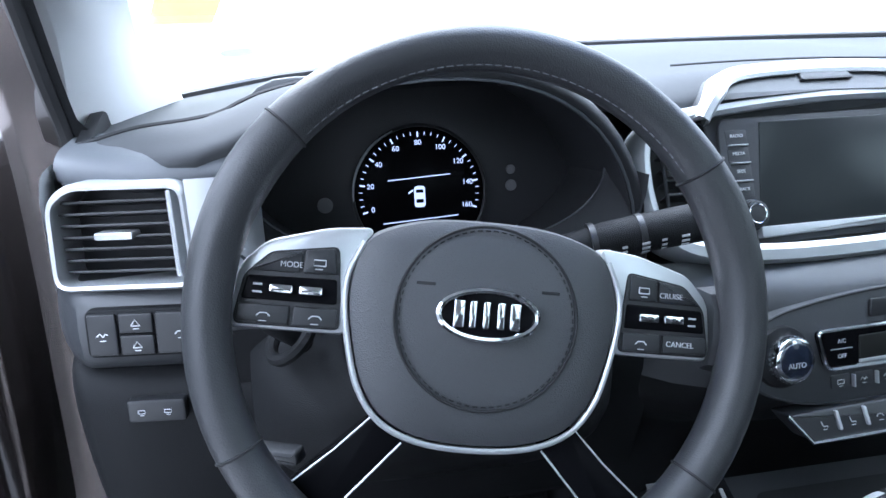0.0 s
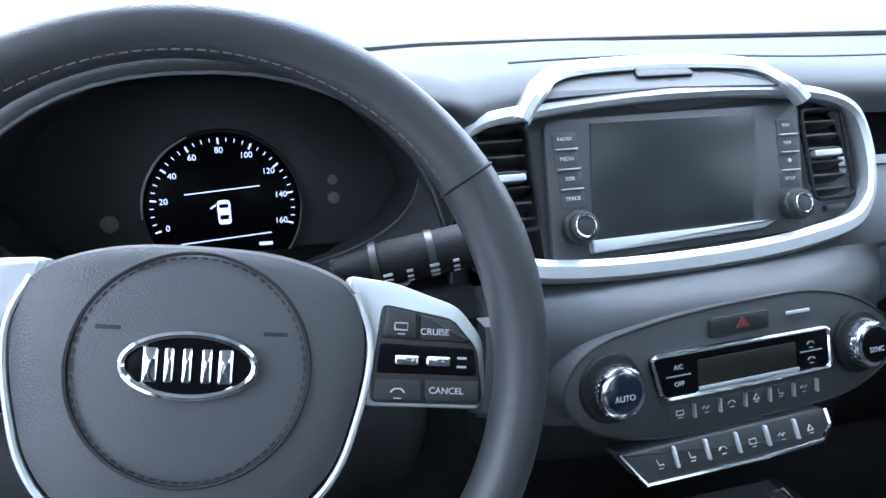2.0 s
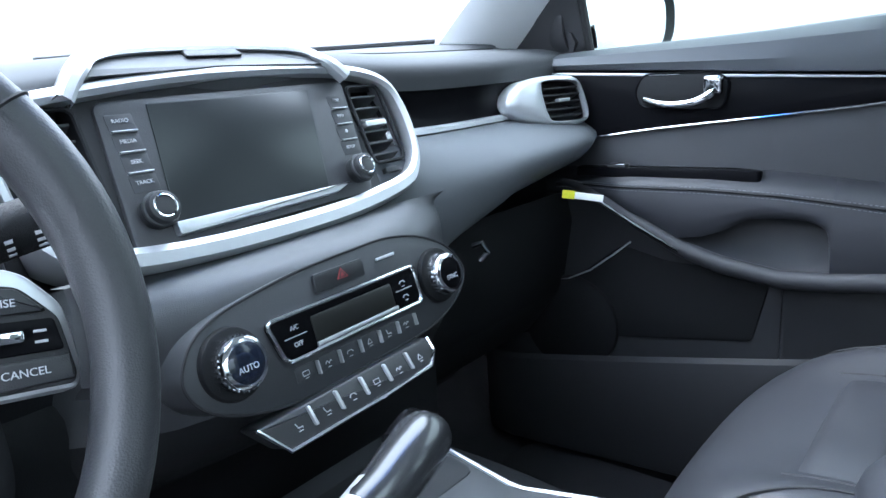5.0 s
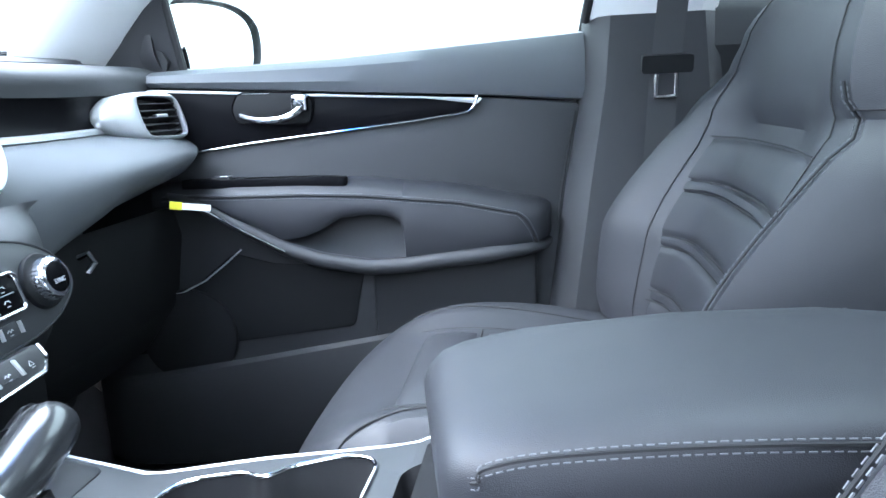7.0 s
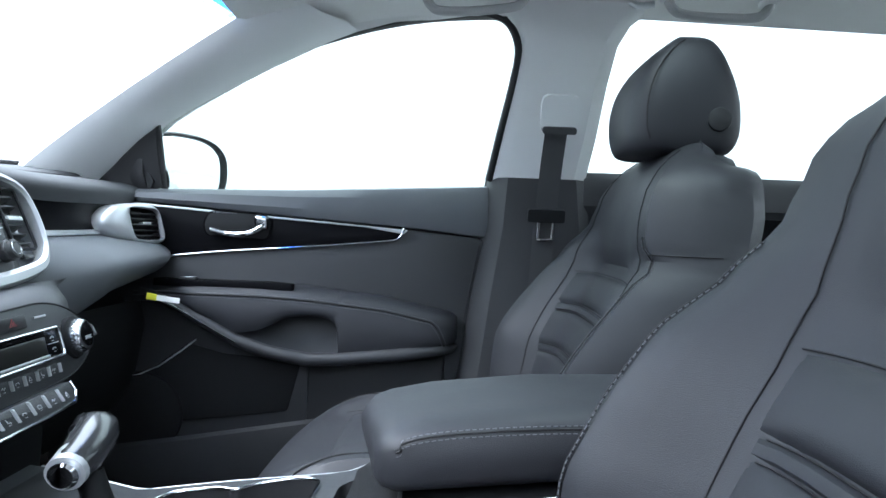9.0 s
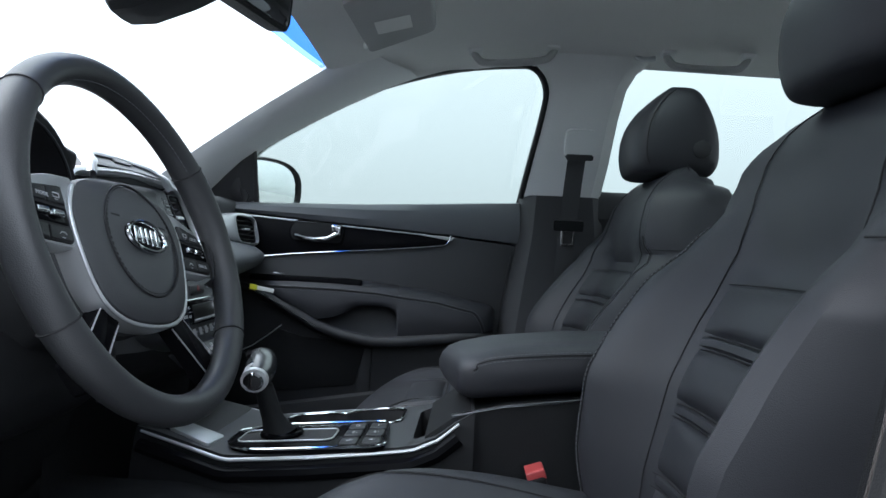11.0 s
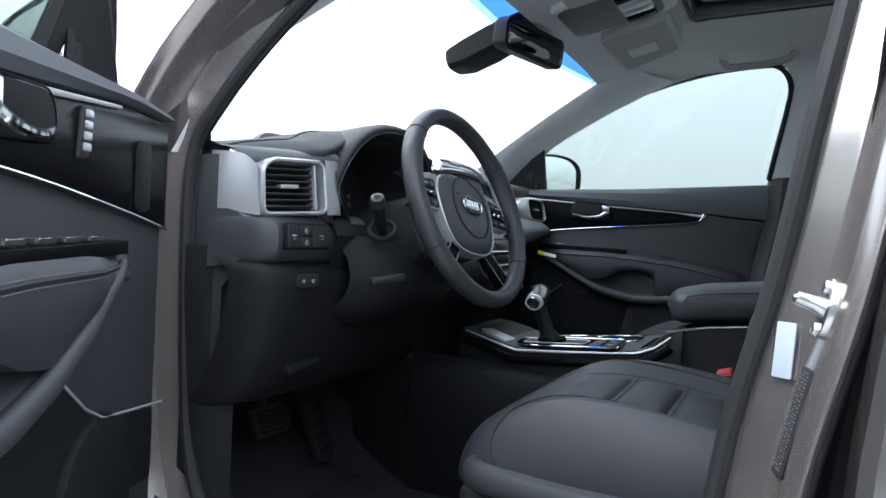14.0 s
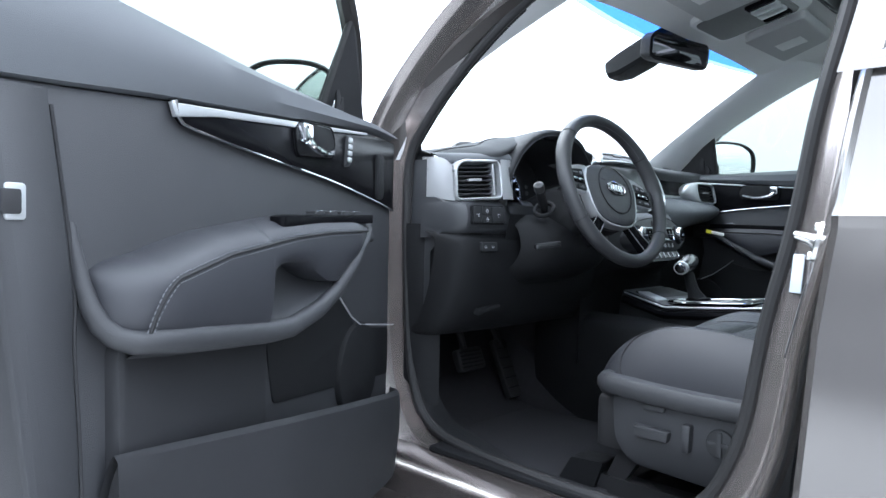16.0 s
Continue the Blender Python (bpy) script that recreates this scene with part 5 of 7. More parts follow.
part("arch", grid([[hood_p(p.x, p.y, -0.004) for p in arc], [hood_p(p.x, p.y, 0.010) for p in arc], [hood_p(p.x * 0.75 + q.x * 0.25, p.y * 0.75 + q.y * 0.25, 0.0125) for p, q in zip(arc, rim_in)], [hood_p(p.x * 0.25 + q.x * 0.75, p.y * 0.25 + q.y * 0.75, 0.012) for p, q in zip(arc, rim_in)], [hood_p(q.x, q.y, 0.009) for q in rim_in], [hood_p(q.x, q.y, 0.0) for q in rim_in]]), SILVER, unit, "broad satin silver arch")
fill = [(p.x, p.y) for p in arc] + [(p[0], p[1]) for p in ((0.12, 0.126), (0.0, 0.128), (-0.12, 0.122))]
part("tray", slab(fill, hood_p, -0.02, 0.005, 0.0005), SOFT_SHADED, unit, smooth=False)
part("sensor_lid", slab(rounded([(-0.030, 0.137), (0.030, 0.138), (0.026, 0.151), (-0.026, 0.150)], 0.003), hood_p, 0.002, 0.009, 0.002), BUTTON, unit)

# ---- climate panel ----
lo_p, lo_m = frame_of((0.036, 0.108, 0.955), (0.9986, 0.052, 0), (0, math.sin(radians(15)), math.cos(radians(15))))
climate = thing("climate_panel", "black climate control panel with chrome dials and small display", "control panel")
ol = [(p.x, p.y) for p in spline([(-0.160, -0.020, 0), (-0.150, 0.004, 0), (-0.128, 0.018, 0), (-0.095, 0.0255, 0), (-0.04, 0.032, 0), (0.02, 0.0345, 0), (0.07, 0.0345, 0), (0.115, 0.025, 0), (0.150, 0.006, 0), (0.165, -0.018, 0), (0.150, -0.040, 0), (0.10, -0.058, 0), (0.02, -0.062, 0), (-0.08, -0.062, 0), (-0.14, -0.045, 0)], 70, closed=True)]
part("panel", slab(ol, lo_p, -0.05, 0.0005, 0.002), SOFT_SHADED, climate)
part("panel_groove", tube([lo_p(p[0], p[1], 0.0002) for p in ol], 0.0012, 6, closed=True), SEAM, climate)
cl = rounded([(-0.088, 0.003), (0.086, 0.003), (0.087, -0.031), (-0.079, -0.031)], 0.007)
part("fascia", slab(cl, lo_p, 0.0, 0.005, 0.001), GLOSS, climate)
part("chrome_frame", tube([lo_p(p.x, p.y, 0.005) for p in cl], 0.0020, 8, closed=True), CHROME, climate, "thin chrome frame")
part("display", slab(rounded(box2(-0.046, -0.025, 0.050, -0.0045), 0.002), lo_p, 0.004, 0.0062, 0.0005), LCD, climate, "dark display")
part("display_lip", slab(box2(-0.046, -0.0285, 0.052, -0.0255), lo_p, 0.004, 0.007, 0.0006), SILVER, climate)
for a, t in ((-0.064, ("A/C", "OFF")), (0.066, ("", ""))):
    for k in (0, 1):
        b = -0.0075 - 0.013 * k
        if t[k]:
            words("key_text", t[k], 0.0052, lo_m @ pose(a, b, 0.0062), PRINT, climate)
        else:
            icon(lo_p, a, b, 0.0036, 0.0056, "wave", PRINT, climate)
    part("key_line", slab(box2(a - 0.011, -0.0145, a + 0.011, -0.0138), lo_p, 0.005, 0.0062, 0.0002), SILVER, climate)
for a, t in ((-0.121, "AUTO"), (0.121, "SYNC")):
    part("dial_base", disc(lo_p, a, -0.015, 0.027, 0.0, 0.006, 40, 0.004), HARD, climate)
    kn = part("dial", disc(lo_p, a, -0.015, 0.0195, 0.003, 0.019, 40, 0.003), CHROME, climate, "knurled chrome dial")
    for i in range(30):
        g = 2 * math.pi * i / 30
        part("ridge", tube([lo_p(a + 0.0198 * math.cos(g), -0.015 + 0.0198 * math.sin(g), 0.006), lo_p(a + 0.0198 * math.cos(g), -0.015 + 0.0198 * math.sin(g), 0.015)], 0.0009, 4), CHROME, kn)
    part("dial_face", disc(lo_p, a, -0.015, 0.0150, 0.018, 0.0198, 32, 0.0006), BLUEDIAL if a < 0 else GLOSS, kn)
    words("dial_text", t, 0.0062, lo_m @ pose(a, -0.019, 0.0200), PRINT, kn)
hz = part("hazard_key", slab(rounded([(-0.031, 0.0095), (0.027, 0.0105), (0.0275, 0.0255), (-0.030, 0.0255)], 0.003), lo_p, 0.001, 0.004, 0.001), BUTTON, climate)
for s, m_ in ((0.0066, DIMRED), (0.0045, BUTTON), (0.003, DIMRED)):
    part("hazard_triangle", slab([(-s, 0.0145 - 0.0 + (0.0075 - s) * 0.45), (s, 0.0145 + (0.0075 - s) * 0.45), (0, 0.0145 + (0.0075 - s) * 0.45 + s * 1.35)], lo_p, 0.003, 0.0046 + (0.0075 - s) * 0.1, 0.0001), m_, hz)
part("airbag_text", slab(box2(0.046, 0.018, 0.070, 0.0205), lo_p, 0.001, 0.0026, 0.0002), PRINT, climate)
for i in range(6):
    a = -0.072 + 0.0245 * i
    part("key", slab(rounded(box2(a, -0.050, a + 0.020, -0.038), 0.002), lo_p, 0.000, 0.0016, 0.0006), SOFT_SHADED, climate)
    icon(lo_p, a + 0.0095, -0.0445, 0.0036, 0.0020, ("box", "zig", "wave", "fan", "seat", "zig")[i], PRINT, climate)
    part("key_line", slab(box2(a + 0.0215, -0.050, a + 0.0228, -0.039), lo_p, 0.001, 0.005, 0.0003), SILVER, climate)
strip = [(-0.123, -0.064), (0.072, -0.062), (0.073, -0.075), (0.060, -0.0855), (-0.105, -0.0875)]
sp_ = lambda a, b, w=0.0: lo_p(a, b, w + 0.006 + (b + 0.064) * -0.35)
tray = part("switch_tray", slab(rounded(strip, 0.004), sp_, -0.02, 0.004, 0.002), BUTTON, climate, "row of seat heater keys")
part("chrome_lip", tube([sp_(a, b, 0.004) for a, b in ((-0.124, -0.064), (-0.107, -0.087), (0.0, -0.0875), (0.060, -0.0858), (0.073, -0.075), (0.073, -0.063))], 0.0018, 6), CHROME, tray)
for i in range(6):
    a = -0.100 + 0.0288 * i
    if i:
        part("divider", slab(rounded(box2(a - 0.008, -0.080, a - 0.005, -0.065), 0.001), sp_, 0.003, 0.007, 0.001), SILVER, tray)
    icon(sp_, a + 0.008, -0.0745, 0.0036, 0.0044, ("seat", "seat", "wave", "box", "zig", "fan")[i], PRINT, tray)
# body of the stack below the unit
rows = []
for i in range(13):
    x = -0.19 + 0.44 * i / 12
    e = abs((x - 0.03) / 0.22) ** 4
    rows.append([(x, 0.17, 1.005), (x, 0.135 + 0.05 * e, 0.992), (x, 0.118 + 0.06 * e, 0.972), (x, 0.112 + 0.07 * e, 0.93), (x, 0.115 + 0.07 * e, 0.88), (x, 0.135 + 0.07 * e, 0.85), (x, 0.20, 0.80), (x, 0.21, 0.60)])
rows = refine(rows, 24)
part("centre_fascia", grid([r[:13] for r in rows]), SOFT_SHADED, dash, "soft centre fascia", angle=80)
# Lower half of the same skin, set near-black.
part("stack_lower", grid([r[12:] for r in rows]), HARD, dash, "near-black lower half of the centre stack", angle=80)
part("side_socket", tube([(0.318, 0.185, 0.925), (0.318, 0.172, 0.930), (0.322, 0.168, 0.918), (0.318, 0.176, 0.908)], 0.004, 8), CHROME, dash, "small chrome hook")

# passenger side vent
pv_p, _ = frame_of((0.618, 0.226, 1.085), (0.90, -0.20, 0), (0.06, 0.12, 1))
pv_o = [(p.x, p.y) for p in spline([(-0.115, -0.004, 0), (-0.085, 0.026, 0), (-0.02, 0.034, 0), (0.025, 0.030, 0), (0.045, 0.004, 0), (0.052, -0.030, 0), (0.03, -0.044, 0), (-0.03, -0.042, 0), (-0.085, -0.030, 0)], 50, closed=True)]
mouth = [(p.x, p.y) for p in spline([(-0.047, -0.004, 0), (-0.049, 0.019, 0), (-0.040, 0.025, 0), (-0.005, 0.024, 0), (0.024, 0.021, 0), (0.033, 0.012, 0), (0.038, -0.010, 0), (0.041, -0.030, 0), (0.032, -0.036, 0), (0.0, -0.036, 0), (-0.030, -0.034, 0), (-0.040, -0.026, 0)], 50, closed=True)]
mix = lambda t: [(a[0] + (b[0] - a[0]) * t, a[1] + (b[1] - a[1]) * t) for a, b in zip(pv_o, mouth)]
pvent = part("air_vent", grid([[pv_p(x, y, w) for x, y in mix(t)] for t, w in ((0.0, -0.05), (0.0, -0.012), (0.10, -0.003), (0.35, 0.003), (0.70, 0.006), (0.90, 0.006), (1.0, 0.003), (1.0, -0.004))], loop_v=True), SILVER, dash, "rounded silver passenger air vent", angle=60)
part("vent_mouth", grid([[pv_p(x, y, -0.002) for x, y in mouth], [pv_p(x, y, -0.030) for x, y in mouth], [pv_p(x * 0.1, y * 0.1, -0.031) for x, y in mouth]], loop_v=True), DARK, pvent)
for i in range(5):
    b = -0.028 + 0.0105 * i
    part("slat", slab(rounded(box2(-0.043 + 0.10 * abs(b), b - 0.0009, 0.036 - 0.05 * max(0.0, b), b + 0.0009), 0.0006, 2), lambda a, q, w: pv_p(a, q + w * 0.3, w), -0.018, 0.000, 0.0005), SLAT, pvent)
part("tab", slab(rounded(box2(-0.014, -0.007, 0.010, -0.002), 0.0015), pv_p, -0.006, 0.003, 0.001), SILVER, pvent, "small silver thumb tab")

# ---- steering wheel ----
th, roll_, yaw_ = radians(21), radians(-8), radians(-4)
ex = Vector((math.cos(yaw_), math.sin(yaw_), 0))
hx_ = Vector((-math.sin(yaw_), math.cos(yaw_), 0))
ey = hx_ * math.sin(th) + Vector((0, 0, math.cos(th)))
ex2 = ex * math.cos(roll_) + ey * math.sin(roll_)
ey2 = -ex * math.sin(roll_) + ey * math.cos(roll_)
wp0, wm0 = frame_of((-0.3673, 0.010, 1.0453), ex2, ey2)
wm = wm0 @ Matrix.Scale(0.97, 4)


def wp(a, b, w=0.0):
    """A place on the wheel: across, up its plane, out of it."""
    return wp0(a * 0.97, b * 0.97, w * 0.97)


wheel = thing("steering_wheel", "black leather steering wheel with silver spokes and oval badge", "steering wheel")
R0 = 0.1715


def rim_pt(a, r=R0, w=0.0):
    return wp(r * math.cos(radians(a)), r * math.sin(radians(a)), w)


def fat(a):
    return 0.0150 + 0.0016 * math.exp(-((abs(((a + 180) % 360) - 180 - 90) - 62) / 18) ** 2)


rows = []
for i in range(96):
    a = 360 * i / 96
    f = fat(a)
    c = rim_pt(a)
    er = (rim_pt(a, R0 + 1) - c)
    ew = wp(0, 0, 1) - wp(0, 0, 0)
    rows.append([c + er * (f * 0.98 * math.cos(k * math.pi / 9)) + ew * (f * 1.12 * math.sin(k * math.pi / 9)) for k in range(18)])
part("rim", grid(rows, loop_u=True, loop_v=True), LEATHER_WHEEL, wheel, "black leather rim")
for a in (142, 38, 213, -33):
    f = fat(a) + 0.0002
    c = rim_pt(a)
    er, ew = (rim_pt(a, R0 + 1) - c), wp(0, 0, 1) - wp(0, 0, 0)
    part("rim_seam", tube([c + er * (f * 0.98 * math.cos(k * math.pi / 12)) + ew * (f * 1.12 * math.sin(k * math.pi / 12)) for k in range(24)], 0.0010, 5, closed=True), SEAM, wheel)
part("rim_stitching", dashes([rim_pt(a, R0 - 0.0135, 0.008) for a in range(40, 141, 2)], 0.004, 0.002, 0.0005), THREAD, wheel)
part("rim_stitching", dashes([rim_pt(a, R0 - 0.0140, 0.006) for a in range(14, 38, 2)], 0.003, 0.002, 0.0005), THREAD, wheel)
half = [(0.0, 0.060), (0.035, 0.0585), (0.062, 0.052), (0.079, 0.042), (0.087, 0.022), (0.088, 0.0), (0.083, -0.028), (0.075, -0.052), (0.060, -0.071), (0.035, -0.082), (0.0, -0.085)]
pad_o = spline([(x, y, 0) for x, y in half] + [(-x, y, 0) for x, y in half[-2:0:-1]], 72, closed=True)
cx, cy = 0.0, -0.012
rows = []
for s, w in ((1.0, -0.045), (1.0, -0.012), (0.975, -0.006), (0.90, -0.002), (0.75, 0.001), (0.5, 0.0030), (0.25, 0.0040), (0.06, 0.0043)):
    rows.append([wp(cx + (p.x - cx) * s, cy + (p.y - cy) * s, w) for p in pad_o])
part("airbag_pad", grid(rows, loop_v=True, cap=True), PAD, wheel, "grained black airbag pad")


def on_pad(a, b, w=0.0):
    s = min(1.0, math.hypot(a / 0.088, (b - cy) / 0.073))
    return wp(a, b, w + 0.0043 - 0.0080 * s ** 3)


part("pad_seam", tube([on_pad(0.0580 * math.cos(k * math.pi / 36), -0.002 + 0.0580 * math.sin(k * math.pi / 36), 0.0011) for k in range(72)], 0.0011, 5, closed=True), SEAM, wheel)
part("pad_stitching", dashes([on_pad(0.0555 * math.cos(k * math.pi / 36), -0.002 + 0.0555 * math.sin(k * math.pi / 36), 0.0012) for k in range(-36, 37)], 0.003, 0.002, 0.0005), SEAM, wheel)
words("airbag_text", "AIRBAG", 0.0085, wm @ pose(0.0, -0.050, 0.0022), SEAM, wheel)
for sx in (-1, 1):
    part("horn_mark", slab(rounded(box2(sx * 0.040 - 0.006, 0.016, sx * 0.040 + 0.006, 0.018), 0.0005), on_pad, 0.0, 0.0006, 0.0002), SEAM, wheel)
u_o = spline([(0.080, 0.040, 0), (0.0885, 0.020, 0), (0.0895, 0.0, 0), (0.0845, -0.028, 0), (0.0765, -0.053, 0), (0.0615, -0.0725, 0), (0.036, -0.0838, 0), (0.0, -0.087, 0), (-0.036, -0.0838, 0), (-0.0615, -0.0725, 0), (-0.0765, -0.053, 0), (-0.0845, -0.028, 0), (-0.0895, 0.0, 0), (-0.0885, 0.020, 0), (-0.080, 0.040, 0)], 60)
part("chrome_edge", tube([wp(p.x, p.y, -0.008) for p in u_o], 0.0020, 8), SILVER, wheel, "satin silver edging")
part("chrome_side", grid([[wp(p.x * k, p.y * k, w) for p in u_o] for k, w in ((1.018, -0.009), (1.030, -0.016), (1.026, -0.026), (0.99, -0.032))]), SILVER, wheel, "satin silver side of the spoke surround")
badge = part("badge", slab([(0.0322 * math.cos(k * math.pi / 24), 0.0160 * math.sin(k * math.pi / 24)) for k in range(48)], wp, 0.0, 0.0070, 0.002), GLOSS, wheel, "oval chrome and black badge")
part("badge_ring", ring(wp, 0, 0, 0.0312, 0.0022, 0.0068, 56, 8, 0.0152), CHROME, badge)
for x0, x1 in ((-0.0220, -0.0145), (-0.0120, -0.0070), (-0.0035, 0.0015), (0.0055, 0.0110), (0.0135, 0.0210)):
    part("badge_shape", slab(rounded(box2(x0, -0.0088, x1, 0.0088), 0.0016, 3), wp, 0.006, 0.0084, 0.0014), CHROME, badge)
for sx in (-1, 1):
    def sp(a, b, w=0.0, s=sx):
        k = 1.14 if s < 0 else 1.07
        return wp((0.084 + (a - 0.084) * k if a > 0.084 and b > -0.03 else a) * s, b * 1.06 if b > -0.03 else b, w)
    spoke = part("spoke", slab(rounded([(0.074, 0.047), (0.100, 0.0445), (0.134, 0.034), (0.148, 0.018), (0.151, -0.010), (0.149, -0.019), (0.086, -0.019), (0.086, 0.0)], 0.006), sp, -0.026, -0.010, 0.003), SILVER, wheel, "satin silver spoke plate")
    pan = rounded([(0.094, 0.0335), (0.131, 0.0275), (0.1445, 0.013), (0.1485, -0.012), (0.147, -0.0165), (0.0905, -0.0165), (0.091, 0.0)], 0.004)
    part("button_panel", slab(pan, sp, -0.012, -0.0085, 0.0008), DARK, spoke)
    for q in ([(0.096, 0.032), (0.112, 0.0295), (0.113, 0.016), (0.0945, 0.0165)], [(0.1135, 0.029), (0.130, 0.0262), (0.1405, 0.0155), (0.1145, 0.016)], [(0.0925, -0.004), (0.116, -0.004), (0.1165, -0.0155), (0.092, -0.0155)], [(0.118, -0.004), (0.1465, -0.004), (0.147, -0.0145), (0.1185, -0.0155)]):
        part("button", slab(rounded(q, 0.0015), sp, -0.010, -0.0065, 0.001), BUTTON, spoke)
    for a0, a1 in ((0.101, 0.114), (0.117, 0.130)):
        part("toggle", slab(rounded(box2(a0, 0.0030, a1, 0.0085), 0.0015), sp, -0.010, -0.003, 0.0015), CHROME, spoke, "chrome toggle")
    part("toggle_base", slab(rounded([(0.093, -0.0015), (0.145, -0.0015), (0.1425, 0.0125), (0.094, 0.0135)], 0.002), sp, -0.010, -0.0075, 0.0008), GLOSS, spoke)
    bars = (((0.104, 0.0225), ""), ((0.124, 0.0215), "MODE" if sx < 0 else "CRUISE"), ((0.104, -0.010), ""), ((0.132, -0.010), "" if sx < 0 else "CANCEL"))
    for (a, b), t in bars:
        if t:
            words("key_text", t, 0.0050, wm @ pose(a * sx, b, -0.0060), PRINT, spoke)
        else:
            icon(sp, a, b, 0.0036, -0.0062, "box" if b > 0 else "wave", PRINT, spoke)
    for b in (0.0075, 0.003):
        part("symbol", slab(box2(0.134, b - 0.0006, 0.139, b + 0.0006), sp, -0.0085, -0.0072, 0.0002), PRINT, spoke)
    # leather shoulder joining the spoke to the rim
    part("rim_shoulder", grid([[sp(0.148 + 0.024 * t, z_ * (1 + 0.15 * t) + 0.002, w) for z_, w in ((0.026, -0.030), (0.022, -0.008), (0.012, -0.002), (-0.008, -0.002), (-0.022, -0.006), (-0.026, -0.020))] for t in (0.0, 0.35, 0.7, 1.0)]), LEATHER_WHEEL, wheel)
    low_ = rounded([(0.040, -0.078), (0.062, -0.066), (0.118, -0.118), (0.100, -0.146)], 0.006)
    lows = part("lower_spoke", slab(low_, sp, -0.030, -0.012, 0.003), GLOSS, wheel, "gloss black lower spoke")
    part("spoke_edge", tube([sp(0.046, -0.086, -0.014), sp(0.075, -0.118, -0.012), sp(0.098, -0.144, -0.010)], 0.0008, 6), SILVER, lows)
    part("spoke_edge", tube([sp(0.062, -0.066, -0.014), sp(0.088, -0.092, -0.012), sp(0.116, -0.116, -0.010)], 0.0007, 6), SILVER, lows)
    part("rim_shoulder", grid([[sp(*q, w) for q, w in (((0.122, -0.106), -0.022), ((0.118, -0.110), -0.004), ((0.108, -0.126), -0.001), ((0.094, -0.144), -0.004), ((0.088, -0.150), -0.022))], [sp(*q, w) for q, w in (((0.140, -0.100), -0.016), ((0.138, -0.104), -0.001), ((0.118, -0.128), 0.004), ((0.094, -0.150), -0.001), ((0.085, -0.156), -0.016))]]), LEATHER_WHEEL, wheel)
part("hub", slab(rounded(box2(-0.075, -0.080, 0.075, 0.045), 0.03), wp, -0.075, -0.035, 0.01), DARK, wheel)

# ---- column, stalks, pedals ----
col = thing("steering_column", "black column shroud with two control stalks", "steering column")
rows = []
for w, hw, t0, b0 in ((-0.050, 0.062, 0.030, -0.060), (-0.085, 0.078, 0.040, -0.078), (-0.13, 0.092, 0.042, -0.095), (-0.20, 0.10, 0.040, -0.11), (-0.28, 0.10, 0.03, -0.11)):
    rows.append([wp(x, y, w) for x, y in rounded([(-hw, b0 + 0.03), (-hw * 0.75, b0), (hw * 0.75, b0), (hw, b0 + 0.03), (hw, t0 - 0.02), (hw * 0.8, t0), (-hw * 0.8, t0), (-hw, t0 - 0.02)], 0.012)])
part("shroud", grid(rows, loop_v=True, cap=True), HARD, col, "hard black shroud")
part("lower_cover", grid(refine([[(-0.37 + 0.155 * k / 10, y + 0.075 * abs(k / 10) ** 5, z) for y, z in ((0.13, 0.985), (0.085, 0.960), (0.070, 0.925), (0.075, 0.895), (0.105, 0.862), (0.17, 0.83))] for k in range(-10, 11)], 22)), HARD, col, angle=80)
part("tilt_lever", slab(rounded(box2(-0.03, -0.006, 0.03, 0.006), 0.004), frame_of((-0.51, 0.085, 0.92), (0.8, -0.5, 0.12), (0, 0, 1))[0], 0, 0.012, 0.004), BUTTON, col)


def stalk(base, tip, label, end):
    """A control stalk from the column to its tip, with rings and printed marks."""
    base, tip = Vector(base), Vector(tip)
    d = (tip - base).normalized()
    up_ = (Vector((0, -0.5, 1)) - d * d.dot(Vector((0, -0.5, 1)))).normalized()
    out_ = d.cross(up_)
    if out_.y > 0:
        out_ = -out_
    L = (tip - base).length
    k_ = 0.72 if end else 1.12
    at = lambda t: base + d * (L * t)
    st_ = part("stalk", tube([at(t) for t in (0.0, 0.2, 0.34, 0.5, 0.9, 0.97, 1.0)], lambda t: k_ * lerp(((0, 0.009), (0.15, 0.0105), (0.22, 0.0130), (0.9, 0.0138), (0.97, 0.012), (1.0, 0.008)), t), 16), HARD, col, label)
    for t in () if end else (0.24, 0.56):
        part("ring", tube([at(t - 0.02), at(t + 0.02)], 0.0158, 18), BUTTON if t < 0.4 else SLAT, st_)
    pf = lambda a, b, w=0.0: at(0.0) + d * a + (up_ * math.cos(b / 0.0138) * 0.0 + up_ * math.sin(b / 0.0138) + out_ * math.cos(b / 0.0138)) * (0.0138 * k_ + w)
    for i in range(0 if end else 5):
        for b in (0.004, 0.0, -0.004):
            a = L * (0.30 + 0.13 * i)
            part("symbol", slab(box2(a - 0.0030, b - 0.0009, a + 0.0030 - 0.0020 * (i % 2), b + 0.0009), pf, 0.0001, 0.0005, 0.0001), PRINT, st_)
    if end:
        part("socket", ring(frame_of(at(0.18), up_, out_)[0], 0, 0, 0.021, 0.005, 0.0, 28, 8), HARD, st_, "round black socket")
        part("stalk_end", tube([at(t) for t in (0.78, 0.80, 0.86, 0.93, 0.98, 1.0)], lambda t: k_ * lerp(((0, 0.0135), (0.1, 0.0155), (0.6, 0.0160), (0.85, 0.0140), (1, 0.008)), t), 18), SLAT, st_, "dark grey rounded end")



stalk((-0.285, 0.112, 1.047), (-0.172, 0.095, 1.068), "black wiper stalk with white markings", False)
stalk((-0.478, 0.114, 0.986), (-0.537, 0.093, 1.050), "short black light stalk with a rounded end", True)
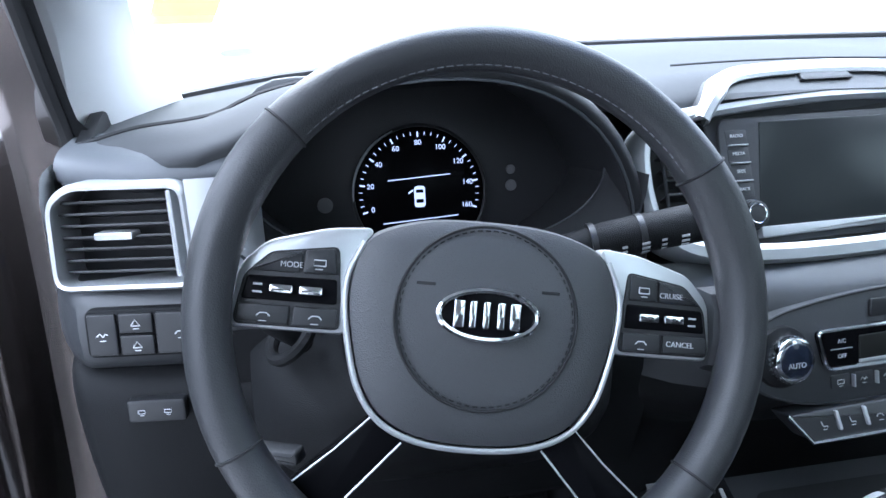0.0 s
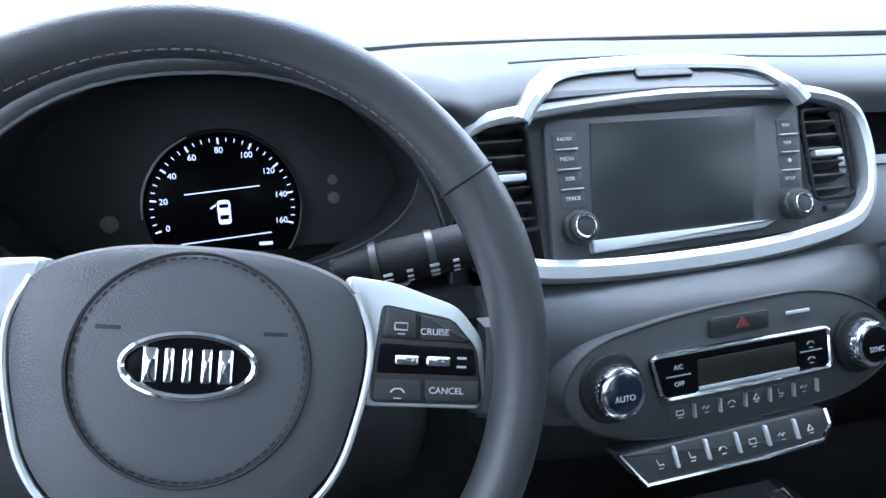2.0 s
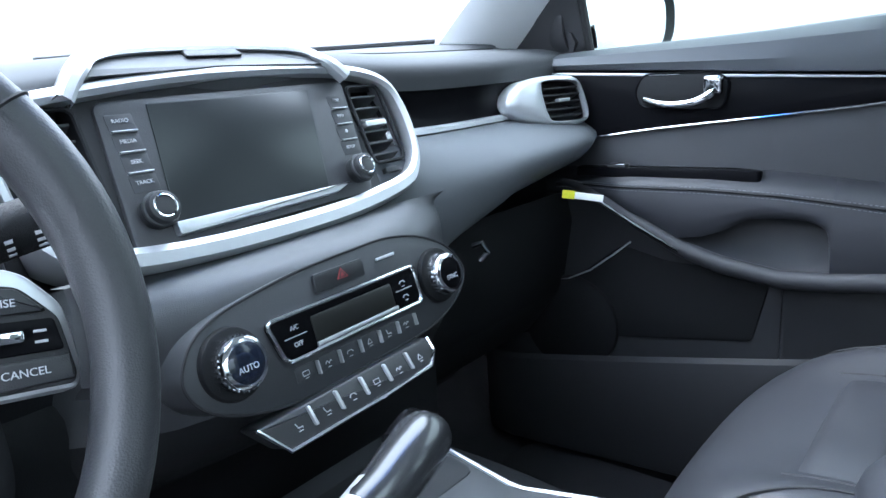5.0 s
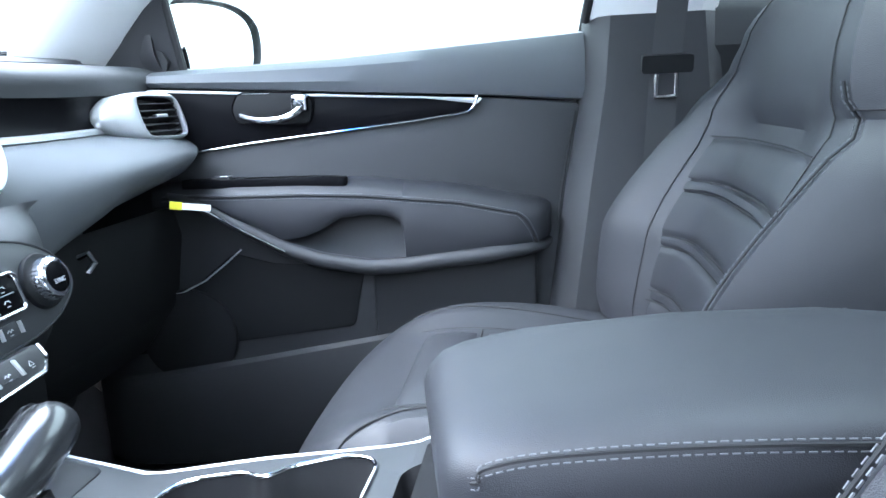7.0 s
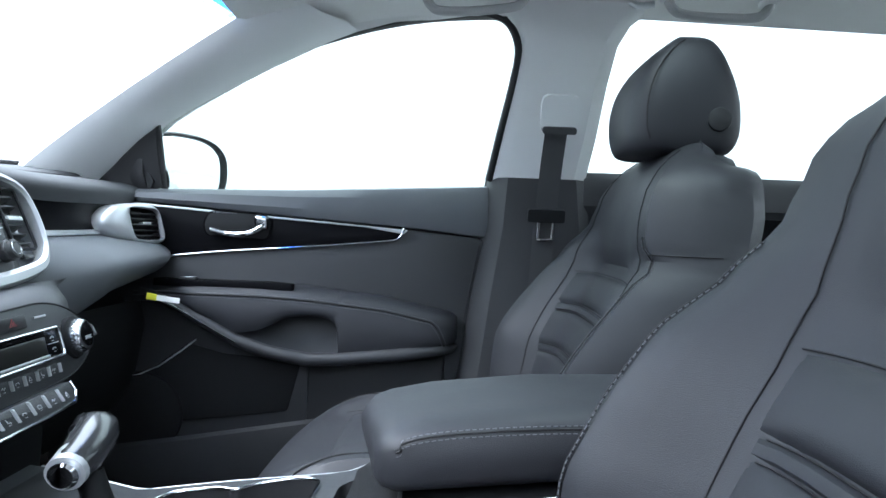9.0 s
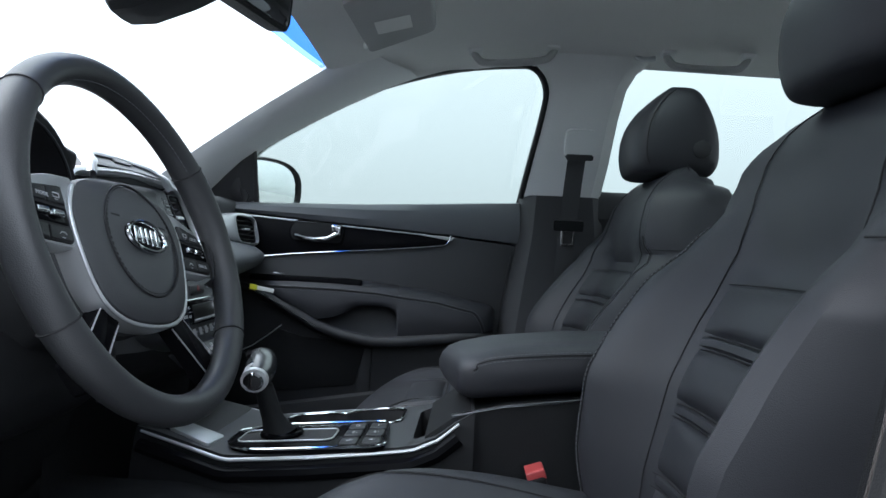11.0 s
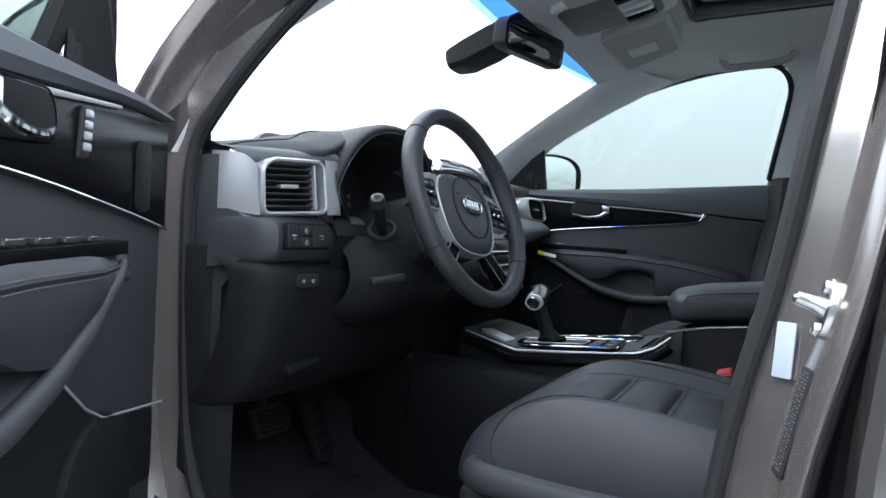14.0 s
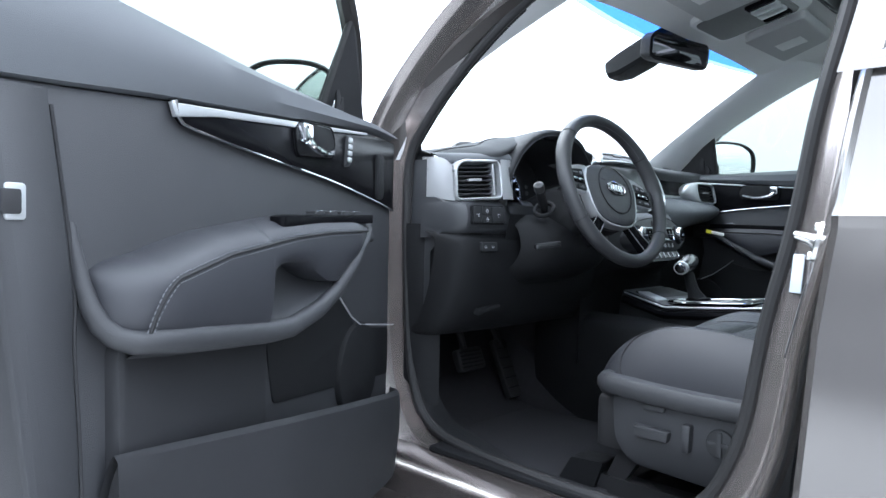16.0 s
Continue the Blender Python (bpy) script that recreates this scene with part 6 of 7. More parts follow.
for nm, x, y, z, wd, hg, lb in (("brake_pedal", -0.36, 0.43, 0.60, 0.10, 0.06, "wide black rubber brake pedal on a steel arm"), ("accelerator_pedal", -0.185, 0.445, 0.55, 0.055, 0.17, "tall black accelerator pedal")):
    pd = thing(nm, lb, "pedal", "pedals")
    pp, _ = frame_of((x, y, z), (1, 0, 0), (0, 0.45, 1))
    part("pad", slab(rounded(box2(-wd / 2, -hg / 2, wd / 2, hg / 2), 0.012), pp, -0.01, 0.008, 0.004), RUBBER, pd)
    for i in range(5):
        b = -hg / 2 + hg * (i + 1) / 6
        part("rib", slab(rounded(box2(-wd * 0.4, b - 0.003, wd * 0.4, b + 0.003), 0.001), pp, 0.006, 0.011, 0.001), HARD, pd)
    part("arm", tube([(x, y + 0.02, z + hg * 0.3), (x, y + 0.07, z + 0.15), (x, y + 0.12, z + 0.3)], 0.010, 8), DARK, pd)

# ---- console ----
console = thing("centre_console", "black centre console with chrome edges and cup holders", "centre console")
CX = 0.02
CON_R = ((-0.32, 0.134), (-0.25, 0.132), (-0.1, 0.118), (0.0, 0.098), (0.13, 0.094))
CON_L = ((-0.32, 0.120), (-0.1, 0.145), (0.0, 0.148), (0.13, 0.125))
rim_z = ((-0.33, 0.842), (-0.305, 0.832), (-0.275, 0.806), (-0.24, 0.791), (-0.19, 0.786), (-0.10, 0.778), (0.0, 0.770), (0.06, 0.783), (0.12, 0.796))
rows = []
for i in range(19):
    y = 0.13 - 0.45 * i / 18
    z = lerp(rim_z, y)
    hw = lerp(((-0.32, 0.120), (-0.1, 0.145), (0.0, 0.148), (0.13, 0.125)), y)
    hr_ = lerp(CON_R, y)
    rows.append([(CX - hw - 0.03, y, 0.45), (CX - hw - 0.025, y, 0.62), (CX - hw - 0.010, y, z - 0.05), (CX - hw, y, z - 0.012), (CX - hw + 0.006, y, z), (CX + hr_ - 0.006, y, z), (CX + hr_, y, z - 0.012), (CX + hr_ + 0.010, y, z - 0.05), (CX + hr_ + 0.025, y, 0.62), (CX + hr_ + 0.03, y, 0.45)])
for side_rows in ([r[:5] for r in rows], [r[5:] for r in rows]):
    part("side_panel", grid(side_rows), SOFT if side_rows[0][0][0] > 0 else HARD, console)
console_rim = [r[4] for r in rows] + [r[5] for r in rows[::-1]]
for s in (-1, 1):
    path = [(CX + s * (lerp(CON_L if s < 0 else CON_R, y) + 0.001), y, lerp(rim_z, y) - 0.004) for y in [0.12 - 0.42 * i / 30 for i in range(31)]]
    part("chrome_edge", tube(path, lambda t: 0.0022 + 0.0016 * abs(math.sin(3 * t)), 8, up=(0, 0, 1), flat=0.8), SILVER, console, "chrome edge strip")
    part("gloss_edge", tube([Vector(p) + Vector((s * 0.004, 0, -0.018)) for p in path], 0.010, 8, up=(0, 0, 1), flat=1.0), GLOSS, console)
# knee bolster at the console's flank
for s in (-1, 1):
    part("flank", grid(refine([[(CX + s * (0.150 + 0.034 * math.sin(math.pi * t / 16) + o), 0.37 - 0.52 * t / 16, z) for z, o in ((0.44, 0.0), (0.55, 0.016), (0.64, 0.024), (0.69, 0.018), (0.72, 0.003), (0.735, -0.035))] for t in range(17)], 20)), HARD, console, angle=80)


def con(a, b, w=0.0):
    return Vector((a, b, lerp(rim_z, b) + w))


gp = rounded([(-0.118, -0.205), (0.020, -0.195), (0.016, -0.020), (-0.020, 0.012), (-0.095, 0.010), (-0.120, -0.030)], 0.02)
part("shifter_panel", slab(gp, con, -0.004, 0.006, 0.002), GLOSS, console, "gloss black shifter panel")
part("panel_rim", tube([con(p.x, p.y, 0.006) for p in gp], 0.0022, 6, closed=True), CHROME, console)
part("shift_slot", slab(rounded(box2(-0.085, -0.130, -0.025, 0.0), 0.015), con, 0.004, 0.0085, 0.001), DARK, console)
part("slot_rim", tube([con(p.x, p.y, 0.008) for p in rounded(box2(-0.085, -0.130, -0.025, 0.0), 0.015)], 0.0012, 6, closed=True), SILVER, console)
for i, (a, b) in enumerate(((-0.098, -0.155), (-0.058, -0.155), (-0.020, -0.155), (-0.098, -0.185), (-0.058, -0.185), (-0.020, -0.185))):
    part("button", slab(rounded(box2(a - 0.014, b - 0.012, a + 0.016, b + 0.012), 0.003), con, 0.005, 0.010, 0.002), BUTTON, console)
    icon(con, a, b, 0.004, 0.0104, ("seat", "wave", "box", "fan", "zig", "wave")[i], PRINT, console)
cup = rounded([(0.026, -0.212), (0.118, -0.214), (0.130, -0.180), (0.114, -0.134), (0.096, -0.117), (0.108, -0.095), (0.098, -0.042), (0.062, -0.028), (0.030, -0.046), (0.028, -0.105), (0.036, -0.118), (0.028, -0.130)], 0.024, 6)
well = rounded(box2(-0.070, -0.288, 0.100, -0.238), 0.014, 5)
deck = bmesh.new()
for path in (console_rim, [con(p.x, p.y) for p in cup], [con(p.x, p.y) for p in well]):
    vs_ = [deck.verts.new(p) for p in path]
    for q in range(len(vs_)):
        deck.edges.new((vs_[q - 1], vs_[q]))
bmesh.ops.triangle_fill(deck, use_beauty=True, use_dissolve=False, edges=list(deck.edges))
part("deck", deck, SOFT_SHADED, console, "soft grey console deck", angle=20)
part("cup_holder", grid([[con(p.x, p.y, 0.001) for p in cup], [con(p.x, p.y, -0.030) for p in inset(cup, 0.003)], [con(p.x, p.y, -0.070) for p in inset(cup, 0.006)], [con(p.x * 0.2 + 0.06, p.y * 0.2 - 0.10, -0.071) for p in cup]], loop_v=True), DARK, console, "black double cup holder")
part("rear_bin", grid([[con(p.x, p.y, 0.001) for p in well], [con(p.x, p.y, -0.045) for p in inset(well, 0.004)], [con(p.x * 0.1 + 0.015, p.y * 0.1 - 0.235, -0.046) for p in well]], loop_v=True), DARK, console, "dark open bin before the armrest")
part("cup_rim", tube([con(p.x, p.y, 0.002) for p in cup], 0.0020, 8, closed=True), CHROME, console, "chrome cup holder rim")
part("front_tray", slab(rounded([(-0.100, 0.035), (0.105, 0.035), (0.10, 0.105), (-0.085, 0.105)], 0.012), con, -0.002, 0.004, 0.002), DARK, console)
part("tray_lid", slab(rounded([(-0.112, 0.028), (-0.062, 0.022), (-0.045, 0.085), (-0.085, 0.098)], 0.006), con, 0.0, 0.005, 0.002), SILVER, console, "bright silver tray edge")
rows = []
for y in (-0.255, -0.29, -0.36, -0.48, -0.62):
    z = lerp(((-0.62, 0.875), (-0.42, 0.858), (-0.31, 0.842), (-0.255, 0.80)), y)
    rows.append([(-0.092, y, 0.46), (-0.092, y, z - 0.02), (-0.086, y, z), (0.128, y, z), (0.134, y, z - 0.02), (0.134, y, 0.46)])
part("storage_box", grid(rows, cap=True), HARD, console)
part("chrome_edge", tube([(-0.093, -0.29, 0.832), (-0.0935, -0.36, 0.848), (-0.0935, -0.46, 0.861)], 0.0022, 6), CHROME, console)
arm = part("armrest_lid", grid([[(0.016 + 0.100 * sx_ * e, y - 0.030 * (0.5 - 0.5 * sx_) * max(0.0, min(1.0, (y + 0.42) / 0.14)), z0 + (z1 - z0) * (0.5 + 0.5 * sz)) for sx_, sz in [(math.copysign(abs(math.cos(k * math.pi / 14)) ** 0.45, math.cos(k * math.pi / 14)), math.copysign(abs(math.sin(k * math.pi / 14)) ** 0.55, math.sin(k * math.pi / 14))) for k in range(28)]] for y, z0, z1, e in ((-0.263, 0.866, 0.884, 0.70), (-0.266, 0.856, 0.895, 0.82), (-0.275, 0.849, 0.905, 0.93), (-0.292, 0.846, 0.912, 0.985), (-0.34, 0.850, 0.923, 1.0), (-0.45, 0.860, 0.936, 1.0), (-0.55, 0.868, 0.940, 1.0), (-0.62, 0.875, 0.935, 0.98), (-0.635, 0.885, 0.92, 0.92))], loop_v=True, cap=True), LEATHER, console, "padded leather armrest lid")
for s in (-1, 1):
    pa = [(0.016 + s * 0.0965, y, z) for y, z in ((-0.295, 0.893), (-0.315, 0.901), (-0.36, 0.910), (-0.45, 0.919), (-0.58, 0.925))]
    pa = spline([(0.016 + s * 0.066, -0.2665 - (0.028 if s < 0 else 0), 0.880)] + [(x, y - (0.024 if s < 0 and y > -0.3 else 0.008 if s < 0 and y > -0.33 else 0), z) for x, y, z in pa], 40)
    for k in (0.0035, -0.0035):
        part("stitching", dashes([p + Vector((s * 0.0035, 0, k)) for p in pa], 0.004, 0.002, 0.0005), THREAD, arm, "light grey stitching")
    part("seam", tube([p + Vector((s * 0.0025, 0, 0)) for p in pa], 0.0012, 5), SEAM, arm)

shifter = thing("gear_shifter", "black leather gear lever with silver-capped knob", "gear lever")
part("stem", tube([(-0.056, -0.052, 0.782), (-0.054, -0.040, 0.806), (-0.052, -0.024, 0.850)], lambda t: 0.024 - 0.011 * min(1, t * 1.7), 14), HARD, shifter)
part("boot_ring", ring(con, -0.056, -0.055, 0.026, 0.004, 0.012, 28), GLOSS, shifter)
KNOB = material("polished black grip", (0.020, 0.021, 0.023), 0.24, spec=0.6, coat=0.3)
kn = spline([(-0.084, -0.022, 0.864), (-0.060, -0.020, 0.868), (-0.030, -0.014, 0.874), (-0.004, -0.006, 0.876), (0.014, 0.002, 0.870)], 20)
part("knob", tube(kn, lambda t: 0.0170 + 0.0048 * math.sin(math.pi * min(1, 0.1 + t * 0.6)) - 0.013 * (max(0.0, t - 0.70) / 0.30) ** 2, 18, up=(0, 0, 1), flat=0.92), KNOB, shifter, "smooth black grip")
part("collar", tube([(-0.092, -0.0226, 0.8627), (-0.078, -0.0212, 0.865), (-0.066, -0.020, 0.867)], lambda t: 0.0182 + 0.0018 * t, 18, up=(0, 0, 1), flat=0.9), SILVER, shifter, "silver collar")
part("cap", tube([(-0.099, -0.023, 0.862), (-0.096, -0.023, 0.8622), (-0.088, -0.022, 0.8635)], lambda t: 0.011 + 0.003 * min(1, t * 2), 16, up=(0, 0, 1), flat=0.9), CHROME, shifter, "chrome release button")
part("button_strip", tube([p + Vector((0.004, 0.017, 0.008)) for p in kn[9:17]], 0.0075, 8), GLOSS, shifter)

tag = thing("paper_tag", "yellow and white paper tag tucked at the door", "paper tag")
tp, _ = frame_of((0.557, 0.165, 0.946), (0.6, -0.7, -0.18), (0.2, 0.1, 1))
part("paper", slab(box2(-0.012, -0.005, 0.030, 0.005), tp, 0, 0.001, 0.0002), PAPER, tag)
part("yellow_end", slab(box2(-0.030, -0.006, -0.012, 0.006), tp, 0, 0.0012, 0.0002), YELLOW, tag)

# ---- front seats ----
def seat(x0, driver):
    s_out = -1 if driver else 1
    root = thing("front_seat", "black leather front seat with ribbed insert and bolsters" + (" and power controls" if driver else ""), "car seat", "front seats")
    yc = ((0.70, -0.490), (0.80, -0.505), (0.90, -0.535), (0.96, -0.562), (1.02, -0.594), (1.05, -0.606), (1.08, -0.606), (1.12, -0.608), (1.16, -0.618), (1.19, -0.636), (1.215, -0.660), (1.235, -0.700))
    bo = ((0.70, 0.07), (0.80, 0.082), (0.88, 0.086), (0.93, 0.076), (0.965, 0.058), (1.01, 0.030), (1.04, 0.013), (1.06, 0.003), (1.21, 0.0))
    hwt = ((0.70, 0.235), (0.80, 0.245), (0.95, 0.250), (1.03, 0.244), (1.07, 0.228), (1.12, 0.220), (1.17, 0.208), (1.20, 0.190), (1.22, 0.168), (1.235, 0.140))
    RY = ((0.70, -0.650), (0.90, -0.700), (1.02, -0.748), (1.12, -0.768), (1.20, -0.768), (1.235, -0.756))

    lift = 0.022 if driver else 0.0
    full = ((0.70, 0.025), (0.76, 0.042), (0.80, 0.056), (0.85, 0.069), (0.91, 0.081), (0.97, 0.077), (1.025, 0.070), (1.055, 0.057), (1.067, 0.050), (1.09, 0.024), (1.11, 0.006), (1.14, 0.0))

    def back(v, z):
        """Front skin of the backrest: v from -1 to 1."""
        hw, a = lerp(hwt, z), abs(v)
        plump = driver or v > 0
        b, c = (lerp(full, z) + (0.0 if driver else lerp(((0.70, 0.008), (0.80, 0.016), (0.93, 0.015), (1.03, 0.0)), z)), 0.79) if plump else (lerp(bo, z) * 0.45, 0.83)
        bulge = math.exp(-((a - c) / (0.165 if not plump or a > c and driver else 0.21 if a > c else 0.24)) ** 2) * b - (0.004 if plump else 0.016) * math.exp(-((z - 1.055) / 0.018) ** 2) * max(0.0, min(1.0, (a - 0.60) / 0.2))
        dish = -0.012 * math.exp(-(a / 0.5) ** 4) * (1 if z < 1.05 else 0.4)
        side = (-0.11 if driver or v < 0 else -0.075) * lerp(((0.95, 1.0), (1.10, 0.75), (1.235, 0.45)), z) * max(0.0, (a - (0.86 if driver or v < 0 else 0.80)) / (0.14 if driver or v < 0 else 0.20)) ** 2.0
        corner = 0.040 * max(0.0, (z - 1.15) / 0.085) ** 1.5 * max(0.0, (a - 0.55) / 0.45) ** 2
        return Vector((x0 + v * hw, max(lerp(yc, z - lift if z < 1.06 else z) + bulge + dish + side, lerp(RY, z) + 0.040), z - corner))

    zs = [0.70 + 0.535 * i / 34 for i in range(35)]
    rows = []
    for z in zs:
        fr = [back(-1 + 2 * i / 28, z) for i in range(29)]
        hw, y = lerp(hwt, z), lerp(yc, z)
        ry = lerp(RY, z)
        drop = 0.040 * max(0.0, (z - 1.15) / 0.085) ** 1.5
        rear = [Vector((x0 + hw * k, ry + d, z - drop)) for k, d in ((0.985, 0.034), (0.90, 0.012), (0.5, 0.003), (0.0, 0.0), (-0.5, 0.003), (-0.90, 0.012), (-0.985, 0.034))]
        rows.append(fr + rear)
    for k, dz in ((0.93, 0.010), (0.78, 0.017), (0.5, 0.021)):
        base = rows[34]
        c = sum(base, Vector()) / len(base)
        rows.append([Vector((c.x + (p.x - c.x) * k, c.y + (p.y - c.y) * k, p.z + dz)) for p in base])
    part("backrest", grid(rows, loop_v=True, cap=True), LEATHER, root, "bolstered leather backrest")

    def patch(v0, v1, z0, z1, lift, puff, n=12, k=8, rib=None):
        rows = []
        for i in range(n + 1):
            z = z0 + (z1 - z0) * i / n
            row = []
            for j in range(k + 1):
                t = j / k
                e = 1 - (2 * i / n - 1) ** 4
                f = 1 - (2 * t - 1) ** 6
                p = back(v0 + (v1 - v0) * t, z)
                row.append(p + Vector((0, 1, 0.35)) * (lift + puff * e * f if 0 < i < n and 0 < j < k else -0.002))
            rows.append(row)
        return grid(rows)

    # upper panel, then ribbed insert segments
    rw = 0.46 if driver else 0.63
    ro = 0.46 if driver else 0.56
    cuts = (1.026, 0.972, 0.958, 0.900, 0.886, 0.826, 0.812, 0.74)
    for i in range(4):
        part("rib_panel", patch(-rw + 0.02 * i, ro - 0.02 * i, cuts[2 * i + 1], cuts[2 * i], 0.001, 0.008), LEATHER, root)
    for i in range(3):
        part("rib", patch(-rw + 0.01 + 0.02 * i, ro - 0.01 - 0.02 * i, cuts[2 * i + 2] , cuts[2 * i + 1], 0.0005, 0.005, 4), LEATHER, root)
    for z in (1.028, 0.972, 0.958, 0.900, 0.886, 0.826, 0.812):
        vv = rw - (0.01 if z > 1 else 0.06)
        part("seam", tube([back(-vv + (vv + ro - rw + vv) * i / 20, z) + Vector((0, 0.0015, 0)) for i in range(21)], 0.0008, 5), SEAM, root)
    for s in (-1, 1):
        p1 = [back(s * (lerp(((0.75, rw - 0.01), (1.02, rw + 0.02), (1.06, rw + 0.05), (1.12, rw + 0.07), (1.20, rw + 0.09)), z) - (0.07 if not driver and s > 0 else 0.0)), z) + Vector((0, 0.0012, 0)) for z in zs[4:34]]
        part("seam", tube(p1, 0.0008, 5), SEAM, root)
        p2 = [back(s * (0.80 if driver else 0.815), z) + Vector((s * 0.001, 0.0015, 0)) for z in zs[3:26]]
        if (s > 0) == driver:
            part("piping", tube(p2, 0.0013, 5), SEAM, root)
        part("seam", tube([back(s * (0.80 + 0.195 * i / 10), 1.070) + Vector((s * 0.0006, 0.0008, 0)) for i in range(11)], 0.0010, 5), SEAM, root)
        if (s > 0) == driver:
            part("stitching", join(dashes([p + Vector((s * 0.004, -0.0005, 0)) for p in p2], 0.004, 0.002, 0.0006), dashes([p + Vector((-s * 0.004, 0.0012, 0)) for p in p2], 0.004, 0.002, 0.0006)), THREAD, root, "light grey double stitching")
    # headrest
    hr = []
    for t, y0, y1, hw in ((0.0, -0.625, -0.745, 0.088), (0.03, -0.612, -0.762, 0.098), (0.15, -0.604, -0.774, 0.106), (0.35, -0.604, -0.772, 0.110), (0.55, -0.614, -0.762, 0.108), (0.75, -0.634, -0.748, 0.100), (0.90, -0.658, -0.734, 0.086), (0.97, -0.674, -0.722, 0.068), (1.0, -0.684, -0.712, 0.045)):
        z = 1.218 + 0.172 * t + 0.010 * math.sin(math.pi * t)
        m, d = (y0 + y1) / 2, (y0 - y1) / 2
        hr.append([(x0 - 0.01 * s_out * 0 + hw * math.copysign(abs(math.cos(a)) ** 0.55, math.cos(a)), m + d * math.copysign(abs(math.sin(a)) ** 0.6, math.sin(a)) + 0.012 * (abs(math.cos(a)) ** 3) * (1 if math.sin(a) > 0 else 0), z + (-0.020 * (-(m + d * math.sin(a)) - 0.60) if t < 0.2 else 0)) for a in [2 * math.pi * k / 32 for k in range(32)]])
    hr = [list(r) for r in zip(*[spline(c, 26) for c in zip(*hr)])]
    head = part("headrest", grid(hr, loop_v=True, cap=True), LEATHER, root, "black leather headrest")
    for s in (-1, 1):
        edge = [(x0 + s * hw * 0.985, y0 - 0.020, 1.223 + 0.168 * t + 0.010 * math.sin(math.pi * t)) for t, y0, hw in ((0.05, -0.612, 0.098), (0.15, -0.604, 0.106), (0.35, -0.604, 0.110), (0.55, -0.614, 0.108), (0.75, -0.634, 0.100), (0.90, -0.658, 0.086))]
        part("seam", tube(spline(edge, 16), 0.0013, 5), SEAM, head)
        part("post", tube([(x0 + s * 0.06, -0.715, 1.15), (x0 + s * 0.06, -0.700, 1.245)], 0.007, 8), STEEL, root)
    part("headrest_button", disc(lambda a, b, w=0.0: Vector((x0 - s_out * (0.104 + w), -0.725 + a, 1.262 + b)), 0, 0, 0.017, -0.004, 0.005, 24), BUTTON, head)

    # cushion
    roll = ((0.0, 0.645), (0.004, 0.668), (0.015, 0.694), (0.035, 0.719), (0.065, 0.741), (0.10, 0.755), (0.15, 0.765), (0.20, 0.768), (0.27, 0.764), (0.37, 0.750), (0.47, 0.738), (0.53, 0.735))
    hwc = ((-0.05, 0.250), (-0.2, 0.254), (-0.45, 0.255), (-0.58, 0.24))

    def cush(v, y):
        """A pillow with a rolled front edge and rounded front corners."""
        a = abs(v)
        yb = -0.052 - 0.015 * a ** 2 - 0.105 * a ** 6
        y2 = yb + (y + 0.05) * (-0.58 - yb) / -0.53
        d = yb - y2
        k = min(1.0, d / 0.13)
        z = float(np.interp(d, ROLL_D, ROLL_Z)) + 0.022 * math.exp(-((a - 0.76) / 0.17) ** 2) * k - 0.008 * math.exp(-(a / 0.5) ** 4) * k
        z = 0.64 + (z - 0.64) * (1 - 0.82 * max(0.0, (a - 0.74) / 0.26) ** 2.6)
        return Vector((x0 + v * lerp(hwc, y), y2, z))
    fine = spline([(p[0], 0.0, p[1]) for p in roll], 80)
    ROLL_D, ROLL_Z = [p.x for p in fine], [p.z for p in fine]
    ysx = [-0.05, -0.0525, -0.056, -0.063, -0.073, -0.087, -0.105, -0.13, -0.16, -0.20, -0.25, -0.30, -0.36, -0.42, -0.47, -0.52, -0.58]
    ysf = [float(np.interp(i / 40, [k / (len(ysx) - 1) for k in range(len(ysx))], ysx)) for i in range(41)]
    rows = []
    for y in ysf:
        r = [cush(-1 + 2 * i / 28, y) for i in range(29)]
        zb = 0.635
        e = r[-1], r[0]
        r += [Vector((e[0].x - 0.004, e[0].y, zb)), Vector((e[1].x + 0.004, e[1].y, zb))]
        rows.append(r)
    part("cushion", grid(rows, loop_v=True, cap=True), LEATHER, root, "leather seat cushion with bolsters")

    def cpatch(v0, v1, y0, y1, puff):
        rows = []
        for i in range(13):
            row = []
            for j in range(9):
                p = cush(v0 + (v1 - v0) * j / 8, y0 + (y1 - y0) * i / 12)
                row.append(p + Vector((0, 0, 0.0015 + puff * (1 - (i / 6 - 1) ** 4) * (1 - (j / 4 - 1) ** 6) if 0 < i < 12 and 0 < j < 8 else -0.002)))
            rows.append(row)
        return grid(rows)
    ycuts = (-0.185, -0.262, -0.272, -0.345, -0.355, -0.425, -0.435, -0.53)
    for i in range(4):
        part("cushion_panel", cpatch(-0.50, 0.50, ycuts[2 * i], ycuts[2 * i + 1], 0.008), LEATHER, root)
        part("seam", tube([cush(-0.50 + k / 16, ycuts[2 * i + 1] - 0.005) + Vector((0, 0, -0.0004)) for k in range(17)], 0.0016, 5), SEAM, root)
    for s in (-1, 1):
        part("seam", tube([cush(s * 0.525, y) + Vector((0, 0, -0.0004)) for y in [-0.175 - 0.385 * k / 24 for k in range(25)]], 0.0016, 5), SEAM, root)
        part("piping", tube(spline([cush(s * q, y) + Vector((0, 0, 0.0002)) for q, y in ((0.985, -0.10), (0.955, -0.082), (0.90, -0.078), (0.84, -0.090), (0.79, -0.115), (0.75, -0.15), (0.715, -0.21), (0.69, -0.30), (0.67, -0.42), (0.66, -0.55))], 60), 0.0015, 5), SEAM, root)
    # base: skirt, side covers, rails
    for s in (-1, 1):
        xo = x0 + s * 0.245
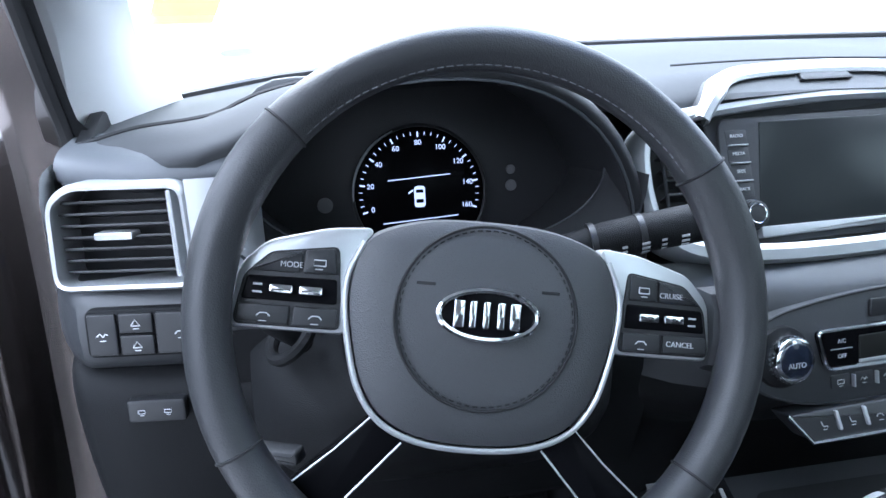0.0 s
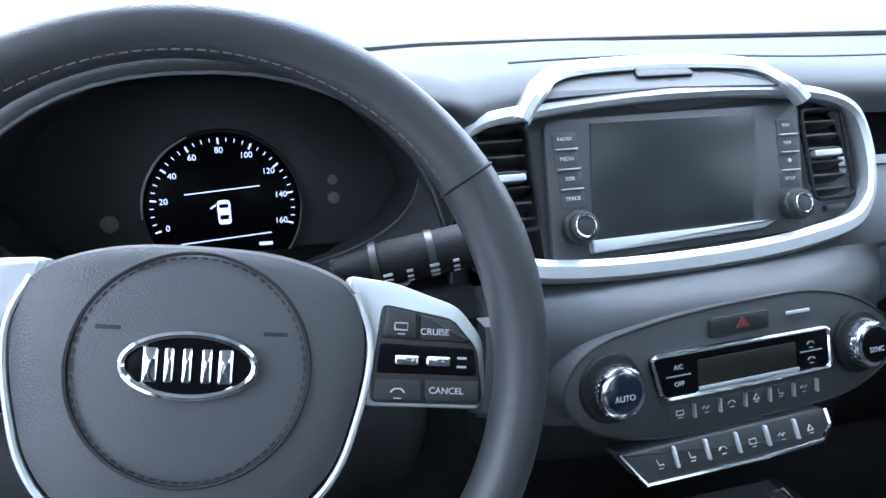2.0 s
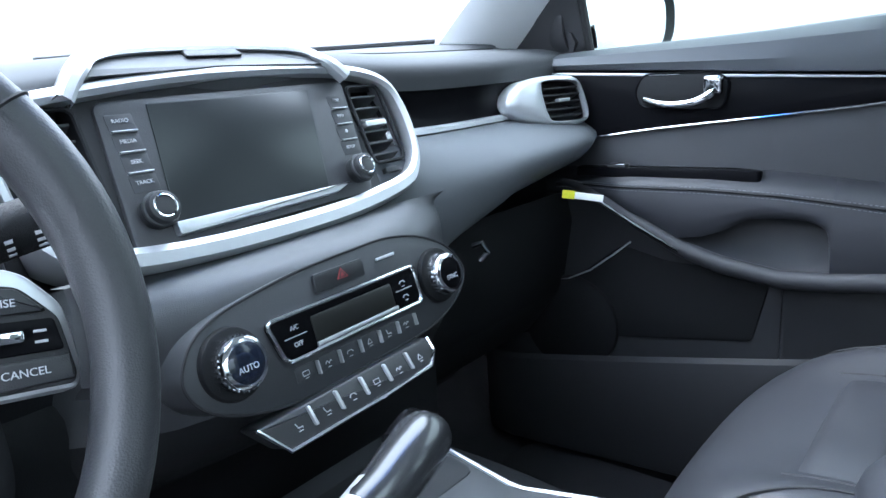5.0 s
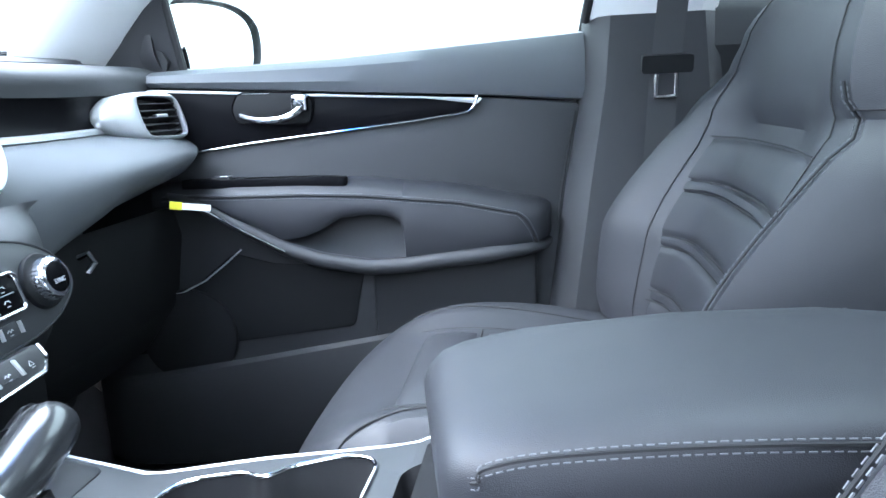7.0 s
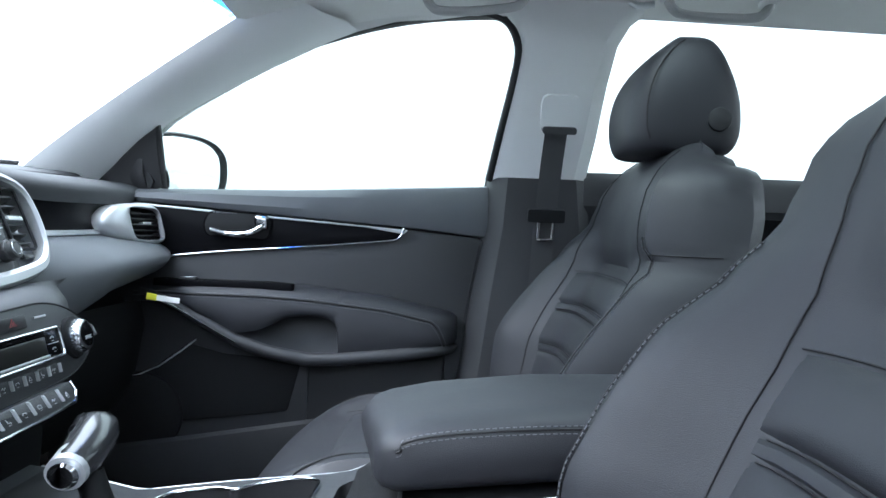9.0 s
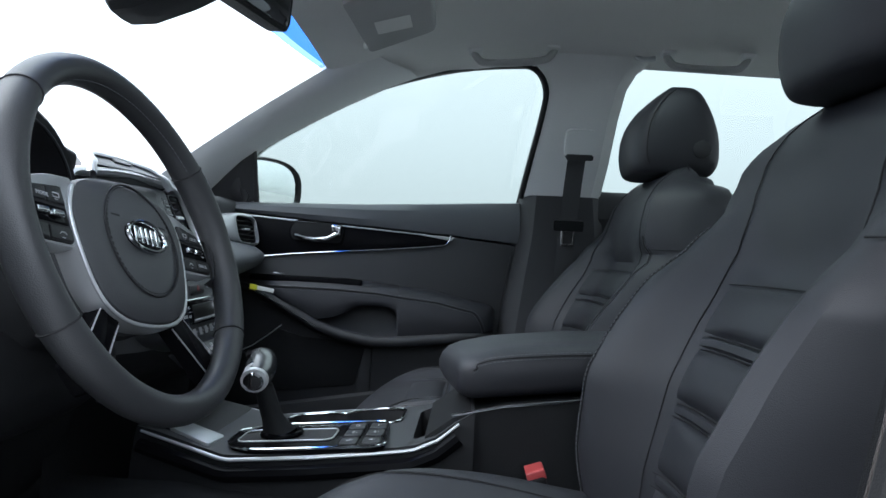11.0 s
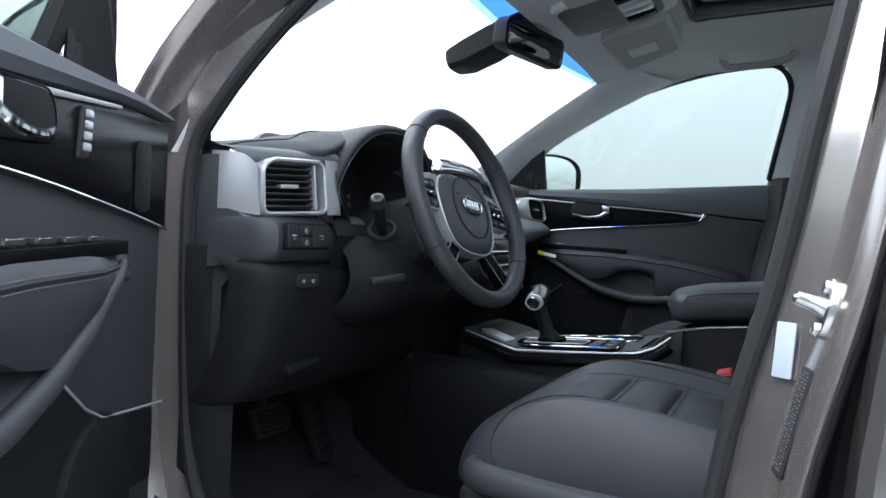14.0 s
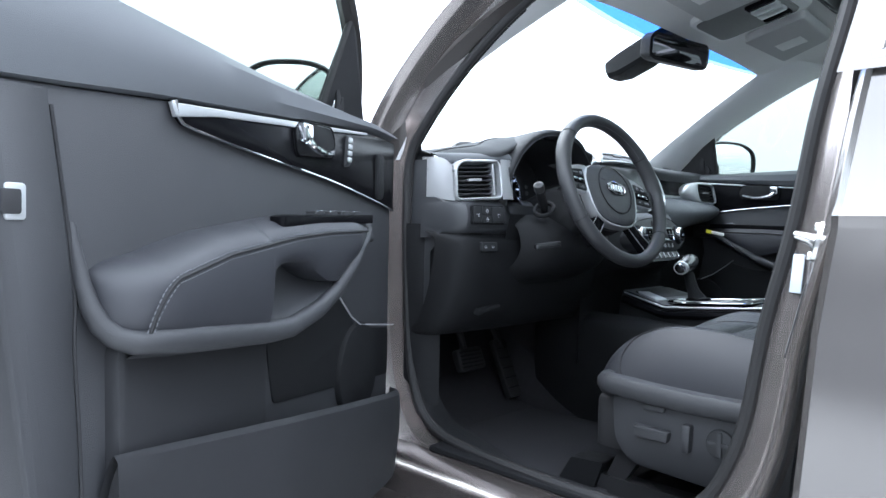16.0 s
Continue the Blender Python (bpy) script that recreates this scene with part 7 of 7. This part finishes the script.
        sk = [(xo - s * 0.030, -0.118, 0.676), (xo + s * 0.004, -0.136, 0.680), (xo + s * 0.020, -0.18, 0.682), (xo + s * 0.020, -0.30, 0.677), (xo + s * 0.018, -0.5, 0.680)]
        if s == s_out:
            part("skirt", tube(spline(sk, 16), 0.018, 10, up=(0, 0, 1), flat=1.1), DOORP, root, "grey plastic skirt roll")
        cover = rounded([(-0.150, 0.665), (-0.158, 0.580), (-0.190, 0.545), (-0.50, 0.530), (-0.57, 0.56), (-0.57, 0.67), (-0.40, 0.672), (-0.2, 0.668)], 0.02)
        part("side_cover", slab(cover, lambda a, b, w: Vector((xo + s * w, a, b)), -0.02, 0.016, 0.008), DOORP, root, "hard grey side cover")
        if driver and s == s_out:
            pl = lambda a, b, w=0.0: Vector((xo - w, a, b))
            for q, h in (([(-0.215, 0.648), (-0.255, 0.648), (-0.258, 0.662), (-0.212, 0.662)], 0.022), ([(-0.205, 0.600), (-0.265, 0.600), (-0.268, 0.620), (-0.202, 0.622)], 0.030), ([(-0.288, 0.592), (-0.304, 0.592), (-0.306, 0.640), (-0.290, 0.640)], 0.030)):
                part("seat_switch", slab(rounded(q, 0.005), lambda a, b, w: Vector((xo - w, a, b)), 0.01, h, 0.004), DOORP, root)
            part("lumbar_dial", disc(pl, -0.352, 0.618, 0.024, 0.010, 0.022, 32, 0.003), BUTTON, root)
            part("lumbar_cross", slab(rounded(box2(-0.372, 0.614, -0.332, 0.622), 0.002), pl, 0.02, 0.025, 0.001), DOORP, root)
            part("lumbar_cross", slab(rounded(box2(-0.356, 0.598, -0.348, 0.638), 0.002), pl, 0.02, 0.0255, 0.001), DOORP, root)
        part("rail", slab(rounded(box2(-0.60, 0.462, -0.04, 0.495), 0.006), lambda a, b, w: Vector((x0 + s * 0.20 + w, a, b)), -0.02, 0.02, 0.004), DARK, root)
        part("rail_foot", slab(rounded([(-0.02, 0.462), (-0.10, 0.462), (-0.12, 0.52), (-0.05, 0.515)], 0.006), lambda a, b, w: Vector((x0 + s * 0.20 + w, a, b)), -0.03, 0.03, 0.004), HARD, root)
        part("leg", slab(rounded([(-0.12, 0.495), (-0.16, 0.495), (-0.20, 0.56), (-0.15, 0.56)], 0.006), lambda a, b, w: Vector((x0 + s * 0.20 + w, a, b)), -0.015, 0.015, 0.004), DARK, root)
    part("pan", slab(rounded(box2(x0 - 0.22, -0.56, x0 + 0.22, -0.09), 0.03), lambda a, b, w: Vector((a, b, 0.60 + w)), -0.05, 0.045, 0.01), DARK, root)
    return root


seat(-0.37, True)
seat(0.40, False)

# belt and buckle
for x, lbl in ((-0.115, "black seat belt buckle with red release key"), (0.155, "black seat belt buckle with red release key")):
    bk = thing("belt_buckle", lbl, "seat belt buckle", "belt buckles")
    pb, _ = frame_of((x - 0.01, -0.405, 0.755), (1, 0, 0), (0, 0.35, 1))
    part("casing", slab(rounded(box2(-0.020, -0.09, 0.020, 0.018), 0.006), pb, -0.012, 0.012, 0.004), HARD, bk)
    part("release_key", slab(rounded([(-0.018, 0.012), (0.018, 0.012), (0.018, 0.026), (-0.018, 0.026)], 0.003), pb, -0.011, 0.013, 0.003), RED, bk, "red release key")
beltob = thing("seat_belt", "black seat belt hanging on the passenger side pillar", "seat belt")
bx = [(0.578, -0.535, 1.305), (0.605, -0.530, 1.22), (0.640, -0.525, 1.10), (0.655, -0.52, 0.95), (0.660, -0.515, 0.70), (0.665, -0.51, 0.52)]
part("webbing", grid([[Vector(p) + Vector((-0.028, 0.020 * k, 0)) for k in (-1, 0, 1)] for p in bx]), BELT, beltob)
part("guide", slab(rounded(box2(-0.034, -0.030, 0.034, 0.034), 0.016), frame_of((0.556, -0.538, 1.305), (0, 1, 0), (-0.35, 0, 1))[0], -0.01, 0.012, 0.006), TRIMGREY, beltob, "grey belt guide cover")
part("guide_slot", slab(rounded(box2(-0.030, -0.034, 0.030, -0.022), 0.005), frame_of((0.553, -0.538, 1.305), (0, 1, 0), (-0.35, 0, 1))[0], -0.016, 0.014, 0.004), BELT, beltob)
part("stopper", slab(rounded(box2(-0.034, -0.012, 0.034, 0.012), 0.005), frame_of((0.606, -0.527, 1.125), (0, 1, 0), (-0.2, 0, 1))[0], -0.012, 0.006, 0.003), HARD, beltob)
part("tongue", tube([(0.605, -0.540, 1.112), (0.607, -0.540, 1.080), (0.607, -0.514, 1.080), (0.605, -0.514, 1.112)], 0.004, 6, closed=True), STEEL, beltob, "steel belt tongue")

# ---- overhead: mirror, visors, console, grab handles ----
rvm = thing("rear_view_mirror", "black rear view mirror on the windshield", "mirror")
rm_p, _ = frame_of((-0.042, 0.044, 1.410), (0.97, -0.24, -0.02), (0.02, -0.10, 1))
ro = rounded([(-0.112, -0.026), (-0.092, -0.034), (0.098, -0.032), (0.110, -0.018), (0.108, 0.026), (0.095, 0.033), (-0.100, 0.034), (-0.114, 0.020)], 0.016)
part("casing", slab(ro, rm_p, 0.026, -0.012, 0.012), HARD, rvm)
part("glass", slab(inset(ro, 0.006), rm_p, -0.010, 0.0275 * 0 + 0.0275, 0.001), HARD, rvm)
part("mirror_pane", slab(inset(ro, 0.008), rm_p, 0.026, 0.0285, 0.0006), material("dimmed mirror", (0.10, 0.10, 0.11), 0.05, metal=1.0, stain=0.0), rvm, "dark dimming mirror glass")
part("arm", tube([rm_p(0, 0.0, -0.01), (-0.012, 0.06, 1.43), (-0.012, 0.10, 1.425)], 0.010, 8), HARD, rvm)
part("sensor_cover", grid([[(-0.028 + a * w_, y + 0.012, z + 0.012) for a, z in ((-1, z1), (-0.95, z0 + 0.012), (-0.75, z0 + 0.002), (0, z0), (0.75, z0 + 0.002), (0.95, z0 + 0.012), (1, z1))] for y, z0, z1, w_ in ((0.02, 1.432, 1.468, 0.036), (0.05, 1.408, 1.458, 0.046), (0.11, 1.378, 1.436, 0.050), (0.17, 1.354, 1.410, 0.048), (0.205, 1.350, 1.394, 0.042), (0.215, 1.362, 1.390, 0.036))], cap=True), HARD, rvm, "black camera and sensor cover")

OVERHEAD = material("grey console plastic", (0.13, 0.132, 0.135), 0.5, grain=0.3, grain_scale=1200)
oh = thing("overhead_console", "grey overhead console with reading lamp switches", "overhead console")
opn = lambda a, b, w=0.0: Vector((a, b, headliner_z(a, b) - w))
part("shell", slab(rounded([(-0.112, -0.245), (0.108, -0.245), (0.104, -0.020), (-0.106, -0.020)], 0.03), opn, -0.01, 0.016, 0.008), TRIMGREY, oh)
part("dark_panel", slab(rounded([(-0.102, -0.220), (0.092, -0.220), (0.086, -0.032), (-0.094, -0.032)], 0.025), opn, 0.012, 0.019, 0.003), OVERHEAD, oh)
for i in range(4):
    a = -0.070 + 0.040 * i
    part("lamp_switch", slab(rounded(box2(a - 0.008, -0.206, a + 0.024, -0.146), 0.005), opn, 0.017, 0.026, 0.003), SILVER if i % 3 else GLOSS, oh)
for sgn in (1, -1):
    vis = thing("sun_visor", "grey fabric sun visor folded up against the headliner", "sun visor", "sun visors")
    vz = lambda a, b, w=0.0: Vector((a, b, headliner_z(a, b) - 0.006 - w))
    pts = [(sgn * 0.122, -0.070), (sgn * 0.115, -0.220), (sgn * 0.355, -0.216), (sgn * 0.40, -0.080)]
    part("flap", slab(rounded(pts, 0.018), vz, 0.004, 0.026, 0.006), VISOR, vis)
    part("label", slab(rounded([(sgn * 0.235, -0.175), (sgn * 0.235, -0.110), (sgn * 0.300, -0.110), (sgn * 0.300, -0.175)], 0.003), vz, 0.025, 0.0272, 0.0004), PAPER, vis, "white warning label")
    part("hinge", tube([vz(sgn * 0.385, -0.078, 0.006), vz(sgn * 0.42, -0.07, 0.0)], 0.009, 8), TRIMGREY, vis)
    for y0, nm in ((-0.29, "front"), (-0.72, "rear")):
        gh = thing("grab_handle", "grey folding grab handle above the side window", "grab handle", "grab handles")
        L = 0.185
        base = [(sgn * 0.565, y0 - L * t, headliner_z(0.565, y0 - L * t) - d) for t, d in ((0.0, 0.0), (0.06, 0.018), (0.16, 0.028), (0.5, 0.031), (0.84, 0.028), (0.94, 0.018), (1.0, 0.0))]
        part("grip", tube(spline(base, 24), 0.0105, 10, up=(0, 0, 1), flat=0.8), VISOR, gh)
        for t in (0.03, 0.97):
            part("foot", slab(rounded(box2(-0.016, -0.014, 0.016, 0.014), 0.006), lambda a, b, w: Vector((sgn * (0.560 + b), y0 - L * t + a, headliner_z(0.560 + b, y0 - L * t) - w)), -0.006, 0.008, 0.004), TRIMGREY, gh)
hook = thing("coat_hook", "small silver coat hook on the roof rail", "coat hook")
part("hook", tube(spline([(0.585, -0.66, 1.515), (0.575, -0.675, 1.506), (0.57, -0.70, 1.508)], 8), 0.006, 8), SILVER, hook)
